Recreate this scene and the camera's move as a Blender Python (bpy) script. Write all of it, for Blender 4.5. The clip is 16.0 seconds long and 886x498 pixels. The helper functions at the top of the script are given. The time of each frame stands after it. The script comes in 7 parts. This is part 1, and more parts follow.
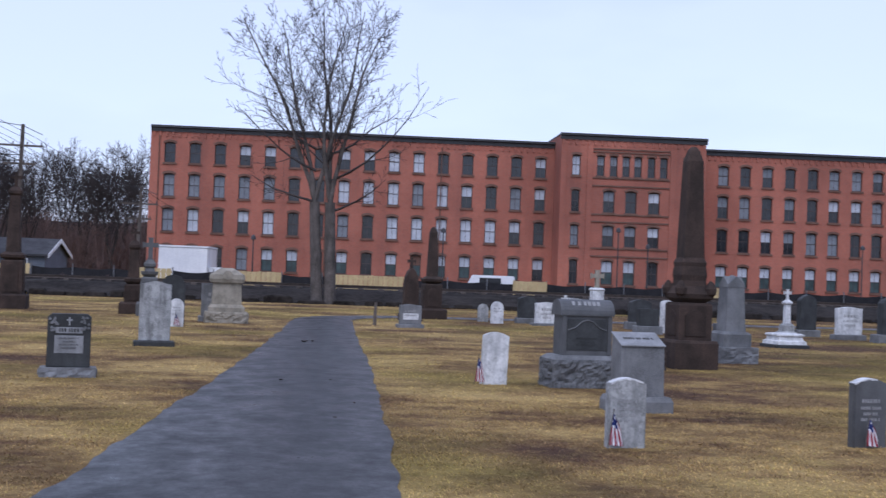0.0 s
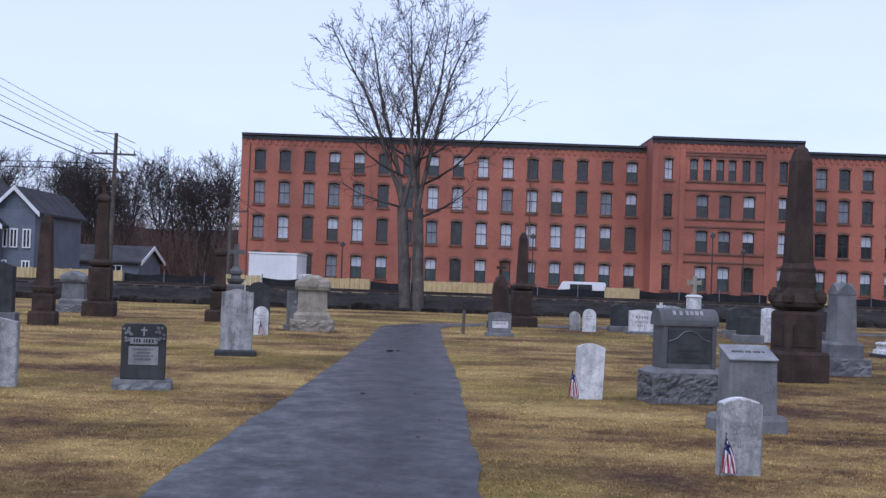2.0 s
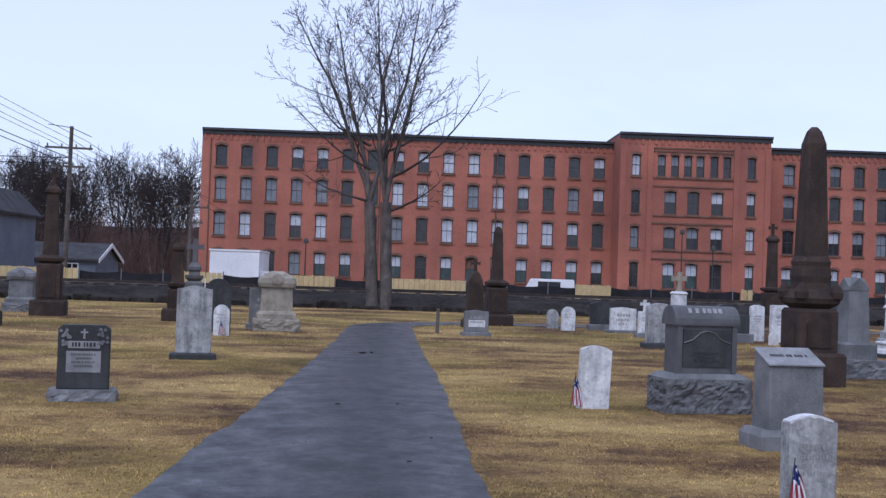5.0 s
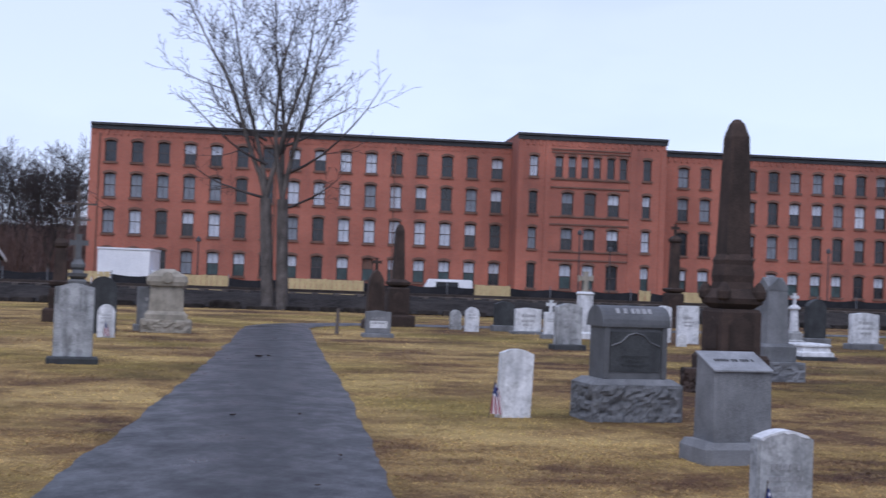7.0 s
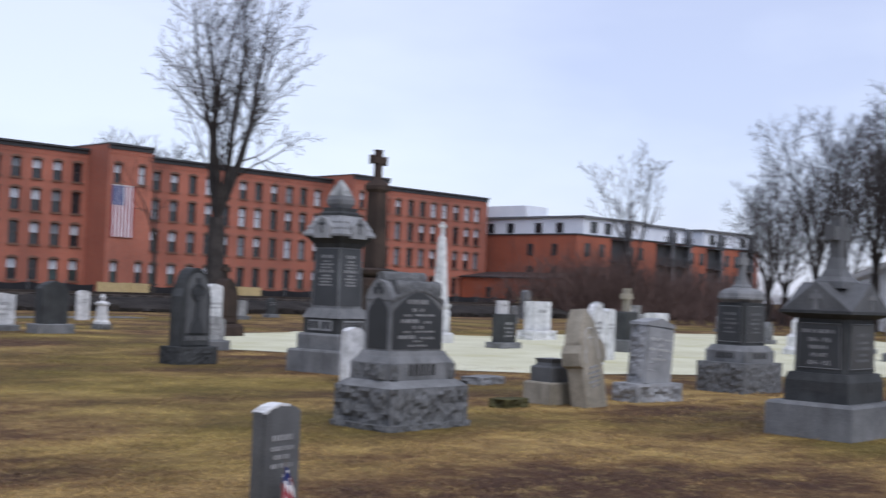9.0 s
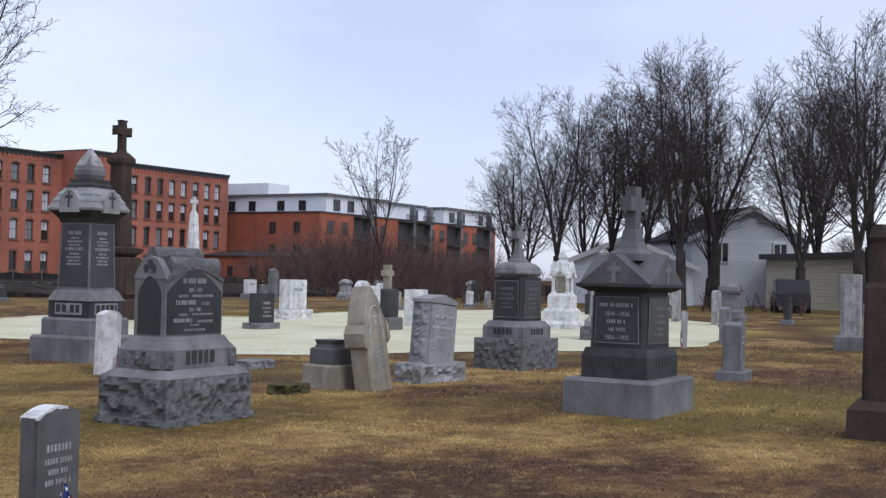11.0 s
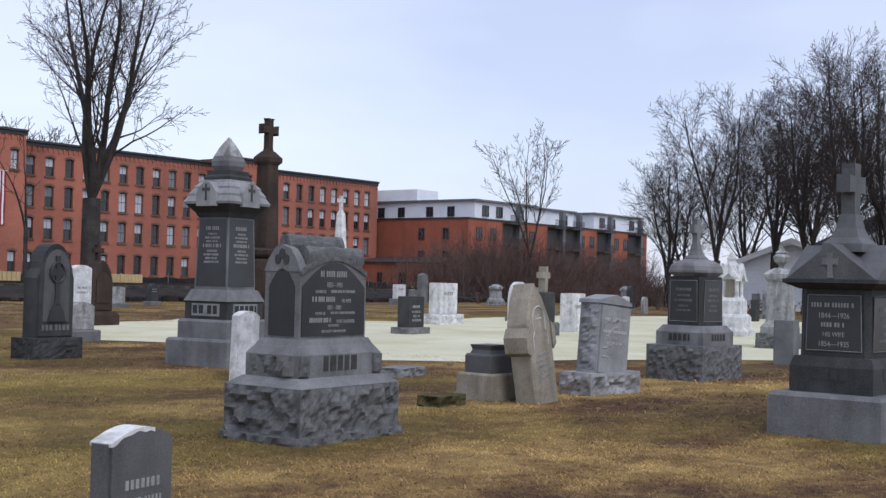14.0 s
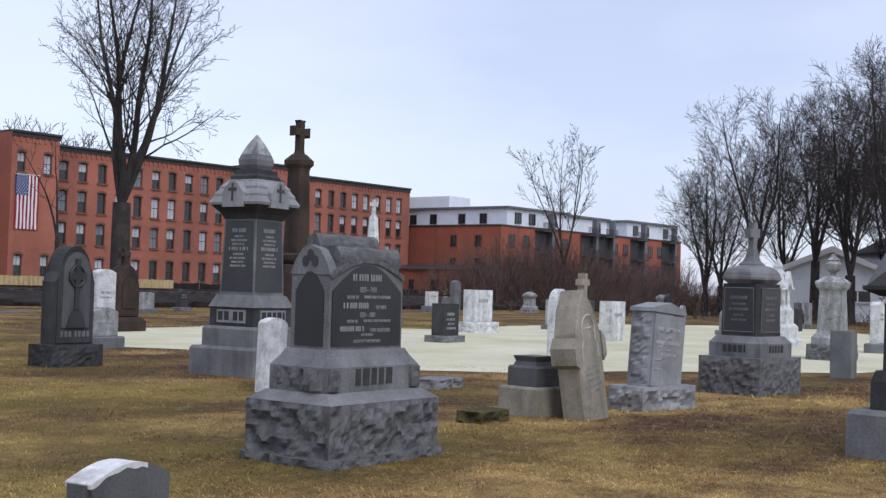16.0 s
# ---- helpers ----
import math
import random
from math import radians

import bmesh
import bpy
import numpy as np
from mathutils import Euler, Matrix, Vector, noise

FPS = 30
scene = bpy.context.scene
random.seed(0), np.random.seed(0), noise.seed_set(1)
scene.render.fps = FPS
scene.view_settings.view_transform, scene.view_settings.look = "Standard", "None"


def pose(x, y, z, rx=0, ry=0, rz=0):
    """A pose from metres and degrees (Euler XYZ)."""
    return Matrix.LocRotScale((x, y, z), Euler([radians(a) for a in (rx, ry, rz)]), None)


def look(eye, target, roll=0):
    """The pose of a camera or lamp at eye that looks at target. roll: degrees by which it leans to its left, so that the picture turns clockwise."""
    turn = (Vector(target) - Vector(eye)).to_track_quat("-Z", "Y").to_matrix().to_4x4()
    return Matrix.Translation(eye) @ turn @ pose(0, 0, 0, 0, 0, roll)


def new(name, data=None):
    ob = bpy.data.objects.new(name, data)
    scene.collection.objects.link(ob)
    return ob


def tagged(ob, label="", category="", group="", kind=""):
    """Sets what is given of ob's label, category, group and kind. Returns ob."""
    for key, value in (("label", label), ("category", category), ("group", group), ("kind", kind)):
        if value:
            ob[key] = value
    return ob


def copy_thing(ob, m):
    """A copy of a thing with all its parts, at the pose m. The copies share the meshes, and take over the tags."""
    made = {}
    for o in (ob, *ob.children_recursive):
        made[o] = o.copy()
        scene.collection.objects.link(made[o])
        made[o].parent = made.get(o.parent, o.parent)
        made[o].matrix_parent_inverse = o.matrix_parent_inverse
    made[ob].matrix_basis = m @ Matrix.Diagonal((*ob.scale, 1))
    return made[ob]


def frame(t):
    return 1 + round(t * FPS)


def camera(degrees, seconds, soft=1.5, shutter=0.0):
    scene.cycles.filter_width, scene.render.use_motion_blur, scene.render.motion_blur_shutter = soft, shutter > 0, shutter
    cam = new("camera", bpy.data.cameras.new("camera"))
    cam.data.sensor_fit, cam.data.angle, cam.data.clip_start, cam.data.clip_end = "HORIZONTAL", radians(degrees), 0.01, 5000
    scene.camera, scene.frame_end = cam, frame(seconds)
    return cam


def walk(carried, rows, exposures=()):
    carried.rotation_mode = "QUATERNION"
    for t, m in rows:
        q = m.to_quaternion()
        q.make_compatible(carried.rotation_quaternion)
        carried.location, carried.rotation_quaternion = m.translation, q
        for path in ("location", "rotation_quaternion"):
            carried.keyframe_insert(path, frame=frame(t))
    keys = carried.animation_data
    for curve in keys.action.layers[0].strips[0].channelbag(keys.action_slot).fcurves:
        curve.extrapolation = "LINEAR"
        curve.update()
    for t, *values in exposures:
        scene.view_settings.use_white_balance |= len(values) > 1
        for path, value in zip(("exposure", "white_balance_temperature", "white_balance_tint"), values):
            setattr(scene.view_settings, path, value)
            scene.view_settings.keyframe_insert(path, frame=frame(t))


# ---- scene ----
cam = camera(40.5, 16.0, soft=1.4, shutter=0.25)
PATH = [
    (0, (0.706, -1.272, 1.561), (0.85, 0.723, 1.602), 2.1),
    (0.5, (0.733, -1.054, 1.603), (0.75, 0.945, 1.647), 1.7),
    (1, (0.755, -0.804, 1.613), (0.733, 1.196, 1.662), 1.9),
    (1.5, (0.755, -0.533, 1.612), (0.741, 1.466, 1.66), 1.9),
    (2, (0.756, -0.304, 1.579), (0.751, 1.696, 1.625), 2.0),
    (2.5, (0.742, -0.032, 1.562), (0.801, 1.967, 1.612), 2.2),
    (3, (0.682, 0.304, 1.55), (0.772, 2.302, 1.6), 2.0),
    (3.5, (0.611, 0.672, 1.544), (0.678, 2.67, 1.588), 2.0),
    (4, (0.58, 0.988, 1.531), (0.635, 2.987, 1.574), 1.9),
    (6.5, (0.37, 2.629, 1.486), (0.464, 4.626, 1.535), 1.9),
    (7, (0.39, 2.918, 1.469), (0.621, 4.904, 1.521), 2.1),
    (7.5, (0.398, 3.224, 1.483), (0.926, 5.152, 1.544), 2.3),
    (8, (0.471, 3.484, 1.471), (1.299, 5.304, 1.538), 2.2),
    (8.5, (0.621, 3.781, 1.474), (1.793, 5.401, 1.544), 2.4),
    (9, (0.791, 4.078, 1.451), (2.239, 5.456, 1.522), 2.1),
    (9.5, (0.916, 4.389, 1.441), (2.602, 5.463, 1.508), 2.0),
    (11.8, (1.663, 5.488, 1.394), (3.375, 6.521, 1.441), 1.3),
    (12, (1.761, 5.562, 1.386), (3.444, 6.64, 1.433), 1.3),
    (12.5, (2.059, 5.732, 1.345), (3.66, 6.93, 1.393), 1.5),
    (13, (2.286, 5.95, 1.33), (3.871, 7.17, 1.376), 1.7),
    (13.5, (2.521, 6.153, 1.317), (4.099, 7.381, 1.366), 1.8),
    (14, (2.76, 6.34, 1.293), (4.331, 7.577, 1.347), 1.4),
    (14.5, (3.001, 6.511, 1.279), (4.559, 7.765, 1.335), 1.6),
    (15, (3.204, 6.68, 1.257), (4.751, 7.946, 1.315), 1.6),
    (15.5, (3.359, 6.82, 1.256), (4.898, 8.095, 1.316), 1.4),
    (16, (3.457, 7.019, 1.272), (4.995, 8.297, 1.337), 1.7),
]
walk(cam, [(t, look(eye, target, roll)) for t, eye, target, roll in PATH],
     [(0, -0.03, 5550, 17), (7, -0.03, 5600, 17), (8.5, 0.0, 5900, 14), (9.5, 0.02, 6200, 12), (12, 0.02, 6200, 12), (16, 0.02, 6200, 12)])

# ---- world, sun ----
world = bpy.data.worlds.new("world")
scene.world = world
world.use_nodes = True
wn, wl = world.node_tree.nodes, world.node_tree.links
wn.clear()
w_out = wn.new("ShaderNodeOutputWorld")
w_add = wn.new("ShaderNodeAddShader")
w_sky_bg = wn.new("ShaderNodeBackground")
w_cloud_bg = wn.new("ShaderNodeBackground")
w_sky = wn.new("ShaderNodeTexSky")
w_sky.sky_type, w_sky.sun_disc = "NISHITA", False
w_sky.sun_elevation, w_sky.sun_rotation = radians(52.5), radians(200)
w_sky_bg.inputs[1].default_value = 0.05
w_co = wn.new("ShaderNodeTexCoord")
w_map = wn.new("ShaderNodeMapping")
w_map.inputs["Scale"].default_value = (1.0, 1.0, 3.0)
w_noise = wn.new("ShaderNodeTexNoise")
w_noise.inputs["Scale"].default_value, w_noise.inputs["Detail"].default_value = 1.7, 5.0
w_ramp = wn.new("ShaderNodeValToRGB")
w_ramp.color_ramp.elements[0].position, w_ramp.color_ramp.elements[0].color = 0.36, (0.6, 0.63, 0.8, 1)
w_ramp.color_ramp.elements[1].position, w_ramp.color_ramp.elements[1].color = 0.6, (0.82, 0.84, 0.955, 1)
w_cloud_bg.inputs[1].default_value = 0.8
wl.new(w_co.outputs["Generated"], w_map.inputs["Vector"])
wl.new(w_map.outputs[0], w_noise.inputs["Vector"])
wl.new(w_noise.outputs[0], w_ramp.inputs[0])
wl.new(w_ramp.outputs[0], w_cloud_bg.inputs[0])
wl.new(w_sky.outputs[0], w_sky_bg.inputs[0])
wl.new(w_sky_bg.outputs[0], w_add.inputs[0])
wl.new(w_cloud_bg.outputs[0], w_add.inputs[1])
wl.new(w_add.outputs[0], w_out.inputs[0])
sun = new("sun", bpy.data.lights.new("sun", "SUN"))
sun.data.energy, sun.data.angle, sun.data.color = 1.5, radians(40), (1.0, 0.97, 0.93)
sun.matrix_world = look((0, 0, 50), (13, 36, 0))
scene.view_settings.exposure = 0.0


# ---- materials ----
def mat(name):
    m = bpy.data.materials.new(name)
    m.use_nodes = True
    return m, m.node_tree.nodes, m.node_tree.links, m.node_tree.nodes["Principled BSDF"]


def noise_of(n, l, scale, detail=4.0, stretch=(1, 1, 1), world_co=False, rough=0.55):
    if world_co:
        vec = n.new("ShaderNodeNewGeometry").outputs["Position"]
    else:
        add = n.new("ShaderNodeVectorMath")
        rnd = n.new("ShaderNodeObjectInfo")
        mul = n.new("ShaderNodeMath")
        mul.operation, mul.inputs[1].default_value = "MULTIPLY", 37.0
        l.new(rnd.outputs["Random"], mul.inputs[0])
        l.new(n.new("ShaderNodeTexCoord").outputs["Object"], add.inputs[0])
        l.new(mul.outputs[0], add.inputs[1])
        vec = add.outputs[0]
    mp = n.new("ShaderNodeMapping")
    mp.inputs["Scale"].default_value = stretch
    l.new(vec, mp.inputs["Vector"])
    t = n.new("ShaderNodeTexNoise")
    t.inputs["Scale"].default_value, t.inputs["Detail"].default_value, t.inputs["Roughness"].default_value = scale, detail, rough
    l.new(mp.outputs[0], t.inputs["Vector"])
    return t.outputs[0]


def ramp(n, l, fac, stops):
    r = n.new("ShaderNodeValToRGB")
    e = r.color_ramp.elements
    while len(e) < len(stops):
        e.new(0.5)
    for el, (p, c) in zip(e, stops):
        el.position, el.color = p, (*c, 1)
    l.new(fac, r.inputs[0])
    return r.outputs[0]


def mix(n, l, fac, a, b, mode="MIX"):
    m = n.new("ShaderNodeMix")
    m.data_type, m.blend_type = "RGBA", mode
    for sock, v in ((m.inputs[0], fac), (m.inputs[6], a), (m.inputs[7], b)):
        if isinstance(v, (int, float)):
            sock.default_value = v
        elif isinstance(v, tuple):
            sock.default_value = (*v, 1)
        else:
            l.new(v, sock)
    return m.outputs[2]


def bump(n, l, bsdf, h, strength=0.4, dist=0.02):
    b = n.new("ShaderNodeBump")
    b.inputs["Strength"].default_value, b.inputs["Distance"].default_value = strength, dist
    l.new(h, b.inputs["Height"])
    l.new(b.outputs[0], bsdf.inputs["Normal"])


def surface(name, dark, light, grain=60.0, blotch=3.0, streak=0.0, stain=(0.05, 0.05, 0.045), stain_amount=0.0, rough=0.8, relief=0.3, dist=0.01, metal=0.0, world_co=False):
    """A matt surface: fine grain between two colours, broad blotches, streaks that run down, stains."""
    m, n, l, b = mat(name)
    g = noise_of(n, l, grain, 3.0, world_co=world_co)
    big = noise_of(n, l, blotch, 5.0, world_co=world_co)
    mid = tuple((a + c) / 2 for a, c in zip(dark, light))
    col = ramp(n, l, g, [(0.3, dark), (0.7, light)])
    col = mix(n, l, 0.5, col, ramp(n, l, big, [(0.35, dark), (0.65, light)]))
    if streak:
        s = noise_of(n, l, 7.0, 4.0, (1, 1, 0.12), world_co)
        col = mix(n, l, ramp(n, l, s, [(0.45, (0, 0, 0)), (0.72, (streak,) * 3)]), col, stain)
    if stain_amount:
        s = noise_of(n, l, blotch * 1.7, 6.0, world_co=world_co, rough=0.7)
        col = mix(n, l, ramp(n, l, s, [(0.5, (0, 0, 0)), (0.66, (stain_amount,) * 3)]), col, stain)
    l.new(col, b.inputs["Base Color"])
    b.inputs["Roughness"].default_value, b.inputs["Metallic"].default_value = rough, metal
    b.inputs["Specular IOR Level"].default_value = 0.5 if rough < 0.7 else 0.22 if rough < 0.95 else 0.08
    bump(n, l, b, mix(n, l, 0.5, g, big), relief, dist)
    return m


M_GRANITE = surface("grey_granite", (0.085, 0.088, 0.092), (0.255, 0.259, 0.262), 90, 2.5, 0.35, (0.07, 0.07, 0.065), 0.25, 0.75, 0.35)
M_PALEGRANITE = surface("pale_granite", (0.16, 0.165, 0.17), (0.36, 0.365, 0.37), 90, 3, 0.3, (0.09, 0.09, 0.085), 0.25, 0.75, 0.35)
M_MIDGRANITE = surface("mid_grey_granite", (0.045, 0.047, 0.049), (0.13, 0.132, 0.134), 90, 2.5, 0.35, (0.04, 0.04, 0.038), 0.25, 0.6, 0.3)
M_ROCK = surface("rock_faced_granite", (0.075, 0.077, 0.079), (0.21, 0.213, 0.214), 150, 14, 0.0, (0.05, 0.05, 0.046), 0.35, 0.85, 1.0, 0.02)
M_POLISH = surface("polished_dark_granite", (0.018, 0.02, 0.022), (0.05, 0.053, 0.056), 160, 2, 0.0, rough=0.35, relief=0.03)
M_DARK = surface("dark_weathered_granite", (0.022, 0.024, 0.025), (0.075, 0.078, 0.078), 70, 2.5, 0.4, (0.02, 0.02, 0.02), 0.3, 0.7, 0.35)
M_MARBLE = surface("white_marble", (0.46, 0.47, 0.48), (0.82, 0.82, 0.81), 30, 4, 0.35, (0.12, 0.12, 0.11), 0.45, 0.7, 0.2)
M_OLDMARBLE = surface("weathered_grey_marble", (0.19, 0.2, 0.2), (0.5, 0.5, 0.49), 40, 4, 0.7, (0.06, 0.062, 0.058), 0.55, 0.8, 0.3)
M_SAND = surface("brown_sandstone", (0.02, 0.016, 0.014), (0.085, 0.057, 0.045), 50, 2.2, 0.5, (0.02, 0.018, 0.015), 0.4, 0.9, 0.5)
M_TAN = surface("tan_limestone", (0.2, 0.18, 0.14), (0.4, 0.36, 0.29), 60, 3, 0.4, (0.07, 0.07, 0.05), 0.35, 0.85, 0.35)
M_MOSS = surface("mossy_stone", (0.03, 0.028, 0.02), (0.12, 0.11, 0.045), 40, 5, 0.0, (0.03, 0.03, 0.02), 0.5, 0.95, 0.7, 0.02)
M_LETTER = surface("pale_cut_lettering", (0.2, 0.2, 0.2), (0.36, 0.36, 0.36), 80, 9, rough=0.9)
M_LETTER_DARK = surface("dark_cut_lettering", (0.03, 0.03, 0.03), (0.07, 0.07, 0.07), 80, 9, rough=0.9)
M_LETTER_FAINT = surface("worn_cut_lettering", (0.2, 0.2, 0.2), (0.36, 0.36, 0.36), 80, 9, rough=0.9)


def asphalt_mat():
    """Old damp asphalt: stone grain, worn paler patches, a wet sheen that comes and goes, a few fine cracks."""
    m, n, l, b = mat("damp_worn_asphalt")
    g = noise_of(n, l, 240, 3, world_co=True, rough=0.7)
    pit = noise_of(n, l, 34, 4, world_co=True, rough=0.6)
    worn = noise_of(n, l, 0.55, 6, (1.5, 0.6, 1), True, 0.65)
    scuff = noise_of(n, l, 3.0, 9, (0.7, 1.0, 1), True, 0.8)
    wet = noise_of(n, l, 2.4, 9, (0.8, 0.6, 1), True, 0.8)
    v = n.new("ShaderNodeTexVoronoi")
    v.feature = "DISTANCE_TO_EDGE"
    v.inputs["Scale"].default_value = 0.45
    warp = n.new("ShaderNodeVectorMath")
    warp.operation = "ADD"
    tn = n.new("ShaderNodeTexNoise")
    tn.inputs["Scale"].default_value, tn.inputs["Detail"].default_value = 1.7, 6
    p = n.new("ShaderNodeNewGeometry")
    l.new(p.outputs["Position"], tn.inputs["Vector"])
    l.new(p.outputs["Position"], warp.inputs[0])
    l.new(tn.outputs["Color"], warp.inputs[1])
    l.new(warp.outputs[0], v.inputs["Vector"])
    col = ramp(n, l, g, [(0.3, (0.006, 0.006, 0.006)), (0.55, (0.016, 0.0158, 0.0155)), (0.8, (0.045, 0.044, 0.043))])
    col = mix(n, l, ramp(n, l, worn, [(0.44, (0, 0, 0)), (0.66, (0.3,) * 3)]), col, (0.042, 0.041, 0.04))
    col = mix(n, l, ramp(n, l, scuff, [(0.6, (0, 0, 0)), (0.76, (0.35,) * 3)]), col, (0.08, 0.076, 0.07))
    col = mix(n, l, ramp(n, l, v.outputs["Distance"], [(0.0, (0.6,) * 3), (0.008, (0, 0, 0))]), col, (0.012, 0.012, 0.012))
    l.new(col, b.inputs["Base Color"])
    l.new(ramp(n, l, wet, [(0.36, (0.26,) * 3), (0.5, (0.4,) * 3), (0.64, (0.54,) * 3)]), b.inputs["Roughness"])
    b.inputs["Specular IOR Level"].default_value = 0.2
    bump(n, l, b, mix(n, l, 0.5, g, pit), 0.16, 0.004)
    return m


M_ASPHALT = asphalt_mat()
M_BALLAST = surface("railway_ballast", (0.008, 0.007, 0.006), (0.052, 0.045, 0.04), 4.5, 0.8, 0.0, rough=1.0, relief=1.0, dist=0.08, world_co=True)
M_BARK = surface("grey_brown_bark", (0.05, 0.044, 0.04), (0.17, 0.15, 0.135), 22, 2, 0.5, (0.03, 0.028, 0.025), 0.2, 0.95, 0.7, 0.03)
M_BARKDARK = surface("dark_damp_bark", (0.022, 0.02, 0.019), (0.085, 0.074, 0.068), 22, 2, 0.5, (0.02, 0.018, 0.017), 0.2, 0.9, 0.7, 0.03)
M_TWIG = surface("dark_bare_twigs", (0.034, 0.03, 0.03), (0.09, 0.077, 0.072), 12, 2, rough=0.95)
M_BRUSH = surface("brown_winter_brush", (0.08, 0.055, 0.05), (0.2, 0.135, 0.115), 6, 1, rough=0.95)
M_LITTER = surface("leaf_litter", (0.02, 0.015, 0.013), (0.07, 0.05, 0.042), 3, 0.25, rough=1.0, relief=1.0, dist=0.1, world_co=True)
M_LEAF = surface("dead_brown_leaf", (0.02, 0.012, 0.008), (0.06, 0.034, 0.02), 40, 9, rough=0.8)
M_STEEL = surface("rusty_rail_steel", (0.03, 0.025, 0.022), (0.1, 0.075, 0.06), 20, 4, rough=0.6, metal=0.4)
M_PLANK = surface("pale_yellow_fence_boards", (0.4, 0.31, 0.15), (0.6, 0.48, 0.26), 14, 1.2, 0.3, (0.25, 0.2, 0.12), 0.2, 0.85)
M_BLACKFENCE = surface("black_mesh_fabric", (0.012, 0.012, 0.014), (0.03, 0.03, 0.034), 30, 2, rough=0.9)
M_POLE = surface("weathered_pole_wood", (0.06, 0.05, 0.042), (0.16, 0.135, 0.115), 20, 2, 0.4, (0.03, 0.03, 0.03), 0.2, 0.9)
M_WHITE = surface("white_paint", (0.62, 0.64, 0.67), (0.8, 0.81, 0.82), 8, 0.7, 0.1, (0.4, 0.4, 0.4), 0.1, 0.6, 0.1)
M_SIDING_BLUE = surface("slate_blue_siding", (0.1, 0.12, 0.15), (0.17, 0.19, 0.23), 6, 0.6, rough=0.7)
M_SIDING_WHITE = surface("white_vinyl_siding", (0.66, 0.7, 0.76), (0.82, 0.84, 0.88), 6, 0.6, rough=0.6)
M_BEIGE = surface("beige_block_wall", (0.33, 0.32, 0.26), (0.45, 0.43, 0.35), 6, 0.5, rough=0.8)
M_ROOF = surface("dark_asphalt_shingle", (0.035, 0.036, 0.04), (0.085, 0.085, 0.09), 25, 1, rough=0.95)
M_DARKTRIM = surface("dark_metal_trim", (0.02, 0.02, 0.022), (0.05, 0.05, 0.052), 20, 1, rough=0.5)
M_GREYPANEL = surface("grey_metal_panel", (0.1, 0.105, 0.115), (0.16, 0.165, 0.175), 10, 0.4, rough=0.5)
M_SILL = surface("brownstone_sill", (0.11, 0.06, 0.045), (0.2, 0.12, 0.09), 20, 1, rough=0.9)
M_FRAME = surface("dark_brown_sash", (0.03, 0.022, 0.02), (0.07, 0.05, 0.045), 20, 1, rough=0.6)
M_BLIND = surface("white_window_blind", (0.36, 0.4, 0.46), (0.6, 0.63, 0.68), 6, 1.0, rough=0.6, relief=0.05)
M_BLINDGREY = surface("grey_window_blind", (0.13, 0.15, 0.17), (0.24, 0.26, 0.29), 6, 1.0, rough=0.5, relief=0.05)
M_RED = surface("flag_red_cloth", (0.22, 0.025, 0.04), (0.33, 0.045, 0.06), 30, 3, rough=0.9)
M_CLOTH = surface("flag_white_cloth", (0.68, 0.68, 0.72), (0.8, 0.8, 0.82), 30, 3, rough=0.9)
M_BLUE = surface("flag_blue_cloth", (0.02, 0.03, 0.12), (0.04, 0.06, 0.2), 30, 3, rough=0.9)
M_CONCRETE = surface("pale_concrete", (0.35, 0.35, 0.34), (0.55, 0.55, 0.53), 30, 2, 0.3, (0.2, 0.2, 0.19), 0.3, 0.9)
M_RUBBER = surface("black_rubber", (0.012, 0.012, 0.012), (0.025, 0.025, 0.025), 30, 3, rough=0.8)
M_CARDARK = surface("dark_car_paint", (0.015, 0.017, 0.02), (0.03, 0.033, 0.04), 5, 0.5, rough=0.3, relief=0.02)
M_ORANGE = surface("orange_plastic", (0.5, 0.1, 0.03), (0.7, 0.16, 0.05), 10, 2, rough=0.6)


def glass_mat(name, col, rough=0.12):
    m, n, l, b = mat(name)
    t = noise_of(n, l, 1.3, 3.0)
    l.new(ramp(n, l, t, [(0.3, tuple(c * 0.6 for c in col)), (0.7, tuple(c * 1.5 for c in col))]), b.inputs["Base Color"])
    b.inputs["Roughness"].default_value = rough
    b.inputs["Specular IOR Level"].default_value = 0.6
    return m


M_GLASS = glass_mat("dark_window_glass", (0.02, 0.022, 0.026))
M_GLASSTEAL = glass_mat("teal_lower_sash_glass", (0.035, 0.06, 0.06), 0.3)


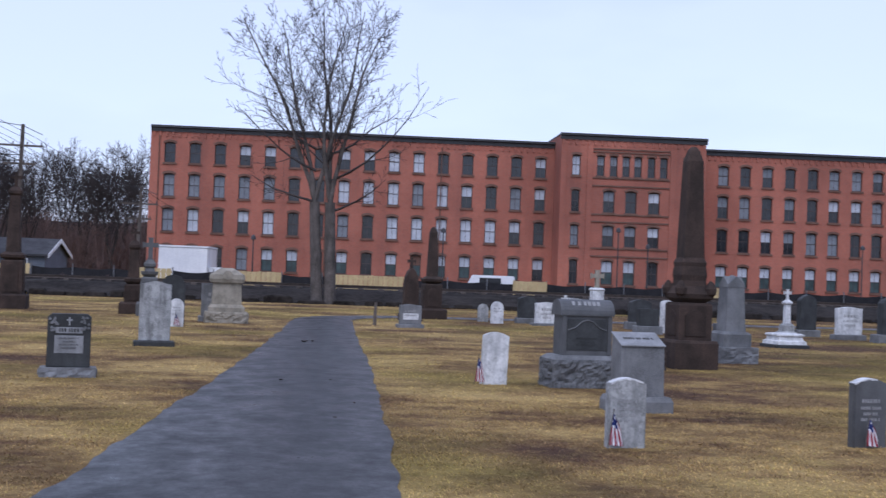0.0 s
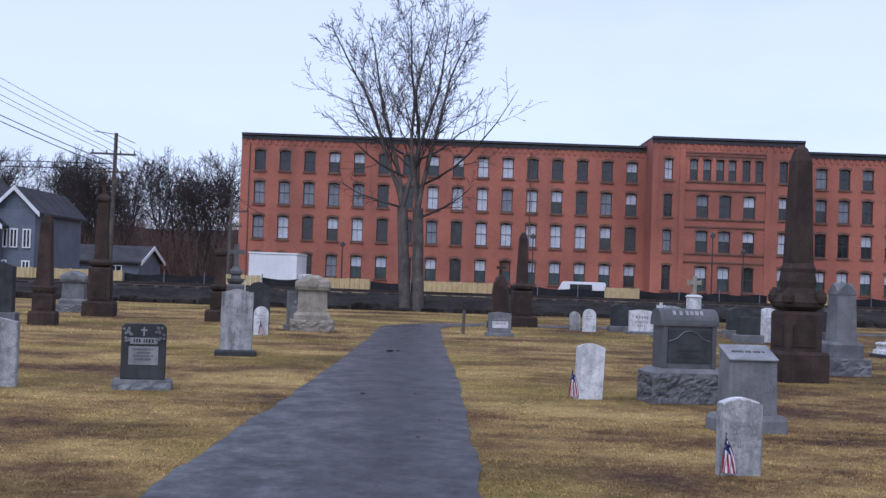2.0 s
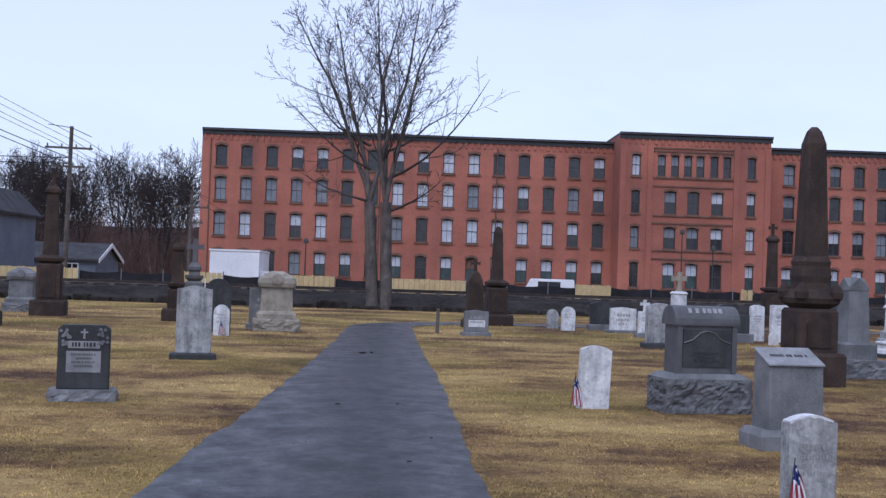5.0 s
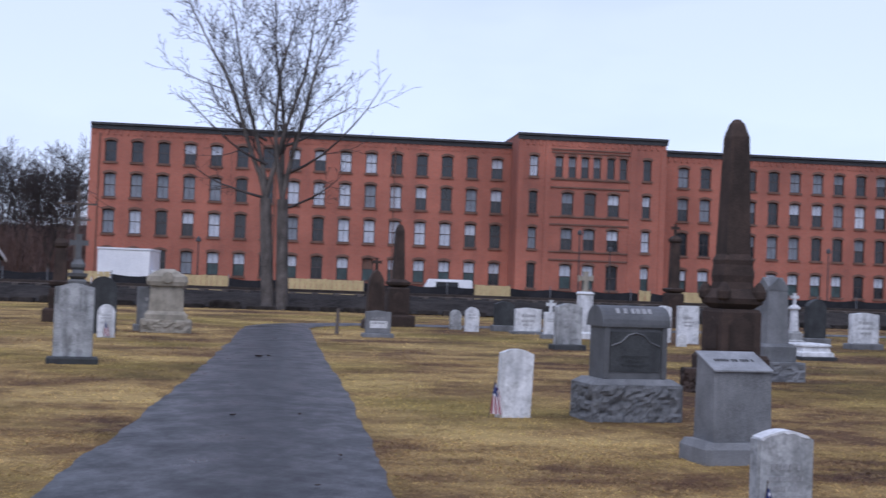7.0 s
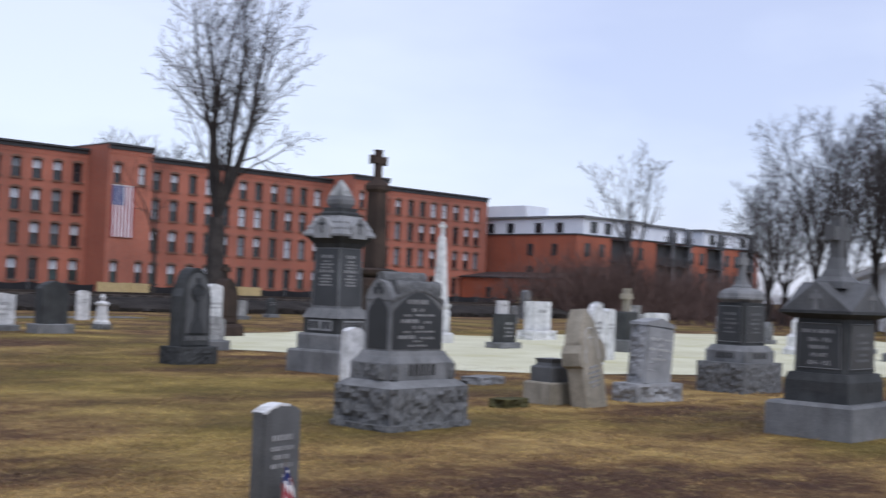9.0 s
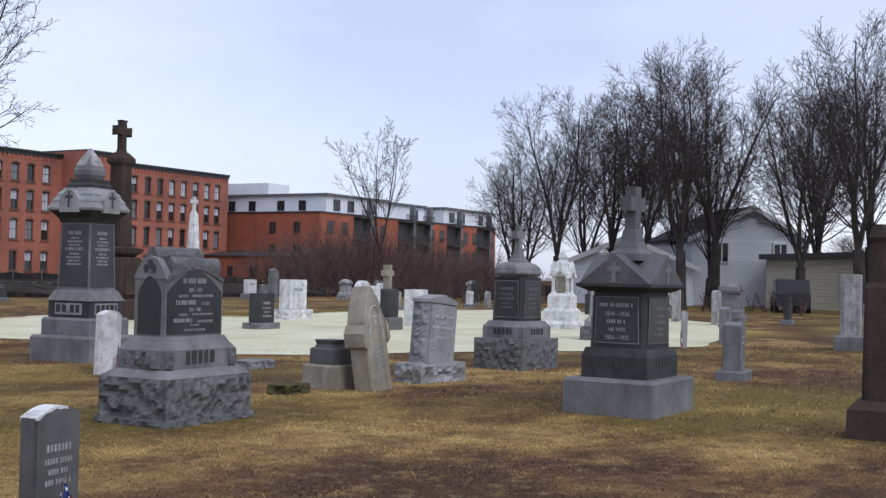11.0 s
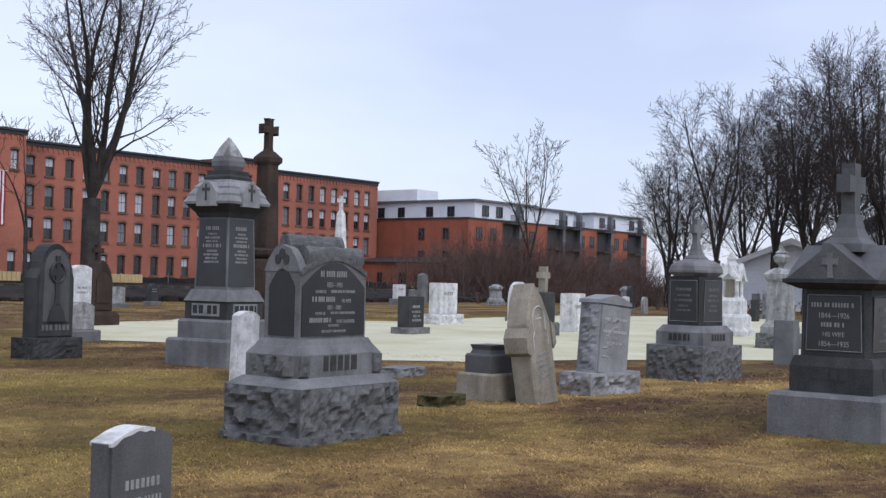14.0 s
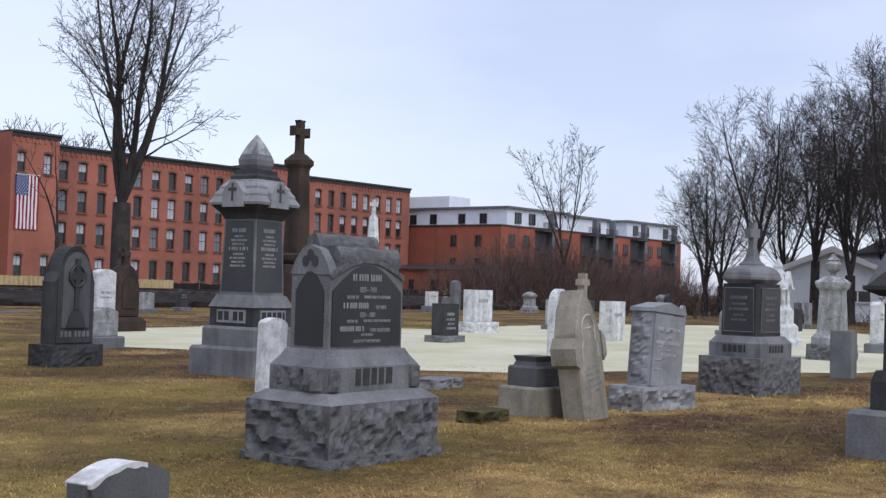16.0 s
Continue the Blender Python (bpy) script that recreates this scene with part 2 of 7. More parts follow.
def brick_mat(name, c1, c2, mortar):
    m, n, l, b = mat(name)
    pos = n.new("ShaderNodeNewGeometry")
    sep = n.new("ShaderNodeSeparateXYZ")
    com = n.new("ShaderNodeCombineXYZ")
    add = n.new("ShaderNodeMath")
    l.new(pos.outputs["Position"], sep.inputs[0])
    l.new(sep.outputs[0], add.inputs[0])
    l.new(sep.outputs[1], add.inputs[1])
    l.new(add.outputs[0], com.inputs[0])
    l.new(sep.outputs[2], com.inputs[1])
    t = n.new("ShaderNodeTexBrick")
    t.inputs["Scale"].default_value = 1.0
    t.inputs["Brick Width"].default_value, t.inputs["Row Height"].default_value = 0.215, 0.075
    t.inputs["Mortar Size"].default_value = 0.008
    for k, c in (("Color1", c1), ("Color2", c2), ("Mortar", mortar)):
        t.inputs[k].default_value = (*c, 1)
    l.new(com.outputs[0], t.inputs["Vector"])
    big = noise_of(n, l, 0.12, 6.0, world_co=True)
    col = mix(n, l, 0.75, t.outputs["Color"], ramp(n, l, big, [(0.3, (0.55, 0.5, 0.5)), (0.7, (1.25, 1.15, 1.1))]), "MULTIPLY")
    st = noise_of(n, l, 0.5, 5.0, (1, 1, 0.15), True)
    col = mix(n, l, ramp(n, l, st, [(0.5, (0, 0, 0)), (0.75, (0.35,) * 3)]), col, (0.1, 0.05, 0.045))
    l.new(col, b.inputs["Base Color"])
    b.inputs["Roughness"].default_value = 0.9
    bump(n, l, b, t.outputs["Fac"], 0.3, -0.01)
    return m


M_BRICK = brick_mat("red_mill_brick", (0.44, 0.145, 0.093), (0.35, 0.115, 0.074), (0.3, 0.18, 0.14))
M_BRICKNEW = brick_mat("bright_orange_brick", (0.42, 0.12, 0.06), (0.34, 0.095, 0.05), (0.24, 0.12, 0.09))


def lawn_tones(n, l):
    """Patches in the lawn: bare red-brown earth, brown thatch, straw gold, and yellow-green tufts."""
    med = noise_of(n, l, 0.42, 7, (0.75, 0.95, 1), True, 0.66)
    big = noise_of(n, l, 0.17, 5, (0.8, 1.0, 1), True, 0.6)
    spot = noise_of(n, l, 1.7, 8, (0.9, 1.0, 1), True, 0.74)
    tuft = noise_of(n, l, 6.0, 9, (1.0, 1.0, 1), True, 0.85)
    sep = n.new("ShaderNodeSeparateXYZ")
    l.new(n.new("ShaderNodeNewGeometry").outputs["Position"], sep.inputs[0])
    worn = n.new("ShaderNodeMapRange")
    worn.inputs["From Min"].default_value, worn.inputs["From Max"].default_value = 3.0, 9.0
    worn.inputs["To Min"].default_value, worn.inputs["To Max"].default_value = 0.0, 0.075
    l.new(sep.outputs[0], worn.inputs["Value"])
    less = n.new("ShaderNodeMath")
    less.operation = "SUBTRACT"
    l.new(med, less.inputs[0])
    l.new(worn.outputs[0], less.inputs[1])
    col = ramp(n, l, less.outputs[0], [(0.37, (0.085, 0.047, 0.032)), (0.43, (0.155, 0.09, 0.045)), (0.5, (0.29, 0.19, 0.078)), (0.61, (0.48, 0.34, 0.135))])
    col = mix(n, l, ramp(n, l, spot, [(0.37, (0.6,) * 3), (0.47, (0, 0, 0))]), col, (0.1, 0.056, 0.03))
    col = mix(n, l, ramp(n, l, spot, [(0.54, (0, 0, 0)), (0.68, (0.5,) * 3)]), col, (0.42, 0.305, 0.11))
    col = mix(n, l, ramp(n, l, tuft, [(0.52, (0, 0, 0)), (0.66, (0.6,) * 3)]), col, (0.5, 0.37, 0.17))
    col = mix(n, l, ramp(n, l, tuft, [(0.34, (0.6,) * 3), (0.48, (0, 0, 0))]), col, (0.11, 0.066, 0.038))
    return mix(n, l, ramp(n, l, big, [(0.47, (0, 0, 0)), (0.6, (0.42,) * 3)]), col, (0.25, 0.21, 0.045))


def ground_mat():
    m, n, l, b = mat("winter_lawn")
    fine = noise_of(n, l, 55, 7, world_co=True, rough=0.75)
    grain = ramp(n, l, fine, [(0.28, (0.55,) * 3), (0.5, (0.75,) * 3), (0.75, (0.98,) * 3)])
    l.new(mix(n, l, 1.0, lawn_tones(n, l), grain, "MULTIPLY"), b.inputs["Base Color"])
    b.inputs["Roughness"].default_value, b.inputs["Specular IOR Level"].default_value = 1.0, 0.08
    bump(n, l, b, fine, 0.3, 0.006)
    return m


M_GROUND = ground_mat()


def blade_mat():
    m, n, l, b = mat("dead_grass_blades")
    g = n.new("ShaderNodeNewGeometry")
    own = ramp(n, l, g.outputs["Random Per Island"], [(0.0, (0.6, 0.55, 0.52)), (0.4, (1.2, 1.16, 1.1)), (0.8, (2.3, 2.28, 2.15)), (1.0, (1.3, 1.6, 0.95))])
    l.new(mix(n, l, 1.0, lawn_tones(n, l), own, "MULTIPLY"), b.inputs["Base Color"])
    b.inputs["Roughness"].default_value = 0.8
    thin = n.new("ShaderNodeBsdfTranslucent")
    both = n.new("ShaderNodeMixShader")
    both.inputs[0].default_value = 0.4
    l.new(b.inputs["Base Color"].links[0].from_socket, thin.inputs["Color"])
    l.new(b.outputs[0], both.inputs[1])
    l.new(thin.outputs[0], both.inputs[2])
    l.new(both.outputs[0], n["Material Output"].inputs["Surface"])
    return m


M_BLADE = blade_mat()
# Cream colour stands in for sky reflected in icy meltwater.
M_PALE = surface("pale_sky_reflecting_ground", (0.44, 0.42, 0.28), (0.66, 0.65, 0.5), 30, 0.3, 0.0, (0.4, 0.38, 0.18), 0.5, 0.95, 0.3, 0.01, world_co=True)


# ---- mesh helpers ----
def part(name, bm, material, parent=None, label="", smooth=False):
    me = bpy.data.meshes.new(name)
    bmesh.ops.recalc_face_normals(bm, faces=bm.faces)
    bm.to_mesh(me)
    bm.free()
    for m in material if isinstance(material, (list, tuple)) else (material,):
        me.materials.append(m)
    if smooth:
        me.polygons.foreach_set("use_smooth", [True] * len(me.polygons))
    ob = new(name, me)
    ob.parent = parent
    if label:
        ob["label"] = label
    return ob


def again(name, me, parent, m=None, label=""):
    ob = new(name, me)
    ob.parent = parent
    if m is not None:
        ob.matrix_basis = m
    if label:
        ob["label"] = label
    return ob


def thing(name, x, y, z, rz, label, category, group="", kind="", tilt=(0, 0)):
    ob = new(name)
    ob.empty_display_size = 0.2
    ob.matrix_basis = pose(x, y, z, tilt[0], tilt[1], rz)
    return tagged(ob, label, category, group, kind)


def box(bm, x0, x1, y0, y1, z0, z1, bev=0.0, index=0):
    vs = [bm.verts.new((x, y, z)) for z in (z0, z1) for y in (y0, y1) for x in (x0, x1)]
    fs = [bm.faces.new([vs[i] for i in f]) for f in ((0, 2, 3, 1), (4, 5, 7, 6), (0, 1, 5, 4), (2, 6, 7, 3), (0, 4, 6, 2), (1, 3, 7, 5))]
    for f in fs:
        f.material_index = index
    if bev:
        es = list({e for f in fs for e in f.edges})
        bmesh.ops.bevel(bm, geom=es, offset=bev, segments=2, affect="EDGES", profile=0.6)
    return bm


def cbox(bm, w, d, z0, z1, bev=0.0, x=0.0, y=0.0):
    return box(bm, x - w / 2, x + w / 2, y - d / 2, y + d / 2, z0, z1, bev)


def rings(bm, levels, x=0.0, y=0.0, cut=0.0):
    """Stacked rectangles (width, depth, z), joined into one closed body; cut takes off the corners."""
    prev = None
    for w, d, z in levels:
        c = min(cut, w * 0.45, d * 0.45)
        if cut:
            pts = [(-w / 2 + c, -d / 2), (w / 2 - c, -d / 2), (w / 2, -d / 2 + c), (w / 2, d / 2 - c), (w / 2 - c, d / 2), (-w / 2 + c, d / 2), (-w / 2, d / 2 - c), (-w / 2, -d / 2 + c)]
        else:
            pts = [(-w / 2, -d / 2), (w / 2, -d / 2), (w / 2, d / 2), (-w / 2, d / 2)]
        ring = [bm.verts.new((x + px, y + py, z)) for px, py in pts]
        if prev:
            for i in range(len(ring)):
                j = (i + 1) % len(ring)
                bm.faces.new((prev[i], prev[j], ring[j], ring[i]))
        else:
            bm.faces.new(ring[::-1])
        prev = ring
    bm.faces.new(prev)
    return bm


def prism(bm, outline, y0, y1, axis="y"):
    """An outline of (x, z) points drawn out from y0 to y1 (or, along x, of (y, z) points)."""
    a = [bm.verts.new((u, y0, v) if axis == "y" else (y0, u, v)) for u, v in outline]
    b = [bm.verts.new((u, y1, v) if axis == "y" else (y1, u, v)) for u, v in outline]
    bm.faces.new(a)
    bm.faces.new(b[::-1])
    for i in range(len(a)):
        j = (i + 1) % len(a)
        bm.faces.new((a[j], a[i], b[i], b[j]))
    return bm


def lathe(bm, profile, n=16, x=0.0, y=0.0):
    prev = None
    for r, z in profile:
        ring = [bm.verts.new((x + r * math.cos(2 * math.pi * i / n), y + r * math.sin(2 * math.pi * i / n), z)) for i in range(n)]
        if prev:
            for i in range(n):
                bm.faces.new((prev[i], prev[(i + 1) % n], ring[(i + 1) % n], ring[i]))
        else:
            bm.faces.new(ring[::-1])
        prev = ring
    bm.faces.new(prev)
    return bm


def rod(bm, a, b, r0, r1=None, n=6):
    a, b = Vector(a), Vector(b)
    r1 = r0 if r1 is None else r1
    q = (b - a).to_track_quat("Z", "Y").to_matrix()
    ra = [bm.verts.new(a + q @ Vector((r0 * math.cos(6.2832 * i / n), r0 * math.sin(6.2832 * i / n), 0))) for i in range(n)]
    rb = [bm.verts.new(b + q @ Vector((r1 * math.cos(6.2832 * i / n), r1 * math.sin(6.2832 * i / n), 0))) for i in range(n)]
    for i in range(n):
        bm.faces.new((ra[i], ra[(i + 1) % n], rb[(i + 1) % n], rb[i]))
    bm.faces.new(ra[::-1])
    bm.faces.new(rb)
    return bm


def rock(bm, w, d, z0, z1, amp=0.03, seed=0.0, margin=True, x=0.0, y=0.0):
    """A quarry-faced block: broken facets that bulge between straight top and corner edges."""
    step = 0.03 if max(w, d) < 1.0 else 0.036
    nx, ny, nz = max(4, int(w / step)), max(3, int(d / step)), max(4, int((z1 - z0) / 0.03))
    per = [(-w / 2 + w * i / nx, -d / 2, 0, -1) for i in range(nx)] + [(w / 2, -d / 2 + d * i / ny, 1, 0) for i in range(ny)]
    per += [(w / 2 - w * i / nx, d / 2, 0, 1) for i in range(nx)] + [(-w / 2, d / 2 - d * i / ny, -1, 0) for i in range(ny)]
    prev = None
    for k in range(nz + 1):
        z = z0 + (z1 - z0) * k / nz
        ring = []
        for px, py, ux, uy in per:
            edge = w / 2 - abs(px) if ux == 0 else d / 2 - abs(py)
            a = amp * min(1.0, edge / 0.05) * (min(1.0, (z1 - z) / 0.045) if margin else 1.0)
            v = Vector((px * 6 + seed * 3.1, py * 6, z * 9))
            v = v + 0.5 * Vector((noise.noise(v * 1.3), noise.noise(v * 1.3 + Vector((7, 3, 1))), noise.noise(v * 1.3 + Vector((2, 9, 4)))))
            h = a * (1.2 - 2.4 * abs(noise.noise(v * 0.7)) - 1.2 * abs(noise.noise(v * 1.6)) + 0.8 * noise.noise(v * 0.35) + 0.4 * noise.noise(v * 3.3))
            ring.append(bm.verts.new((x + px + ux * h, y + py + uy * h, z)))
        if prev:
            for i in range(len(ring)):
                j = (i + 1) % len(ring)
                bm.faces.new((prev[i], prev[j], ring[j], ring[i]))
        prev = ring
    bm.faces.new(prev)
    return bm


def arc(x0, x1, z0, rise, n=10):
    """Points along a segmental arch from (x1, z0) over the middle to (x0, z0)."""
    return [(x1 + (x0 - x1) * i / n, z0 + rise * math.sin(math.pi * i / n)) for i in range(n + 1)]


def tablet_outline(w, h, kind):
    a = w / 2
    if kind == "round":
        r = [(a * math.cos(math.pi * i / 14), h - a + a * math.sin(math.pi * i / 14)) for i in range(15)]
        return [(-a, 0), (a, 0)] + r
    if kind == "segment":
        return [(-a, 0), (a, 0)] + arc(-a, a, h - w * 0.14, w * 0.14)
    if kind == "gothic":
        return [(-a, 0), (a, 0), (a, h * 0.82), (a * 0.8, h * 0.9), (a * 0.45, h * 0.96), (0, h), (-a * 0.45, h * 0.96), (-a * 0.8, h * 0.9), (-a, h * 0.82)]
    if kind == "peak":
        return [(-a, 0), (a, 0), (a, h * 0.93), (0, h), (-a, h * 0.93)]
    if kind == "serp":
        return [(-a, 0), (a, 0), (a, h * 0.95)] + [(a * (1 - 2 * i / 12), h * (0.95 + 0.05 * (0.5 - 0.5 * math.cos(2 * math.pi * i / 12)))) for i in range(13)][1:-1] + [(-a, h * 0.95)]
    if kind == "clip":
        return [(-a, 0), (a, 0), (a, h * 0.94), (a * 0.82, h), (-a * 0.82, h), (-a, h * 0.94)]
    return [(-a, 0), (a, 0), (a, h), (-a, h)]


def bars(rows, w, z_top, y, bm=None, gap=0.5, seed=1):
    """Cut lettering too small to read: rows of short raised bars. rows: (height, share of the width)."""
    rnd = random.Random(seed)
    bm = bm or bmesh.new()
    z = z_top
    for h, share in rows:
        x, end = -w * share / 2, w * share / 2
        while x < end - h * 0.3:
            run = min(h * (rnd.uniform(0.55, 0.8) if h > 0.07 else rnd.uniform(0.3, 0.5)), end - x)
            box(bm, x, x + run, y - 0.003, y + 0.004, z - h * 0.92, z)
            x += run + h * (0.75 if rnd.random() < 0.16 else 0.3)
        z -= h * (1 + gap)
    return bm


def words(name, text, size, x, y, z, material, parent, width=None):
    """Raised letters that face -y, centred on x, with their foot at z."""
    cu = bpy.data.curves.new(name, "FONT")
    cu.body, cu.size, cu.extrude, cu.align_x = text, size, 0.002, "CENTER"
    tmp = new(name, cu)
    me = bpy.data.meshes.new_from_object(tmp)
    bpy.data.objects.remove(tmp)
    me.materials.clear()
    me.materials.append(material)
    span = max(v.co.x for v in me.vertices) - min(v.co.x for v in me.vertices)
    k = width / span if width else 1.0
    ob = new(name, me)
    ob.parent = parent
    ob.matrix_basis = pose(x, y, z, 90, 0, 0) @ Matrix.Diagonal((k, 1, 1, 1))
    return ob


def cross_outline(w, h, t, flare=1.0):
    """A Latin cross, foot at 0, arms w wide, t thick, h high; flare widens the ends."""
    a, f, m = t / 2, t / 2 * flare, h * 0.66
    return [(-f, 0), (f, 0), (a, h * 0.1), (a, m - a), (w / 2 - t * 0.3, m - a), (w / 2, m - f), (w / 2, m + f), (w / 2 - t * 0.3, m + a), (a, m + a), (a, h - t * 0.3), (f, h), (-f, h), (-a, h - t * 0.3), (-a, m + a), (-w / 2 + t * 0.3, m + a), (-w / 2, m + f), (-w / 2, m - f), (-w / 2 + t * 0.3, m - a), (-a, m - a), (-a, h * 0.1)]


def shift(outline, dx=0.0, dz=0.0):
    return [(u + dx, v + dz) for u, v in outline]


# ---- ground ----
def ground_height(x, y):
    if y < 52.5:
        return 0.0
    if y < 55.5:
        return 0.5 * (y - 52.5) / 3
    if y < 60.5:
        return 0.5
    if y < 64:
        return 0.5 - 1.1 * (y - 60.5) / 3.5
    return -0.6


def build_ground():
    bm = bmesh.new()
    xs = [-3000, -400, -120, -60, -30, 0, 30, 60, 90, 130, 200, 500, 3000]
    ys = [-3000, -300, -40, 0, 20, 40, 52.5, 55.5, 60.5, 64, 80, 130, 250, 700, 3000]
    rows = [[bm.verts.new((x, y, ground_height(x, y))) for x in xs] for y in ys]
    for a, b in zip(rows, rows[1:]):
        for i in range(len(xs) - 1):
            bm.faces.new((a[i], a[i + 1], b[i + 1], b[i]))
    tagged(part("ground", bm, M_GROUND), "dry straw-coloured winter lawn with brown patches", "ground", kind="structure")


build_ground()


def edge_noise(t, seed, amp=0.1):
    return amp * (noise.noise(Vector((t * 0.9, seed, 0))) + 0.6 * noise.noise(Vector((t * 3.1, seed, 4))))


PATH_Y = [-14, 9, 14, 19, 28, 37]
PATH_LEFT = [-1.33, -1.29, -1.17, -1.1, -1.09, -1.12]
PATH_RIGHT = [1.1, 1.07, 1.06, 0.98, 0.78, 0.63]


def build_path():
    """The asphalt path: straight ahead, a little narrower with distance, then it bends off to the side at the far end."""
    bm = bmesh.new()
    prev = None
    line = []
    y = -14.0
    while y < 36:
        a, b = np.interp(y, PATH_Y, PATH_LEFT), np.interp(y, PATH_Y, PATH_RIGHT)
        line.append((Vector(((a + b) / 2, y)), Vector((1, 0)), (b - a) / 2))
        y += 0.2
    for i in range(40):
        a = radians(i * 1.9)
        c = Vector((4.4, 36.0))
        line.append((c + Vector((-4.65 * math.cos(a), 4.65 * math.sin(a))), Vector((math.cos(a), -math.sin(a))), 0.87))
    end = line[-1][0]
    for i in range(1, 40):
        line.append((end + Vector((i * 0.6, i * 0.12)), Vector((0.2, -1)).normalized(), 0.85))
    for k, (c, side, half) in enumerate(line):
        a = c - side * (half + edge_noise(k * 0.2, 1.3, 0.07))
        b = c + side * (half + edge_noise(k * 0.2, 7.7, 0.05))
        cur = [bm.verts.new((*(a.lerp(b, s)), 0.012 + 0.022 * math.sin(math.pi * s))) for s in (0, 0.2, 0.4, 0.6, 0.8, 1)]
        if prev:
            for i in range(5):
                bm.faces.new((prev[i], prev[i + 1], cur[i + 1], cur[i]))
        prev = cur
    tagged(part("path", bm, M_ASPHALT, smooth=True), "narrow damp grey asphalt cemetery path with ragged edges", "path", kind="structure")


build_path()


def build_pale_patch():
    """Pale patch among the far rows of stones; colour paints sky-reflecting icy water."""
    bm = bmesh.new()
    near = [(17.4, 28.3), (16.8, 25.9), (17.4, 24.6), (18.8, 21.5), (17.3, 19.2), (18.2, 18.0), (20.5, 17.1), (22.2, 16.0), (24.3, 14.7), (28.0, 14.1), (36.0, 16.2), (44.0, 19.5)]
    far = [(52.0, 27.0), (50.5, 31.0), (44.5, 33.0), (37.5, 32.2), (31.5, 30.5), (27.0, 34.5), (23.0, 33.0), (20.6, 31.2), (18.6, 29.6)]
    pts = near + far
    dense = []
    for i, p in enumerate(pts):
        q = pts[(i + 1) % len(pts)]
        for k in range(8):
            s = k / 8
            u = Vector(p).lerp(Vector(q), s)
            dense.append((u.x + 0.35 * noise.noise(Vector((u.x, u.y, 3))), u.y + 0.35 * noise.noise(Vector((u.x, u.y, 9)))))
    c = bm.verts.new((29, 24.5, 0.016))
    ring = [bm.verts.new((x, y, 0.01)) for x, y in dense]
    for i in range(len(ring)):
        bm.faces.new((c, ring[i], ring[(i + 1) % len(ring)]))
    tagged(part("sandy_ground", bm, M_PALE), "pale yellow patch between the gravestones, coloured as icy water reflecting the sky", "sand", kind="structure")


build_pale_patch()


# ---- railway and fence ----
def build_railway():
    bm = bmesh.new()
    xs = [-120 + 2.0 * i for i in range(150)]
    prof = [(52.3, 0.0), (53.2, 0.2), (54.4, 0.42), (55.5, 0.56), (60.5, 0.58), (62.0, 0.2), (64.2, -0.58)]
    prev = None
    for x in xs:
        cur = [bm.verts.new((x, y + 0.25 * noise.noise(Vector((x * 0.4, y, 1))), z + 0.03 + 0.07 * noise.noise(Vector((x, y * 2, 5))))) for y, z in prof]
        if prev:
            for i in range(len(prof) - 1):
                bm.faces.new((prev[i], cur[i], cur[i + 1], prev[i + 1]))
        prev = cur
    tagged(part("railway_bank", bm, M_BALLAST), "low dark stone ballast bank of the railway", "railway bank", kind="structure")
    sleeper = bmesh.new()
    box(sleeper, -0.12, 0.12, -1.3, 1.3, -0.1, 0.06)
    tr = thing("railway_track", 0, 58.3, 0.62, 0, "rusty steel railway track on dark timber sleepers", "railway track")
    me = None
    for x in range(-60, 90):
        if me is None:
            me = part("sleeper", sleeper, M_POLE, tr).data
            scene.objects[-1].location.x = x
        else:
            again("sleeper", me, tr, pose(x * 1.0, 0, 0))
    for dy in (-0.72, 0.72):
        bm = bmesh.new()
        prism(bm, [(dy - 0.07, 0.06), (dy + 0.07, 0.06), (dy + 0.02, 0.1), (dy + 0.035, 0.2), (dy - 0.035, 0.2), (dy - 0.02, 0.1)], -120, 180, "x")
        part("rail", bm, M_STEEL, tr)


build_railway()


def build_stone_wall():
    """Low rubble retaining wall at the foot of the bank."""
    rnd = random.Random(5)
    bm = bmesh.new()
    x = -70.0
    while x < 110:
        w = rnd.uniform(0.5, 1.3)
        h = rnd.uniform(0.16, 0.34)
        rings(bm, [(w, 0.5, -0.05), (w * 0.98, 0.48, h * 0.8), (w * 0.8, 0.34, h)], x + w / 2, 52.4 + rnd.uniform(-0.12, 0.12))
        x += w * rnd.uniform(1.0, 1.5)
    tagged(part("rubble_edging", bm, M_BALLAST), "row of dark rubble stones along the railway bank", "stone edging", kind="stuff")


build_stone_wall()


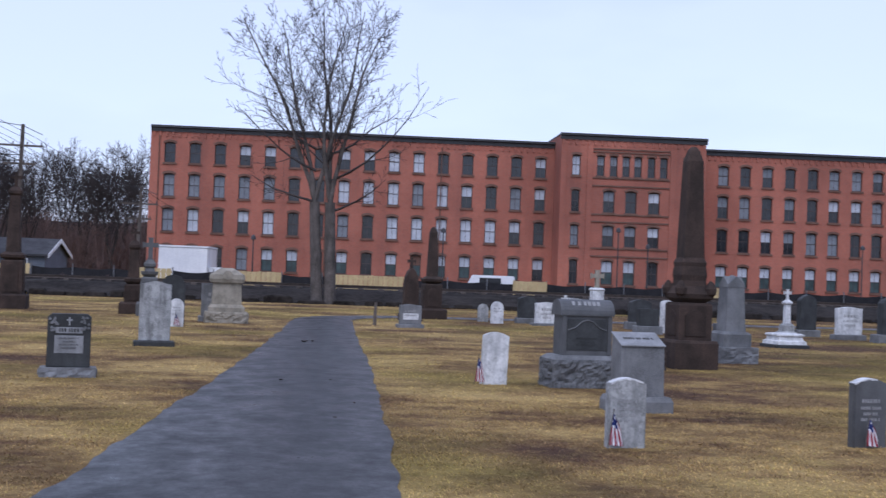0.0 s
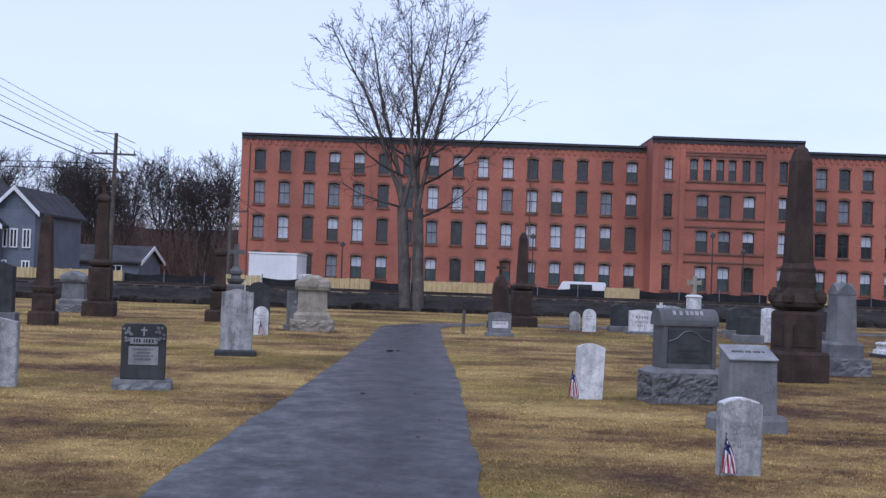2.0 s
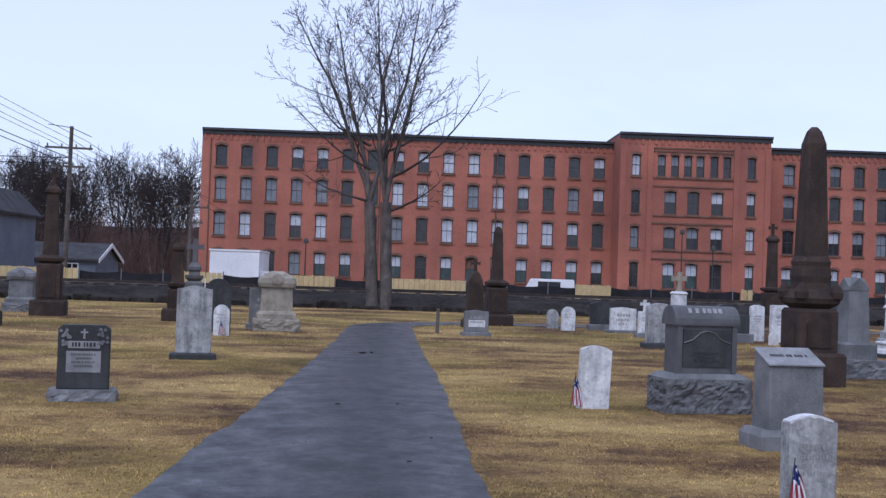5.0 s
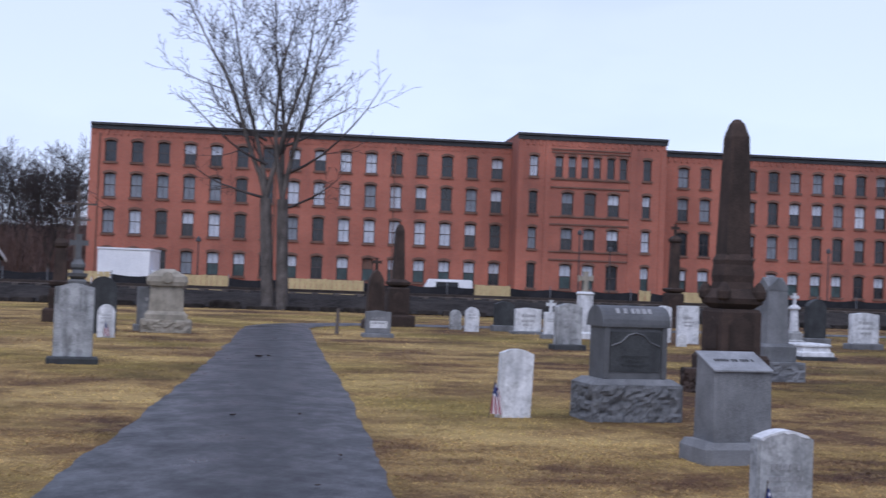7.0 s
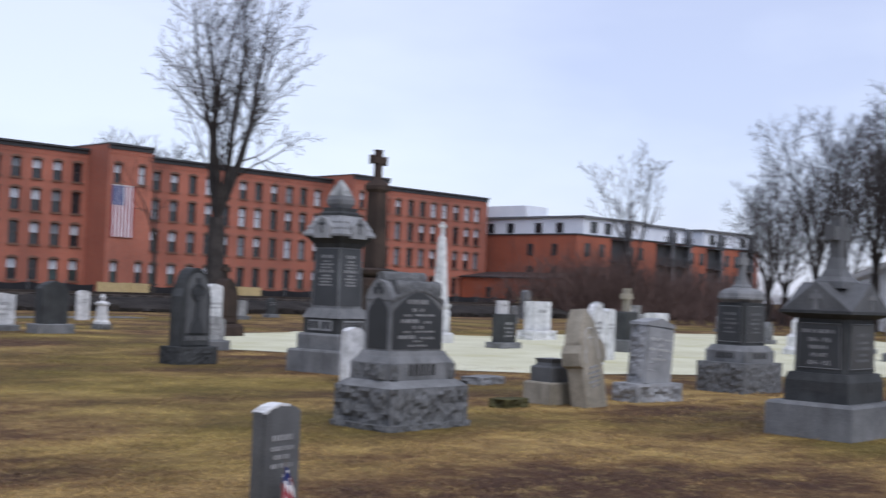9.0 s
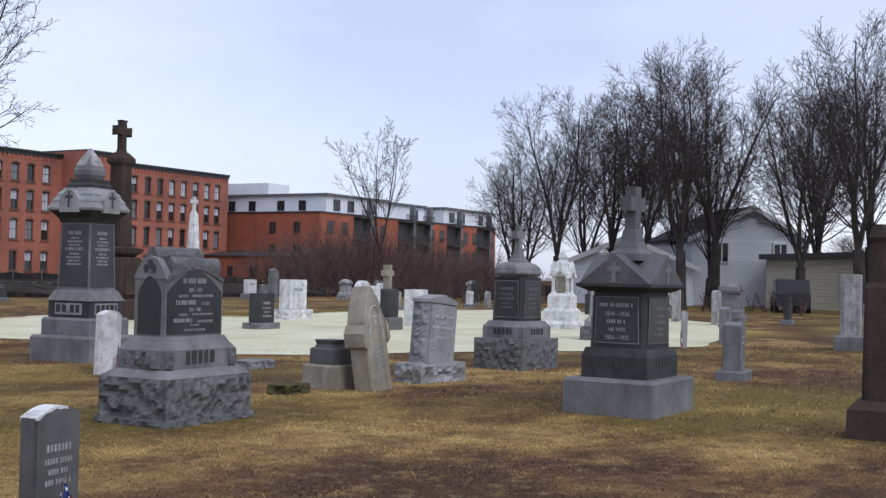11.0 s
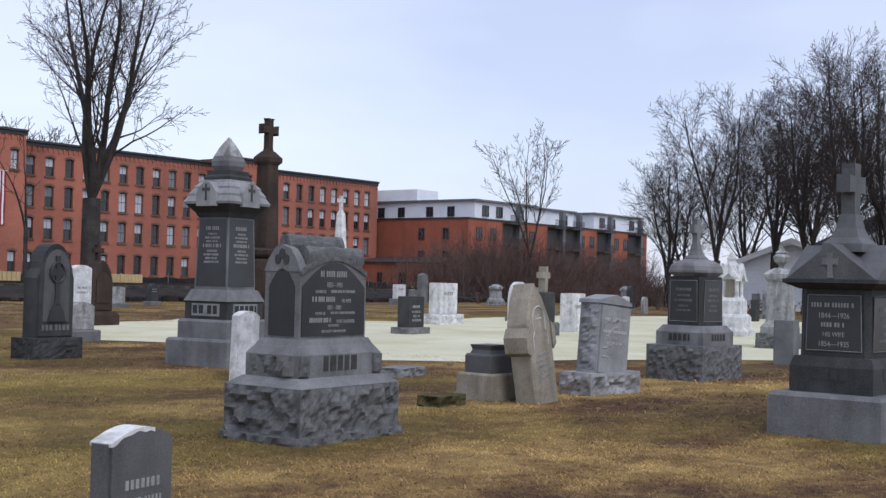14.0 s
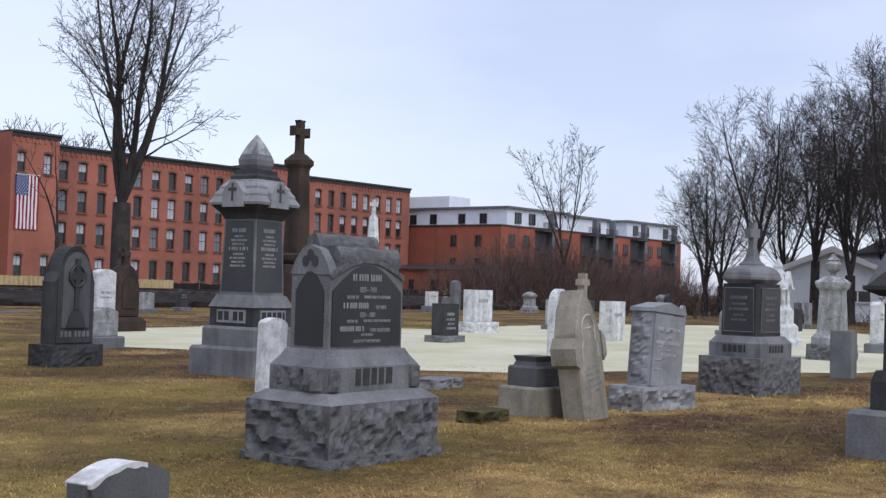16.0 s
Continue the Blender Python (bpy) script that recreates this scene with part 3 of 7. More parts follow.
def build_fence():
    yellow = [(-44.0, -19.2), (-12.9, -10.6), (-7.6, -3.87), (-0.65, 4.03), (10.7, 12.82), (20.8, 21.5), (22.9, 24.75), (41.9, 45.8), (50.95, 55.2), (66, 74), (84, 96)]
    rnd = random.Random(3)
    for x0, x1 in yellow:
        f = thing("board_fence", x0, 74.0, -0.6, 0, "pale yellow vertical-board wooden fence panel", "fence", "fence panels")
        n = int((x1 - x0) / 0.3)
        for dz in (0.3, 0.95, 1.6):
            bm = bmesh.new()
            box(bm, 0, x1 - x0, 0.02, 0.07, dz, dz + 0.09)
            part("rail", bm, M_PLANK, f)
        bm = bmesh.new()
        box(bm, 0, 0.285, -0.02, 0.02, 0.05, 1.86)
        me = part("board", bm, M_PLANK, f).data
        for i in range(1, n):
            again("board", me, f, pose(i * (x1 - x0) / n, 0, rnd.uniform(-0.015, 0.015)))
        k = 0.0
        while k <= x1 - x0 + 0.01:
            bm = bmesh.new()
            box(bm, k - 0.06, k + 0.06, -0.1, -0.02, 0.0, 1.9)
            part("post", bm, M_PLANK, f)
            k += 2.4
    cuts = sorted(yellow)
    spans = [(-19.2, -12.9), (-10.6, -7.6)] + [(a[1], b[0]) for a, b in zip(cuts[2:], cuts[3:])] + [(96, 120)]
    for x0, x1 in spans:
        f = thing("mesh_fence", x0, 74.4, -0.6, 0, "chain-link fence hung with sagging black mesh fabric", "fence", "mesh fences")
        bm = bmesh.new()
        n = max(2, int((x1 - x0) / 0.5))
        prev = None
        for i in range(n + 1):
            x = (x1 - x0) * i / n
            cur = [bm.verts.new((x, 0.1 * noise.noise(Vector((x + x0, z, 2))), z - (0.12 * math.sin(math.pi * ((x / 2.5) % 1)) if z > 1 else 0))) for z in (0.02, 0.6, 1.2, 1.75)]
            if prev:
                for j in range(3):
                    bm.faces.new((prev[j], cur[j], cur[j + 1], prev[j + 1]))
            prev = cur
        part("fabric", bm, M_BLACKFENCE, f)
        k = 0.0
        while k <= x1 - x0:
            bm = bmesh.new()
            rod(bm, (k, -0.06, 0), (k, -0.06, 1.95), 0.035)
            part("post", bm, M_GREYPANEL, f)
            k += 2.5
    for x0, x1 in ((-18.2, -16.6), (-15.8, -14.2)):
        b = thing("concrete_barrier", (x0 + x1) / 2, 71.5, -0.55, 0, "white concrete barrier lying beside the fence", "barrier", "barriers")
        bm = bmesh.new()
        rings(bm, [(x1 - x0, 0.5, 0.0), (x1 - x0, 0.45, 0.35), (x1 - x0, 0.25, 0.75), (x1 - x0 - 0.1, 0.2, 0.8)])
        part("block", bm, M_CONCRETE, b)


build_fence()

# ---- the mill ----
MILL = thing("brick_mill", -20.96, 125.0, -0.6, 0, "long four-storey red brick mill with rows of arched sash windows", "factory")
MY, MZ = 125.0, -0.6
ROWS = [(12.08, 2.15), (8.57, 2.42), (4.955, 2.45), (1.15, 2.35)]
WIN_W = 1.16
X0 = -20.96


def wall_with_openings(name, x0, x1, y, z0, z1, holes, material, parent, depth=0.35, ox=0.0, oz=0.0):
    """A wall that faces -y, with rectangular openings (x0, x1, z0, z1) that have reveals."""
    xs = sorted({x0, x1, *[h[0] for h in holes], *[h[1] for h in holes]})
    zs = sorted({z0, z1, *[h[2] for h in holes], *[h[3] for h in holes]})
    bm = bmesh.new()
    vert = {}

    def v(x, z, d=0.0):
        k = (round(x, 4), round(z, 4), d)
        if k not in vert:
            vert[k] = bm.verts.new((x - ox, y + d, z - oz))
        return vert[k]

    starts = {}
    for h in holes:
        starts.setdefault(round(h[0], 4), []).append(h)
    for xa, xb in zip(xs, xs[1:]):
        for za, zb in zip(zs, zs[1:]):
            if any(h[0] - 1e-4 <= xa and xb <= h[1] + 1e-4 and h[2] - 1e-4 <= za and zb <= h[3] + 1e-4 for h in holes):
                continue
            bm.faces.new((v(xa, za), v(xb, za), v(xb, zb), v(xa, zb)))
    for a, b, c, d in holes:
        for p, q in (((a, c), (b, c)), ((b, c), (b, d)), ((b, d), (a, d)), ((a, d), (a, c))):
            bm.faces.new([bm.verts.new((px - ox, y + dd, pz - oz)) for (px, pz), dd in ((p, 0), (q, 0), (q, depth), (p, depth))])
    bmesh.ops.remove_doubles(bm, verts=bm.verts, dist=0.0005)
    return part(name, bm, material, parent)


def window_meshes(w, h, tag):
    """Shared meshes for one size of sash window: frame, top and bottom panes, sill, arch."""
    out = {}
    bm = bmesh.new()
    a, t = w / 2, 0.075
    for x in (-a, a - t):
        box(bm, x, x + t, 0, 0.09, 0, h)
    box(bm, -a + t, a - t, 0, 0.09, 0, t)
    box(bm, -a + t, a - t, 0, 0.09, h - t - 0.1, h)
    box(bm, -a + t, a - t, 0.01, 0.1, h * 0.48, h * 0.48 + 0.07)
    box(bm, -0.02, 0.02, 0.03, 0.07, t, h - t - 0.1)
    out["frame"] = part("frame", bm, M_FRAME).data
    for k, z0, z1 in (("low", t, h * 0.48), ("up", h * 0.48 + 0.07, h - t - 0.1)):
        bm = bmesh.new()
        box(bm, -a + t, a - t, 0.045, 0.065, z0, z1)
        out[k] = part("pane", bm, M_GLASS).data
    bm = bmesh.new()
    box(bm, -a - 0.12, a + 0.12, -0.37, -0.14, -0.2, 0.0)
    out["sill"] = part("sill", bm, M_SILL).data
    bm = bmesh.new()
    n, rise = 8, w * 0.16
    for i in range(n):
        xa, xb = -a + w * i / n, -a + w * (i + 1) / n
        za, zb = h - rise + rise * math.sin(math.pi * i / n), h - rise + rise * math.sin(math.pi * (i + 1) / n)
        vs = [bm.verts.new(p) for p in ((xa, -0.24, za), (xb, -0.24, zb), (xb, -0.24, h), (xa, -0.24, h))]
        if len({tuple(round(c, 4) for c in q.co) for q in vs}) == 4:
            bm.faces.new(vs)
        bm.faces.new([bm.verts.new(p) for p in ((xa, -0.24, za), (xb, -0.24, zb), (xb, 0, zb), (xa, 0, za))])
    out["infill"] = part("arch_infill", bm, M_BRICK).data
    bm = bmesh.new()
    for i in range(n):
        xa, xb = -a - 0.1 + (w + 0.2) * i / n, -a - 0.1 + (w + 0.2) * (i + 1) / n
        za, zb = h - rise + rise * math.sin(math.pi * i / n), h - rise + rise * math.sin(math.pi * (i + 1) / n)
        lo = [bm.verts.new(p) for p in ((xa, -0.29, za), (xb, -0.29, zb), (xb, -0.29, zb + 0.24), (xa, -0.29, za + 0.24))]
        hi = [bm.verts.new((q.co.x, -0.245, q.co.z)) for q in lo]
        bm.faces.new(lo)
        for j in range(4):
            bm.faces.new((lo[j], lo[(j + 1) % 4], hi[(j + 1) % 4], hi[j]))
    bmesh.ops.remove_doubles(bm, verts=bm.verts, dist=0.0005)
    out["arch"] = part("arch", bm, M_SILL).data
    for ob in [o for o in scene.objects if o.parent is None and o.name.split(".")[0] in ("frame", "pane", "sill", "arch_infill", "arch")]:
        bpy.data.objects.remove(ob)
    return out


PANE_KINDS = {}


def pane_mesh(me, material):
    key = (me.name, material.name)
    if key not in PANE_KINDS:
        c = me.copy()
        c.materials.clear()
        c.materials.append(material)
        PANE_KINDS[key] = c
    return PANE_KINDS[key]


CODES = {"d": (M_GLASS, M_GLASS), "u": (M_BLIND, M_GLASS), "w": (M_BLIND, M_BLIND), "b": (M_BLINDGREY, M_BLINDGREY), "g": (M_BLINDGREY, M_GLASS), "t": (M_BLIND, M_GLASSTEAL), "r": (M_SILL, M_GLASSTEAL)}


def place_window(parent, meshes, x, y, z, code):
    w = new("window")
    w.parent = parent
    w.matrix_basis = pose(x, y + 0.24, z)
    up, low = CODES[code]
    again("frame", meshes["frame"], w)
    again("pane", pane_mesh(meshes["up"], up), w)
    again("pane", pane_mesh(meshes["low"], low), w)
    again("sill", meshes["sill"], w)
    again("arch", meshes["arch"], w)
    again("arch_infill", meshes["infill"], w)


SIZES = {}


def sized(w, h):
    k = (round(w, 3), round(h, 3))
    if k not in SIZES:
        SIZES[k] = window_meshes(w, h, k)
    return SIZES[k]


def mill_front(x0, x1, y, ztop, wins):
    """wins: (x, sill z, width, height, code)."""
    holes = [(x - w / 2, x + w / 2, z, z + h) for x, z, w, h, c in wins]
    wall_with_openings("front_wall", x0, x1, y - MY, MZ, ztop, holes, M_BRICK, MILL, ox=X0, oz=MZ)
    for x, z, w, h, c in wins:
        place_window(MILL, sized(w, h), x - X0, y - MY, z - MZ, c)


def cornice(x0, x1, y, z, deep=0.35):
    bm = bmesh.new()
    prism(bm, [(y - MY, z - 0.55 - MZ), (y - MY - 0.12, z - 0.55 - MZ), (y - MY - 0.14, z - 0.2 - MZ), (y - MY - deep, z - 0.12 - MZ), (y - MY - deep, z - MZ + 0.1), (y - MY, z - MZ + 0.1)], x0 - X0, x1 - X0, "x")
    part("cornice", bm, M_DARKTRIM, MILL)
    bm = bmesh.new()
    n = int((x1 - x0) / 0.65)
    for i in range(n):
        xx = x0 - X0 + (i + 0.5) * (x1 - x0) / n
        box(bm, xx - 0.11, xx + 0.11, y - MY - 0.1, y - MY - 0.003, z - 1.05 - MZ, z - 0.56 - MZ)
    tagged(part("corbel_table", bm, M_BRICK, MILL), kind="stuff")


RNDW = random.Random(11)


def pick(row):
    return RNDW.choice("uuwbgdd" if row < 3 else "ttudt")


ROOF = 15.82
CODE1 = ["ddduudduuwwdddduu", "bbbbbddwwwbwudbuu", "bwduwddbdwwwwwudb", "dddbttdtdtrttttud"]
cols1 = [-18.963 + 2.592 * i for i in range(16)]
mill_front(X0, 21.36, 125.0, ROOF, [(x, z, WIN_W, h, CODE1[r][i]) for r, (z, h) in enumerate(ROWS) for i, x in enumerate(cols1)])
cols2 = [39.75, 42.15, 44.6, 47.1, 49.6, 52.0, 54.5, 56.85, 59.3, 61.6, 64.0, 66.4, 68.75]
mill_front(36.47, 70.05, 125.0, ROOF, [(x, z, WIN_W, h, pick(r)) for r, (z, h) in enumerate(ROWS) for x in cols2])
cols3 = [78.95, 81.45, 84.0, 86.45, 88.95, 91.5, 93.9, 96.4, 98.85, 101.2, 103.6]
mill_front(75.6, 106.0, 125.0, ROOF, [(x, z, WIN_W, h, pick(r)) for r, (z, h) in enumerate(ROWS) for x in cols3])
cols4 = [116.2, 118.5, 120.98, 123.33, 125.68, 128.0, 130.44, 132.84, 135.04]
mill_front(112.3, 137.36, 125.0, ROOF, [(x, z, WIN_W, h, pick(r)) for r, (z, h) in enumerate(ROWS) for x in cols4])
for a, b in ((X0, 21.36), (36.47, 70.05), (75.6, 106.0), (112.3, 137.36)):
    cornice(a, b, 125.0, ROOF)
TOWER = [(12.2, 2.15), (8.45, 2.3), (4.95, 2.2), (1.05, 2.5)]
tw = []
for r, (z, h) in enumerate(TOWER):
    tw += [(22.95, z, 0.86, h, "wdbd"[r]), (34.57, z, 0.86, h, "duwt"[r])]
    if r == 0:
        tw += [(x, z, 0.8, h, "ggggdd"[i]) for i, x in enumerate((25.49, 26.84, 28.14, 29.38, 30.79, 32.09))]
    else:
        tw += [(x, z, 1.2, h, ["", "gdu", "ggu", "ttd"][r][i]) for i, x in enumerate((26.45, 28.75, 31.18))]
mill_front(21.36, 36.47, 120.7, 16.4, tw)
cornice(21.2, 36.6, 120.7, 16.4, 0.3)
ft = []
for r, (z, h) in enumerate(ROWS):
    if r == 0 or r == 3:
        ft += [(71.2, z, 0.95, h, pick(r)), (74.3, z, 0.95, h, pick(r))]
mill_front(70.05, 75.6, 120.7, 16.3, ft)
cornice(69.95, 75.7, 120.7, 16.3, 0.3)
mill_front(106.0, 112.3, 120.7, 16.3, [(x, z, 0.95, h, pick(r)) for r, (z, h) in enumerate(ROWS) for x in (107.6, 110.7)])
cornice(105.9, 112.4, 120.7, 16.3, 0.3)
# piers and bands on the first tower
for x in (21.62, 24.35, 33.05, 36.2):
    bm = bmesh.new()
    box(bm, x - 0.28 - X0, x + 0.28 - X0, 120.6 - MY, 120.697 - MY, 0, 15.3 - MZ)
    part("pier", bm, M_BRICK, MILL)
for z in (3.95, 4.75, 7.5, 8.25, 11.2, 12.0, 14.7, 15.0):
    bm = bmesh.new()
    box(bm, 24.66 - X0, 32.74 - X0, 120.6 - MY, 120.697 - MY, z - 0.07 - MZ, z + 0.07 - MZ)
    part("band", bm, M_SILL, MILL)
# closed sides, backs and roof
for x0, x1, y0, z1 in ((X0, 21.36, 125.0, ROOF), (36.47, 70.05, 125.0, ROOF), (75.6, 106.0, 125.0, ROOF), (112.3, 137.36, 125.0, ROOF), (21.36, 36.47, 120.7, 16.4), (70.05, 75.6, 120.7, 16.3), (106.0, 112.3, 120.7, 16.3)):
    bm = bmesh.new()
    a, b = x0 - X0, x1 - X0
    z1 -= MZ
    yb, yf = 16.0, y0 - MY
    for q in (((a, yf, 0), (a, yb, 0), (a, yb, z1), (a, yf, z1)), ((b, yf, 0), (b, yb, 0), (b, yb, z1), (b, yf, z1)), ((a, yb, 0), (b, yb, 0), (b, yb, z1), (a, yb, z1))):
        bm.faces.new([bm.verts.new(p) for p in q])
    part("side_wall", bm, M_BRICK, MILL)
    bm = bmesh.new()
    box(bm, a - 0.05, b + 0.05, yf - 0.05, yb + 0.1, z1 + 0.004, z1 + 0.12)
    part("roof", bm, M_DARKTRIM, MILL)
    # Dark sheet behind the windows stands in for the unlit rooms.
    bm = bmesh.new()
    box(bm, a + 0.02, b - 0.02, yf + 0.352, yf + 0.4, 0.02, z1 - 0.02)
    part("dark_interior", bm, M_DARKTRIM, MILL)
for x in (0.6, 18.0, 30.0, 52.0):
    bm = bmesh.new()
    rod(bm, (x + 0.3, -0.08, 0.0), (x + 0.3, -0.08, 15.5), 0.06)
    part("downpipe", bm, M_SILL, MILL)


def build_big_flag():
    fl = thing("hanging_flag", 71.9, 120.55, 6.14, 0, "large striped flag hung flat on the brick tower", "flag")
    w, h = 2.75, 5.65
    for i in range(13):
        bm = bmesh.new()
        a, b = -w / 2 + w * i / 13, -w / 2 + w * (i + 1) / 13
        top = h * 0.62 if i < 7 else h
        n = 14
        for k in range(n):
            za, zb = top * k / n, top * (k + 1) / n
            ya, yb = 0.03 * math.sin(za * 2 + i), 0.03 * math.sin(zb * 2 + i)
            bm.faces.new([bm.verts.new(p) for p in ((a, ya, za), (b, ya, za), (b, yb, zb), (a, yb, zb))])
        part("stripe", bm, M_RED if i % 2 == 0 else M_CLOTH, fl)
    bm = bmesh.new()
    box(bm, -w / 2, -w / 2 + w * 7 / 13, -0.035, 0.03, h * 0.62, h)
    part("canton", bm, M_BLUE, fl)
    bm = bmesh.new()
    for r in range(11):
        for c in range(5 if r % 2 else 4):
            x = -w / 2 + w * 7 / 13 * ((c + 0.5) / 5 if r % 2 else (c + 1) / 5)
            z = h * 0.62 + h * 0.38 * (r + 0.5) / 11
            pts = [(x + (0.09 if k % 2 else 0.04) * math.cos(math.pi / 2 + math.pi * k / 5), -0.041, z + (0.09 if k % 2 else 0.04) * math.sin(math.pi / 2 + math.pi * k / 5)) for k in range(10)]
            bm.faces.new([bm.verts.new(p) for p in pts])
    part("stars", bm, M_CLOTH, fl)
    bm = bmesh.new()
    rod(bm, (-w / 2 - 0.1, -0.03, h + 0.03), (w / 2 + 0.1, -0.03, h + 0.03), 0.04)
    part("pole", bm, M_WHITE, fl)


build_big_flag()


# ---- apartment block beyond the mill ----
def simple_window(parent, x, y, z, w, h, face="front", white=False):
    win = new("window")
    win.parent = parent
    win.matrix_basis = pose(x, y, z, 0, 0, 0 if face == "front" else -90)
    bm = bmesh.new()
    for a, b, c, d in ((-w / 2, -w / 2 + 0.09, 0, h), (w / 2 - 0.09, w / 2, 0, h), (-w / 2 + 0.09, w / 2 - 0.09, 0, 0.09), (-w / 2 + 0.09, w / 2 - 0.09, h - 0.09, h), (-0.04, 0.04, 0.09, h - 0.09)):
        box(bm, a, b, -0.09, 0.02, c, d)
    part("frame", bm, M_WHITE if white else M_DARKTRIM, win)
    bm = bmesh.new()
    box(bm, -w / 2 + 0.09, w / 2 - 0.09, -0.05, 0.01, 0.09, h - 0.09)
    part("pane", bm, M_GLASS, win)


def build_apartments():
    ap = thing("apartment_building", 138.2, 108.5, -0.6, 0, "modern orange brick apartment block with white top floor and balconies", "apartment block")
    bm = bmesh.new()
    box(bm, 0, 52, 0, 34, 0, 10.9)
    part("brick_body", bm, M_BRICKNEW, ap)
    bm = bmesh.new()
    box(bm, -0.15, 52.1, -0.12, 34.1, 10.902, 11.1)
    part("coping", bm, M_DARKTRIM, ap)
    for x0, x1, y0 in ((3, 18.5, 1.2), (18.5, 33, 3.2), (36, 52, 1.2)):
        bm = bmesh.new()
        box(bm, x0, x1 - 0.05, y0, 30, 11.102, 13.6)
        part("white_storey", bm, M_SIDING_WHITE, ap)
        bm = bmesh.new()
        box(bm, x0 - 0.4, x1 + 0.35, y0 - 0.45, 30.3, 13.602, 13.9)
        part("eave", bm, M_GREYPANEL, ap)
    bm = bmesh.new()
    box(bm, 3, 8, 12, 25, 13.902, 15.6)
    part("roof_room", bm, M_SIDING_WHITE, ap)
    for x in (5.5, 9, 14.5, 20.5, 30, 38.5, 42.0, 48.5):
        simple_window(ap, x, 1.1 if x < 18.5 or x > 36 else 3.1, 11.5, 1.5, 1.6)
    for z in (1.4, 4.6, 7.9):
        for x in (2.5, 6.0, 13.5, 16.0, 30.5, 33.5, 41.5, 44.5, 50):
            simple_window(ap, x, -0.01, z, 1.3, 1.9)
        for y in (4.0, 8.5):
            simple_window(ap, -0.01, y, z, 1.1, 1.7, "side")
    for y in (5.5, 9.5, 15.0, 19.0):
        simple_window(ap, 2.99, y, 11.4, 1.3, 1.5, "side")
    for x in (10.0, 22.0, 27.0, 36.8, 47.0):
        bay = new("balcony_bay")
        bay.parent = ap
        # Flat dark panel on the wall; its colour paints a recess's shade.
        bm = bmesh.new()
        box(bm, x - 1.7, x + 1.7, -0.06, -0.012, 0.5, 10.8)
        part("dark_recess", bm, M_DARKTRIM, bay)
        bm = bmesh.new()
        box(bm, x + 1.7, x + 2.4, -0.7, 0.1, 0, 13.3)
        part("grey_pier", bm, M_GREYPANEL, bay)
        for z in (4.1, 7.4, 10.7):
            bm = bmesh.new()
            box(bm, x - 1.7, x + 1.7, -1.5, -0.06, z - 0.2, z)
            for k in range(13):
                xx = x - 1.65 + 3.3 * k / 12
                box(bm, xx - 0.025, xx + 0.025, -1.5, -1.45, z, z + 1.05)
            box(bm, x - 1.7, x + 1.7, -1.52, -1.44, z + 1.05, z + 1.12)
            part("balcony", bm, M_DARKTRIM, bay)
    annex = thing("brick_annex", 131.5, 108.0, -0.6, 0, "low red brick annex with a dark lean-to roof", "annex")
    bm = bmesh.new()
    box(bm, 0, 6.6, 0, 16.5, 0, 4.3)
    part("wall", bm, M_BRICKNEW, annex)
    bm = bmesh.new()
    prism(bm, [(-0.3, 4.3), (7.0, 5.2), (7.0, 5.4), (-0.3, 4.5)], -0.3, 16.8)
    part("roof", bm, M_DARKTRIM, annex)
    for y in (3, 7, 11):
        simple_window(annex, -0.01, y, 1.5, 1.0, 1.5, "side")


build_apartments()


# ---- houses ----
def gable_house(name, label, x, y, z, rz, w, d, eave, ridge, wall, wins=(), roof=M_ROOF, white_trim=True):
    h = thing(name, x, y, z, rz, label, "house")
    bm = bmesh.new()
    box(bm, -w / 2, w / 2, -d / 2, d / 2, 0, eave)
    part("wall", bm, wall, h)
    bm = bmesh.new()
    prism(bm, [(-w / 2, eave + 0.002), (w / 2, eave + 0.002), (0, ridge)], -d / 2, d / 2)
    part("gable", bm, wall, h)
    for s in (-1, 1):
        bm = bmesh.new()
        k = (ridge - eave) / (w / 2)
        prism(bm, [(s * (w / 2 + 0.4), eave - 0.4 * k + 0.03), (0, ridge + 0.03), (0, ridge + 0.22), (s * (w / 2 + 0.4), eave - 0.4 * k + 0.2)], -d / 2 - 0.35, d / 2 + 0.35)
        part("roof_slope", bm, roof, h)
        bm = bmesh.new()
        prism(bm, [(s * (w / 2 + 0.42), eave - 0.4 * k - 0.12), (0, ridge - 0.12), (0, ridge + 0.24), (s * (w / 2 + 0.42), eave - 0.4 * k + 0.2)], -d / 2 - 0.42, -d / 2 - 0.36)
        part("bargeboard", bm, M_WHITE if white_trim else M_DARKTRIM, h)
    bm = bmesh.new()
    n = int(eave / 0.2)
    for i in range(n):
        zz = eave * i / n
        prism(bm, [(-d / 2 - 0.03, zz), (-d / 2 - 0.004, zz), (-d / 2 - 0.004, zz + 0.18)], -w / 2, w / 2, "x")
        prism(bm, [(-w / 2 - 0.03, zz), (-w / 2 - 0.004, zz), (-w / 2 - 0.004, zz + 0.18)], -d / 2, d / 2)
    tagged(part("clapboard_siding", bm, wall, h), kind="stuff")
    for face, u, zz, ww, hh in wins:
        if face == "front":
            simple_window(h, u, -d / 2 - 0.04, zz, ww, hh, white=True)
        else:
            simple_window(h, -w / 2 - 0.04, u, zz, ww, hh, "side", True)
    return h


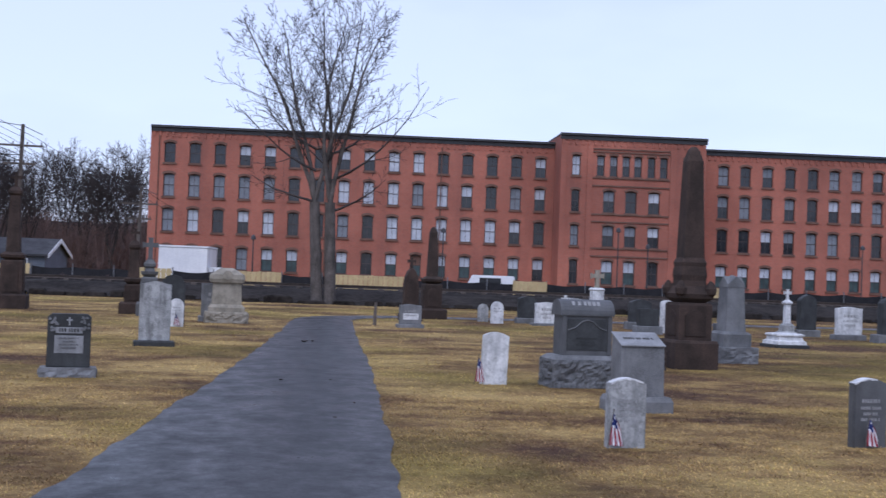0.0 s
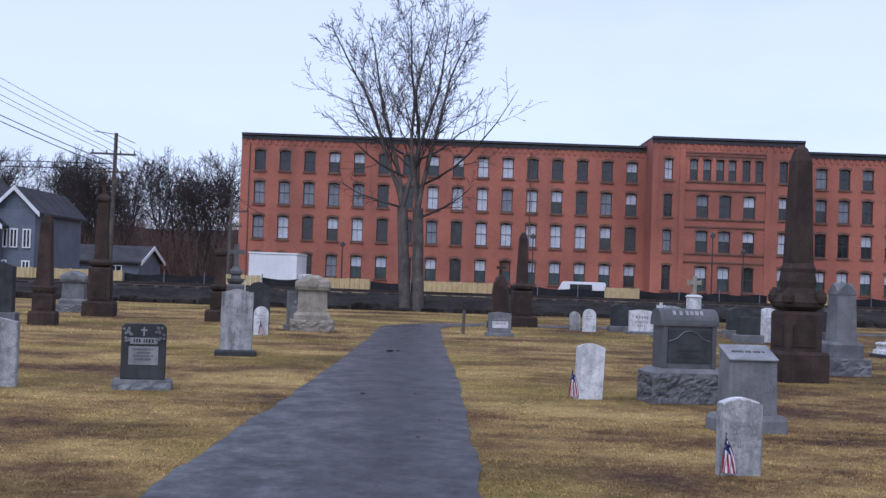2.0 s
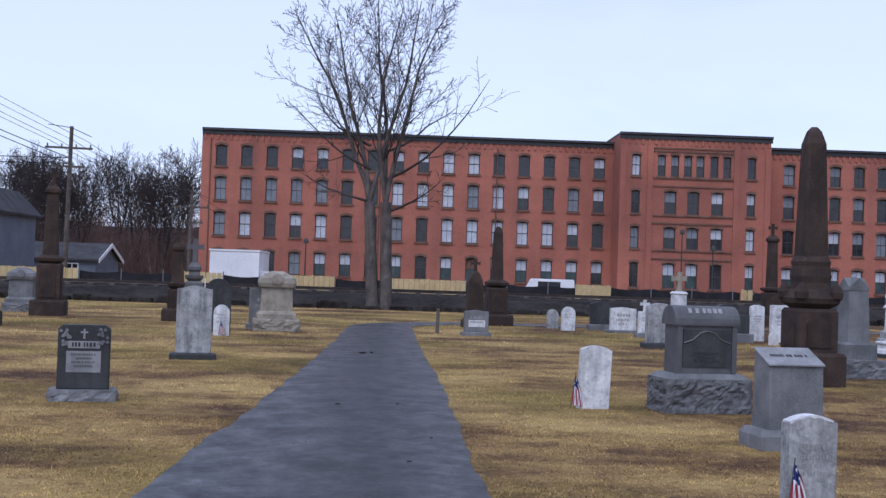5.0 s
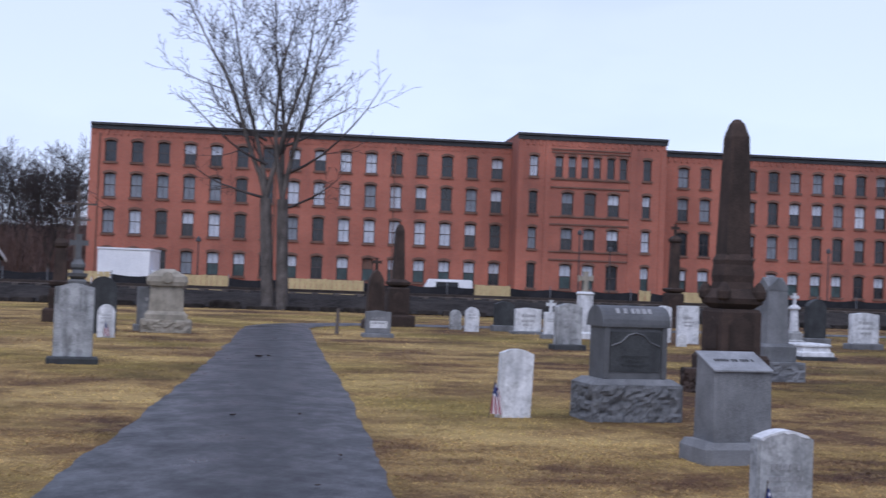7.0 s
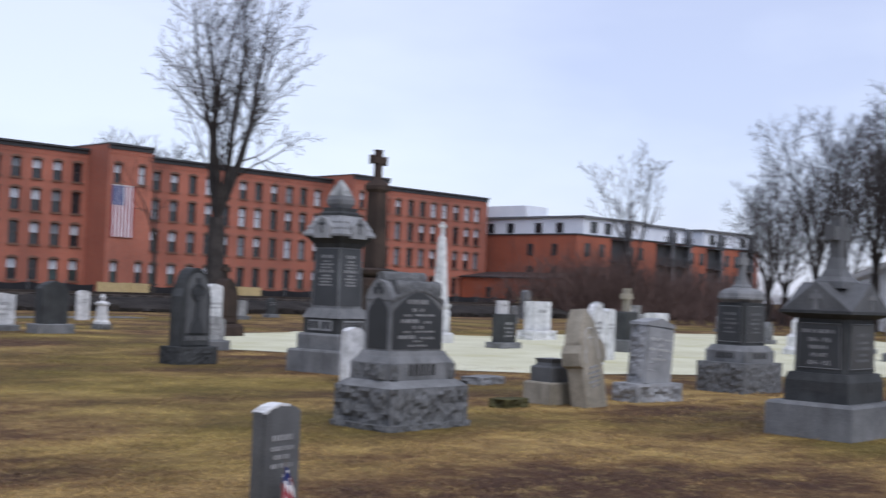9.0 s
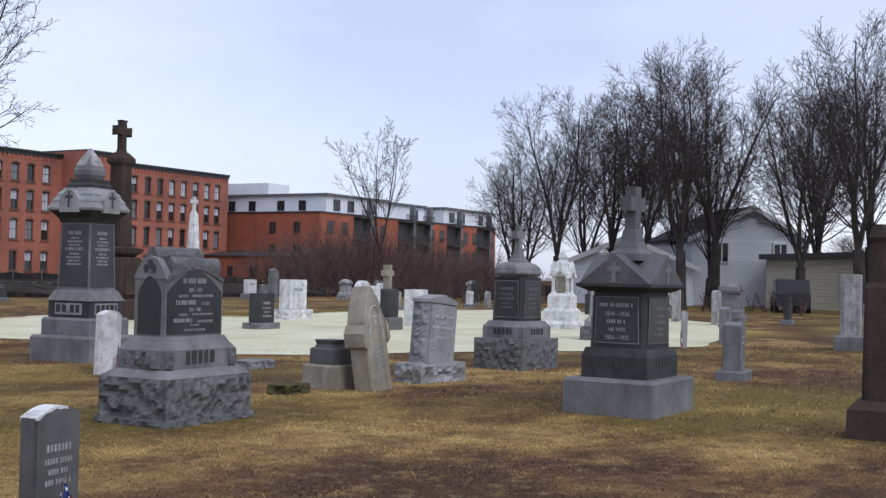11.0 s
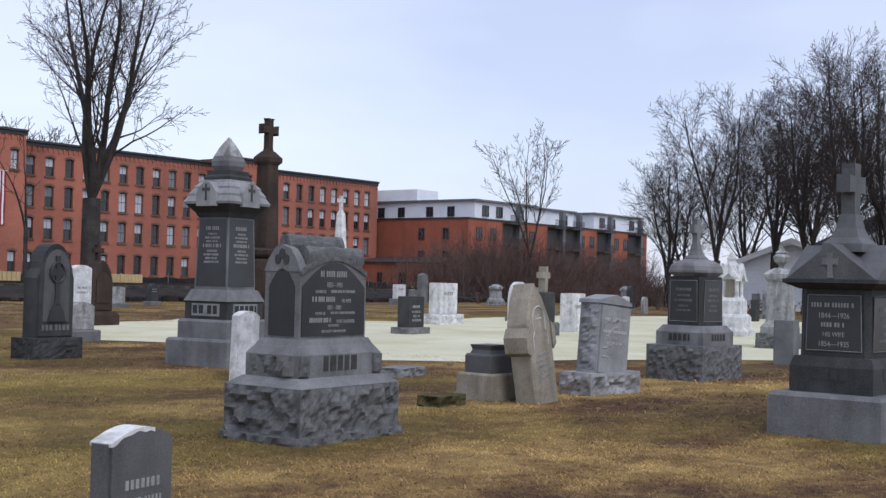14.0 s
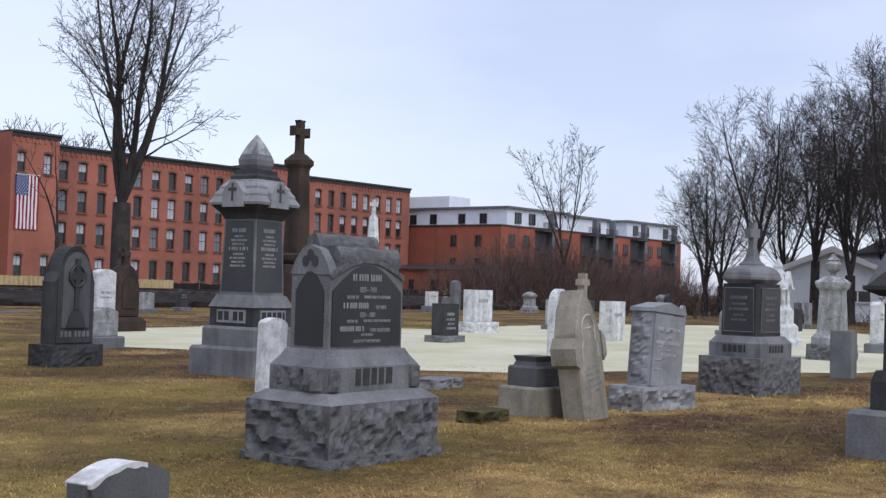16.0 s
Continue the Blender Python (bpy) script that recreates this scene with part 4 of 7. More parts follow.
gable_house("house", "slate blue two-storey clapboard house with white trim", -38.0, 92, -0.6, 0, 13, 12, 4.9, 10.3, M_SIDING_BLUE, [("front", -3.6, 1.0, 1.2, 1.7), ("front", 0.2, 3.6, 1.1, 1.7), ("front", 4.2, 3.6, 1.1, 1.7), ("front", 4.2, 0.8, 1.1, 1.7)])
gable_house("house", "slate blue gabled house wing with narrow paired windows", -30.7, 92.5, -0.6, 0, 3.0, 11, 6.0, 7.5, M_SIDING_BLUE, [("front", -0.75, 3.2, 0.6, 1.4), ("front", 0.0, 3.2, 0.6, 1.4), ("front", 0.95, 3.2, 0.6, 1.4), ("front", -0.75, 0.9, 0.6, 1.4), ("front", 0.95, 0.9, 0.6, 1.4)])
gable_house("house", "low grey single-storey house with dark shingle roof", -31.4, 110, -0.6, 90, 8, 10, 2.5, 3.8, M_SIDING_BLUE, [("side", -3, 0.9, 1.1, 1.3), ("side", 2, 0.9, 1.1, 1.3)])
gable_house("house", "white clapboard garage with a shallow gable", 76.5, 36.6, -0.2, -63, 8.5, 8, 2.6, 4.4, M_SIDING_WHITE, [("front", 1.5, 1.3, 1.6, 0.8)])
gable_house("house", "white two-storey clapboard house behind the bare trees", 83.0, 31.5, -0.2, -52, 8, 9, 4.6, 6.6, M_SIDING_WHITE, [("front", -2, 3.0, 1.0, 1.4), ("front", 2, 3.0, 1.0, 1.4), ("front", 2, 0.8, 1.0, 1.4)])
gable_house("house", "low beige flat workshop with white-framed window", 80.0, 16.0, -0.2, -80, 22, 8, 3.3, 3.7, M_BEIGE, [("front", -6, 1.0, 1.4, 1.3), ("front", 0, 1.0, 2.0, 1.6), ("front", 6, 1.0, 1.4, 1.3)], white_trim=False)


# ---- vehicles ----
def build_car(name, label, x, y, z, rz, L, H, paint, boxy=False):
    c = thing(name, x, y, z, rz, label, "car" if not boxy else "van")
    a = L / 2
    if boxy:
        out = [(-a, 0.4), (a, 0.4), (a, 0.95), (a * 0.72, 1.15), (a * 0.5, H), (-a * 0.97, H), (-a, H * 0.9)]
    else:
        out = [(-a, 0.35), (a, 0.35), (a, 0.8), (a * 0.5, 0.98), (a * 0.2, H), (-a * 0.6, H), (-a * 0.85, 1.0), (-a, 0.9)]
    bm = bmesh.new()
    prism(bm, out, -0.85, 0.85)
    bmesh.ops.bevel(bm, geom=list(bm.edges), offset=0.05, segments=2, affect="EDGES")
    part("body", bm, paint, c)
    for s in (-1, 1):
        bm = bmesh.new()
        box(bm, -a * 0.5, a * 0.3, s * 0.852 - 0.006, s * 0.852 + 0.006, H * 0.62, H * 0.9)
        part("side_window", bm, M_GLASS, c)
        for wx in (-a * 0.62, a * 0.62):
            w = new("wheel")
            w.parent = c
            bm = bmesh.new()
            rod(bm, (wx, s * 0.7, 0.33), (wx, s * 0.9, 0.33), 0.33, n=16)
            part("tyre", bm, M_RUBBER, w)
            bm = bmesh.new()
            rod(bm, (wx, s * 0.88, 0.33), (wx, s * 0.91, 0.33), 0.19, n=12)
            part("rim", bm, M_GREYPANEL, w)


build_car("van", "white panel van parked behind the fence", 11.8, 100, -0.6, 180, 4.6, 2.15, M_WHITE, True)
build_car("car", "dark sport utility car parked by the far houses", 66, 22.5, 0.0, 20, 4.6, 1.75, M_CARDARK)
build_car("car", "dark saloon car parked by the far houses", 68, 18.5, 0.0, 20, 4.4, 1.5, M_CARDARK)


def build_box_truck():
    t = thing("box_truck", -13.2, 98.0, -0.6, 0, "white box trailer standing by the mill wall", "trailer")
    bm = bmesh.new()
    box(bm, -1.95, 1.95, -1.2, 5.5, 0.55, 3.5, 0.05)
    part("cargo_box", bm, M_WHITE, t)
    bm = bmesh.new()
    box(bm, -2.0, 2.0, -1.25, 5.55, 3.52, 3.66)
    part("roof_rim", bm, M_WHITE, t)
    for x in (-1.3, 1.3):
        bm = bmesh.new()
        rod(bm, (x - 0.15, 0.2, 0.45), (x + 0.15, 0.2, 0.45), 0.45, n=16)
        part("tyre", bm, M_RUBBER, t)
    bm = bmesh.new()
    box(bm, 1.96, 2.9, -0.5, 1.2, 1.6, 2.0)
    part("side_unit", bm, M_WHITE, t)


build_box_truck()


# ---- poles and wires ----
def utility_pole(x, y, z, h, label):
    p = thing("utility_pole", x, y, z, 8, label, "utility pole", "utility poles")
    bm = bmesh.new()
    rod(bm, (0, 0, 0), (0.12, 0, h), 0.19, 0.13, 10)
    part("shaft", bm, M_POLE, p)
    for zz, w in ((h - 1.6, 3.2), (h - 2.9, 2.2)):
        bm = bmesh.new()
        box(bm, -w / 2, w / 2, -0.2, -0.08, zz, zz + 0.14)
        part("crossarm", bm, M_POLE, p)
        for k in range(4):
            bm = bmesh.new()
            xx = -w / 2 + 0.15 + (w - 0.3) * k / 3
            lathe(bm, [(0.03, zz + 0.14), (0.06, zz + 0.2), (0.04, zz + 0.26), (0.06, zz + 0.31), (0.02, zz + 0.36)], 8, xx, -0.14)
            part("insulator", bm, M_DARKTRIM, p)
    bm = bmesh.new()
    rod(bm, (0.12, 0, h - 0.1), (1.5, -0.2, h - 0.7), 0.03)
    rod(bm, (0.12, 0, h - 0.1), (-1.5, 0.2, h + 0.1), 0.03)
    part("brace", bm, M_DARKTRIM, p)


utility_pole(-23.4, 86, -0.6, 11.7, "weathered wooden utility pole with two crossarms")
utility_pole(-18.3, 105, -0.6, 8.8, "pale wooden utility pole beside the mill corner")
utility_pole(-40.0, 62.0, -0.3, 21.5, "wooden utility pole carrying the overhead lines")


def wire(points, r, label):
    bm = bmesh.new()
    for a, b, sag in points:
        a, b = Vector(a), Vector(b)
        rows = []
        for i in range(17):
            t = i / 16
            q = a.lerp(b, t) - Vector((0, 0, 4 * sag * t * (1 - t)))
            side = (b - a).cross(Vector((0, 0, 1))).normalized()
            rows.append([bm.verts.new(q + side * (r * c) + Vector((0, 0, r * k))) for c, k in ((1, 0), (0, 1), (-1, 0), (0, -1))])
        for u, v in zip(rows, rows[1:]):
            for i in range(4):
                bm.faces.new((u[i], u[(i + 1) % 4], v[(i + 1) % 4], v[i]))
    tagged(part("overhead_wire", bm, M_RUBBER), label, "wire", "overhead wires")


for dx in (-1.4, -0.7, 0.3, 1.2):
    wire([((-40 + dx, 62, 20.0 + 0.2 * dx), (-23.4 + dx, 86, 10.1), 0.5), ((-23.4 + dx, 86, 10.1), (-18.3 + dx * 0.6, 105, 7.9), 0.5)], 0.018, "black overhead power line between the poles")
for dz in (8.9, 8.5):
    wire([((-40, 62, dz + 8.6), (-23.4, 86, dz), 0.6), ((-70, 84, dz + 0.1), (-23.4, 86, dz), 0.2)], 0.03, "black overhead cable between the poles")
for dx in (-0.6, 0.5):
    wire([((-18.3 + dx, 105, 7.9), (-19.5 + dx, 160, 8.2), 0.8)], 0.02, "black overhead line leading past the mill")


def lamp_post(x, y, z, h):
    p = thing("street_lamp", x, y, z, 0, "thin dark street lamp before the mill", "street lamp", "street lamps")
    bm = bmesh.new()
    rod(bm, (0, 0, 0), (0, 0, h), 0.07, 0.05, 8)
    part("post", bm, M_DARKTRIM, p)
    bm = bmesh.new()
    lathe(bm, [(0.05, h), (0.22, h + 0.05), (0.18, h + 0.3), (0.04, h + 0.45)], 10)
    part("lantern", bm, M_DARKTRIM, p)


for x, h in ((-7.9, 4.4), (8.0, 5.6), (23.0, 6.2), (25.6, 4.9), (44.5, 5.5)):
    lamp_post(x, 100, -0.6, h)


# ---- trees ----
def grow(seed, height, trunk_r, fork_z, stems, spread, levels, children, droop=0.0, min_r=0.008, reach=0.5, low=(), stem_r=1.0, first=2, angle=(0.5, 0.95), pull=0.05):
    """A bare tree: trunk, stems and ever finer limbs. Returns two lists of (a, b, r0, r1): thick and thin.
    children: twigs from each knot by level; reach: a side limb's share of its parent; low: extra limbs (z, direction, length)."""
    rnd = random.Random(seed)
    thick, thin = [], []

    def limb(p, d, length, r, level):
        n = (10, 7, 5, 3, 2)[level]
        turn = rnd.uniform(0, 6.283)
        for i in range(n):
            jit = Vector((rnd.gauss(0, 1), rnd.gauss(0, 1), rnd.gauss(0, 1))) * (0.07, 0.085, 0.08, 0.06, 0.06)[level]
            d = (d + jit + Vector((0, 0, (pull, pull, pull * 0.8, pull * 0.4 - droop, -droop)[level]))).normalized()
            q = p + d * (length / n)
            f0, f1 = 1 - 0.85 * i / n, 1 - 0.85 * (i + 1) / n
            (thick if level < 1 else thin).append((p, q, max(r * f0, min_r), max(r * f1, min_r)))
            p = q
            if level < levels and i >= (first, 1, 0, 0, 0)[level] and i < n - (0 if level > 1 else 1):
                for _ in range(int(children[level] + rnd.random())):
                    turn += 2.4 + rnd.uniform(-0.5, 0.5)
                    side = d.orthogonal().normalized()
                    side.rotate(Matrix.Rotation(turn, 3, d))
                    a = rnd.uniform(*angle)
                    nd = (d * math.cos(a) + side * math.sin(a)).normalized()
                    limb(p, nd, length * reach * rnd.uniform(0.7, 1.15) * (1.1 - 0.62 * i / n), r * f1 * (0.5 if level else 0.42), level + 1)

    base = Vector((0, 0, -0.1))
    top = Vector((rnd.uniform(-0.1, 0.1), rnd.uniform(-0.1, 0.1), fork_z))
    thick.append((base, Vector((0, 0, 0.35)), trunk_r * 1.35, trunk_r))
    thick.append((Vector((0, 0, 0.35)), top, trunk_r, trunk_r * 0.85))
    for k in range(stems):
        a = 6.283 * (k + rnd.uniform(-0.25, 0.25)) / stems
        s = spread * rnd.uniform(0.6, 1.2)
        d = Vector((math.cos(a) * s, math.sin(a) * s, 1)).normalized()
        limb(top, d, (height - fork_z) * rnd.uniform(0.85, 1.0), trunk_r * (0.85 / math.sqrt(stems)) * stem_r, 0)
    for z, d, length in low:
        limb(Vector((0, 0, z)), Vector(d).normalized(), length, trunk_r * 0.26, 1)
    return thick, thin


def tubes(name, segs, sides, material, parent):
    """All segments as tapered prisms in one mesh, made at once."""
    a = np.array([s[0] for s in segs])
    b = np.array([s[1] for s in segs])
    r0 = np.array([s[2] for s in segs])[:, None]
    r1 = np.array([s[3] for s in segs])[:, None]
    d = b - a
    d /= np.linalg.norm(d, axis=1)[:, None] + 1e-9
    ref = np.where(np.abs(d[:, 2:3]) < 0.9, np.array([[0, 0, 1.0]]), np.array([[1.0, 0, 0]]))
    u = np.cross(d, ref)
    u /= np.linalg.norm(u, axis=1)[:, None]
    v = np.cross(d, u)
    verts = np.empty((len(segs), 2 * sides, 3))
    for i in range(sides):
        w = u * math.cos(6.2832 * i / sides) + v * math.sin(6.2832 * i / sides)
        verts[:, i] = a + w * r0 - d * r0 * 0.3
        verts[:, sides + i] = b + w * r1
    base = np.arange(len(segs))[:, None] * 2 * sides
    quads = np.array([(i, (i + 1) % sides, sides + (i + 1) % sides, sides + i) for i in range(sides)]).reshape(1, -1) + base
    me = bpy.data.meshes.new(name)
    me.from_pydata(verts.reshape(-1, 3).tolist(), [], quads.reshape(-1, 4).tolist())
    me.materials.append(material)
    me.polygons.foreach_set("use_smooth", [True] * len(me.polygons))
    ob = new(name, me)
    ob.parent = parent
    return ob


def tree(label, x, y, z, rz, spec, group="bare trees"):
    t = thing("bare_tree", x, y, z, rz, label, "tree", group)
    thick, thin = grow(**spec)
    tubes("trunk", thick, 8, M_BARKDARK, t)
    tubes("crown", thin, 3, M_TWIG, t)
    return t


def double_tree():
    """The big tree at the end of the path: two stems grown together at the foot."""
    t = thing("bare_tree", -0.69, 52.6, -0.05, 0, "tall bare grey double-stemmed tree at the path's end", "tree", "bare trees")
    th, tn = [], []
    west = ((4.6, (-1, 0.3, 0.1), 3.6), (6.0, (-1, -0.4, 0.25), 4.6), (7.0, (-0.8, 0.5, 0.3), 4.2))
    east = ((4.2, (1, 0.4, 0.2), 3.0), (5.6, (1, -0.2, 0.35), 6.2), (6.8, (0.9, 0.5, 0.45), 4.2))
    for dx, lean, seed, low in ((-0.28, -0.045, 3, west), (0.3, -0.015, 14, east)):
        a, b = grow(seed, 14.0, 0.27, 4.6, 3, 0.16, 4, (1.7, 1.15, 0.95, 0.6), 0.0, 0.0085, 0.42, low, 0.85, 1, (0.45, 0.9), 0.075)
        for src, dst in ((a, th), (b, tn)):
            dst += [(p + Vector((dx + lean * p.z, 0, 0)), q + Vector((dx + lean * q.z, 0, 0)), r, s) for p, q, r, s in src]
    tubes("trunk", th, 9, M_BARK, t)
    tubes("crown", tn, 3, M_TWIG, t)


double_tree()
tree("tall bare tree with upswept limbs beyond the gravestones", 34.9, 51.5, 0.0, 20, dict(seed=24, height=16.5, trunk_r=0.46, fork_z=4.6, stems=6, spread=0.3, levels=4, children=(1.5, 1.2, 1.0, 0.7), droop=0.0, min_r=0.0095, reach=0.42, stem_r=1.15, first=1, angle=(0.4, 0.8), pull=0.035))
tree("slender bare tree in the brush before the apartments", 74.8, 55.0, -0.5, 0, dict(seed=33, height=12.6, trunk_r=0.2, fork_z=3.4, stems=5, spread=0.24, levels=4, children=(1.3, 1.1, 0.9, 0.4), droop=0.0, min_r=0.0105, reach=0.36, first=2, angle=(0.35, 0.7), pull=0.03))
tree("thin bare tree leaning before the mill", 43.5, 70.0, -0.5, 0, dict(seed=35, height=10.5, trunk_r=0.14, fork_z=4.0, stems=2, spread=0.16, levels=2, children=(1.0, 0.8), droop=0.0, min_r=0.012, reach=0.35))
WOODS = [tree("bare dark deciduous tree in the wood's edge", -500 - 30 * k, -400, 0, 0, dict(seed=50 + k, height=11.2 + 0.65 * k, trunk_r=0.3, fork_z=1.8 + 0.6 * k, stems=3, spread=0.19 + 0.03 * k, levels=4, children=(1.7, 1.35, 1.1, 0.55), droop=0.0, min_r=0.0085, reach=0.5, stem_r=0.95, first=0, angle=(0.4, 0.8), pull=0.05), "woodland trees") for k in range(4)]
WOODS += [tree("bare dark deciduous tree on the wooded slope", -500 - 30 * k, -450, 0, 0, dict(seed=70 + k, height=10.5 + 0.9 * k, trunk_r=0.27, fork_z=2.0, stems=5, spread=0.34, levels=3, children=(1.4, 1.1, 0.9), droop=0.0, min_r=0.022, reach=0.55, first=1, angle=(0.4, 0.85)), "woodland trees") for k in range(3)]
rnd = random.Random(9)
spots = [(71, 42), (77, 44), (67.5, 37), (71, 35), (76, 39), (66, 31), (63, 27.5), (70, 28), (75, 30), (66, 22), (62, 18), (74, 20), (68, 13), (60, 11), (84, 38), (90, 27), (58, 4), (65, -3), (77, 24), (72, 7), (80, 34)]
far = [(-29 - 4.4 * i + rnd.uniform(-2, 2), 156 + rnd.uniform(-16, 6)) for i in range(26)] + [(-30 - 6.5 * i + rnd.uniform(-3, 3), 185 + rnd.uniform(-12, 20)) for i in range(20)]
far += [(90, 150), (96, 152)] + [(192 + 8 * i, 90 - 9 * i) for i in range(6)]
for k, (x, y) in enumerate(spots + far):
    s = rnd.uniform(0.95, 1.1) * (0.8 if y > 41 else 1.0)
    slope = 0.0
    if y > 120 and x < 0:
        s = rnd.uniform(1.0, 1.3)
        slope = max(0.0, y - 162) * 0.16
    if y > 145 and x > 0:
        s = 1.65
    wood = WOODS[k % 4] if k < len(spots) else WOODS[4 + k % 3]
    o = copy_thing(wood, pose(x, y, (-0.6 if y > 60 else 0.0) + slope, 0, 0, rnd.uniform(0, 360)))
    o.scale = (s, s, s)
for o in WOODS:
    for c in list(o.children):
        bpy.data.objects.remove(c)
    bpy.data.objects.remove(o)


def brush(x0, x1, y0, y1, h, count, seed, label, r0=0.022, stems=5, slope=0.0):
    """A thicket of thin leafless stems."""
    r = random.Random(seed)
    segs = []
    for _ in range(count):
        p = Vector((r.uniform(x0, x1), r.uniform(y0, y1), -0.1))
        p.z += ground_height(p.x, p.y) + max(0.0, p.y - 162) * slope
        hh = h * r.uniform(0.45, 1.0)
        for _ in range(stems):
            d = Vector((r.gauss(0, 0.35), r.gauss(0, 0.35), 1)).normalized()
            a = p.copy()
            for i in range(4):
                b = a + d * hh / 4
                segs.append((a, b, r0 * (1 - i * 0.2), r0 * (0.8 - i * 0.2)))
                for _ in range(2):
                    e = (d + Vector((r.gauss(0, 0.6), r.gauss(0, 0.6), 0.2))).normalized()
                    segs.append((a, a + e * hh * r.uniform(0.15, 0.3), r0 * 0.5, r0 * 0.27))
                d = (d + Vector((r.gauss(0, 0.15), r.gauss(0, 0.15), 0))).normalized()
                a = b
    ob = tubes("brush", segs, 3, M_BRUSH, None)
    tagged(ob, label, "brush", kind="stuff")


brush(66, 96, 54, 62, 4.4, 330, 4, "brown leafless thicket along the railway")
brush(70, 79, 53, 60, 6.0, 80, 14, "brown leafless saplings round a slender tree")
brush(70, 86, 42, 53, 2.6, 150, 5, "brown leafless shrubs at the cemetery's edge")
brush(-130, -27, 142, 166, 9.0, 700, 6, "dark leafless undergrowth below the woods", 0.05, 4)
brush(-130, -27, 166, 212, 8.0, 500, 16, "dark leafless saplings on the wooded slope", 0.06, 4, 0.16)


def build_hillside():
    """The wooded slope behind the houses: leaf litter on a low hill."""
    nx, ny = 46, 16
    x, y = np.meshgrid(np.linspace(-190, -22, nx), np.linspace(150, 250, ny))
    rise = np.clip((y - 162) * 0.16, 0, 9.5) * np.clip((-16 - x) / 12, 0, 1)
    z = -0.9 + rise + np.where(rise > 0.2, 0.5 * np.sin(x * 0.31 + 1) * np.sin(y * 0.23) + 0.3 * np.sin(x * 0.83), 0)
    verts = np.stack([x, y, z], 2).reshape(-1, 3).tolist()
    quads = [(j * nx + i, j * nx + i + 1, (j + 1) * nx + i + 1, (j + 1) * nx + i) for j in range(ny - 1) for i in range(nx - 1)]
    me = bpy.data.meshes.new("hillside")
    me.from_pydata(verts, [], quads)
    me.materials.append(M_LITTER)
    tagged(new("hillside", me), "dark wooded hillside of brown leaf litter", "hill", kind="structure")


build_hillside()
brush(-16, -12, 62, 66, 1.2, 12, 8, "thin dry weeds on the railway bank")
brush(60, 66, 20, 50, 1.6, 60, 12, "brown leafless weeds along the boundary")


# ---- gravestones ----
def place(name, x, y, d, rz, label, category="gravestone", group="gravestones", tilt=(0, 0), size=1.0):
    """A thing whose front foot stands at (x, y); d is its depth."""
    c, s = math.cos(radians(rz)), math.sin(radians(rz))
    g = thing(name, x - s * d * size / 2, y + c * d * size / 2, 0.0, rz, label, category, group, tilt=tilt)
    g.scale = (size, size, size)
    return g


def small_flag(x, y, rz, h=0.42, lean=8):
    f = thing("grave_flag", x, y, 0, rz, "small drooping striped flag on a thin stick", "flag", "grave flags", tilt=(0, lean))
    bm = bmesh.new()
    rod(bm, (0, 0, -0.02), (0, 0, h + 0.02), 0.004)
    lathe(bm, [(0.004, h + 0.02), (0.007, h + 0.026), (0.002, h + 0.04)], 6)
    part("stick", bm, M_POLE, f)
    bm = bmesh.new()
    n, m, H, W = 14, 11, h * 0.88, 0.13
    grid = []
    for i in range(n + 1):
        t = i / n
        w = 0.025 + W * (t ** 0.75)
        grid.append([bm.verts.new((0.005 + w * s / m * 0.95, 0.018 * math.sin(s * 1.5 + i * 0.3), h - H * t - 0.05 * s / m + 0.06 * t * s / m)) for s in range(m + 1)])
    for i in range(n):
        for s in range(m):
            face = bm.faces.new((grid[i][s], grid[i + 1][s], grid[i + 1][s + 1], grid[i][s + 1]))
            face.material_index = (1 if (i + s) % 3 == 0 and i % 2 else 2) if i < 6 and s < 7 else (s % 2)
    part("cloth", bm, [M_RED, M_CLOTH, M_BLUE], f, smooth=True)


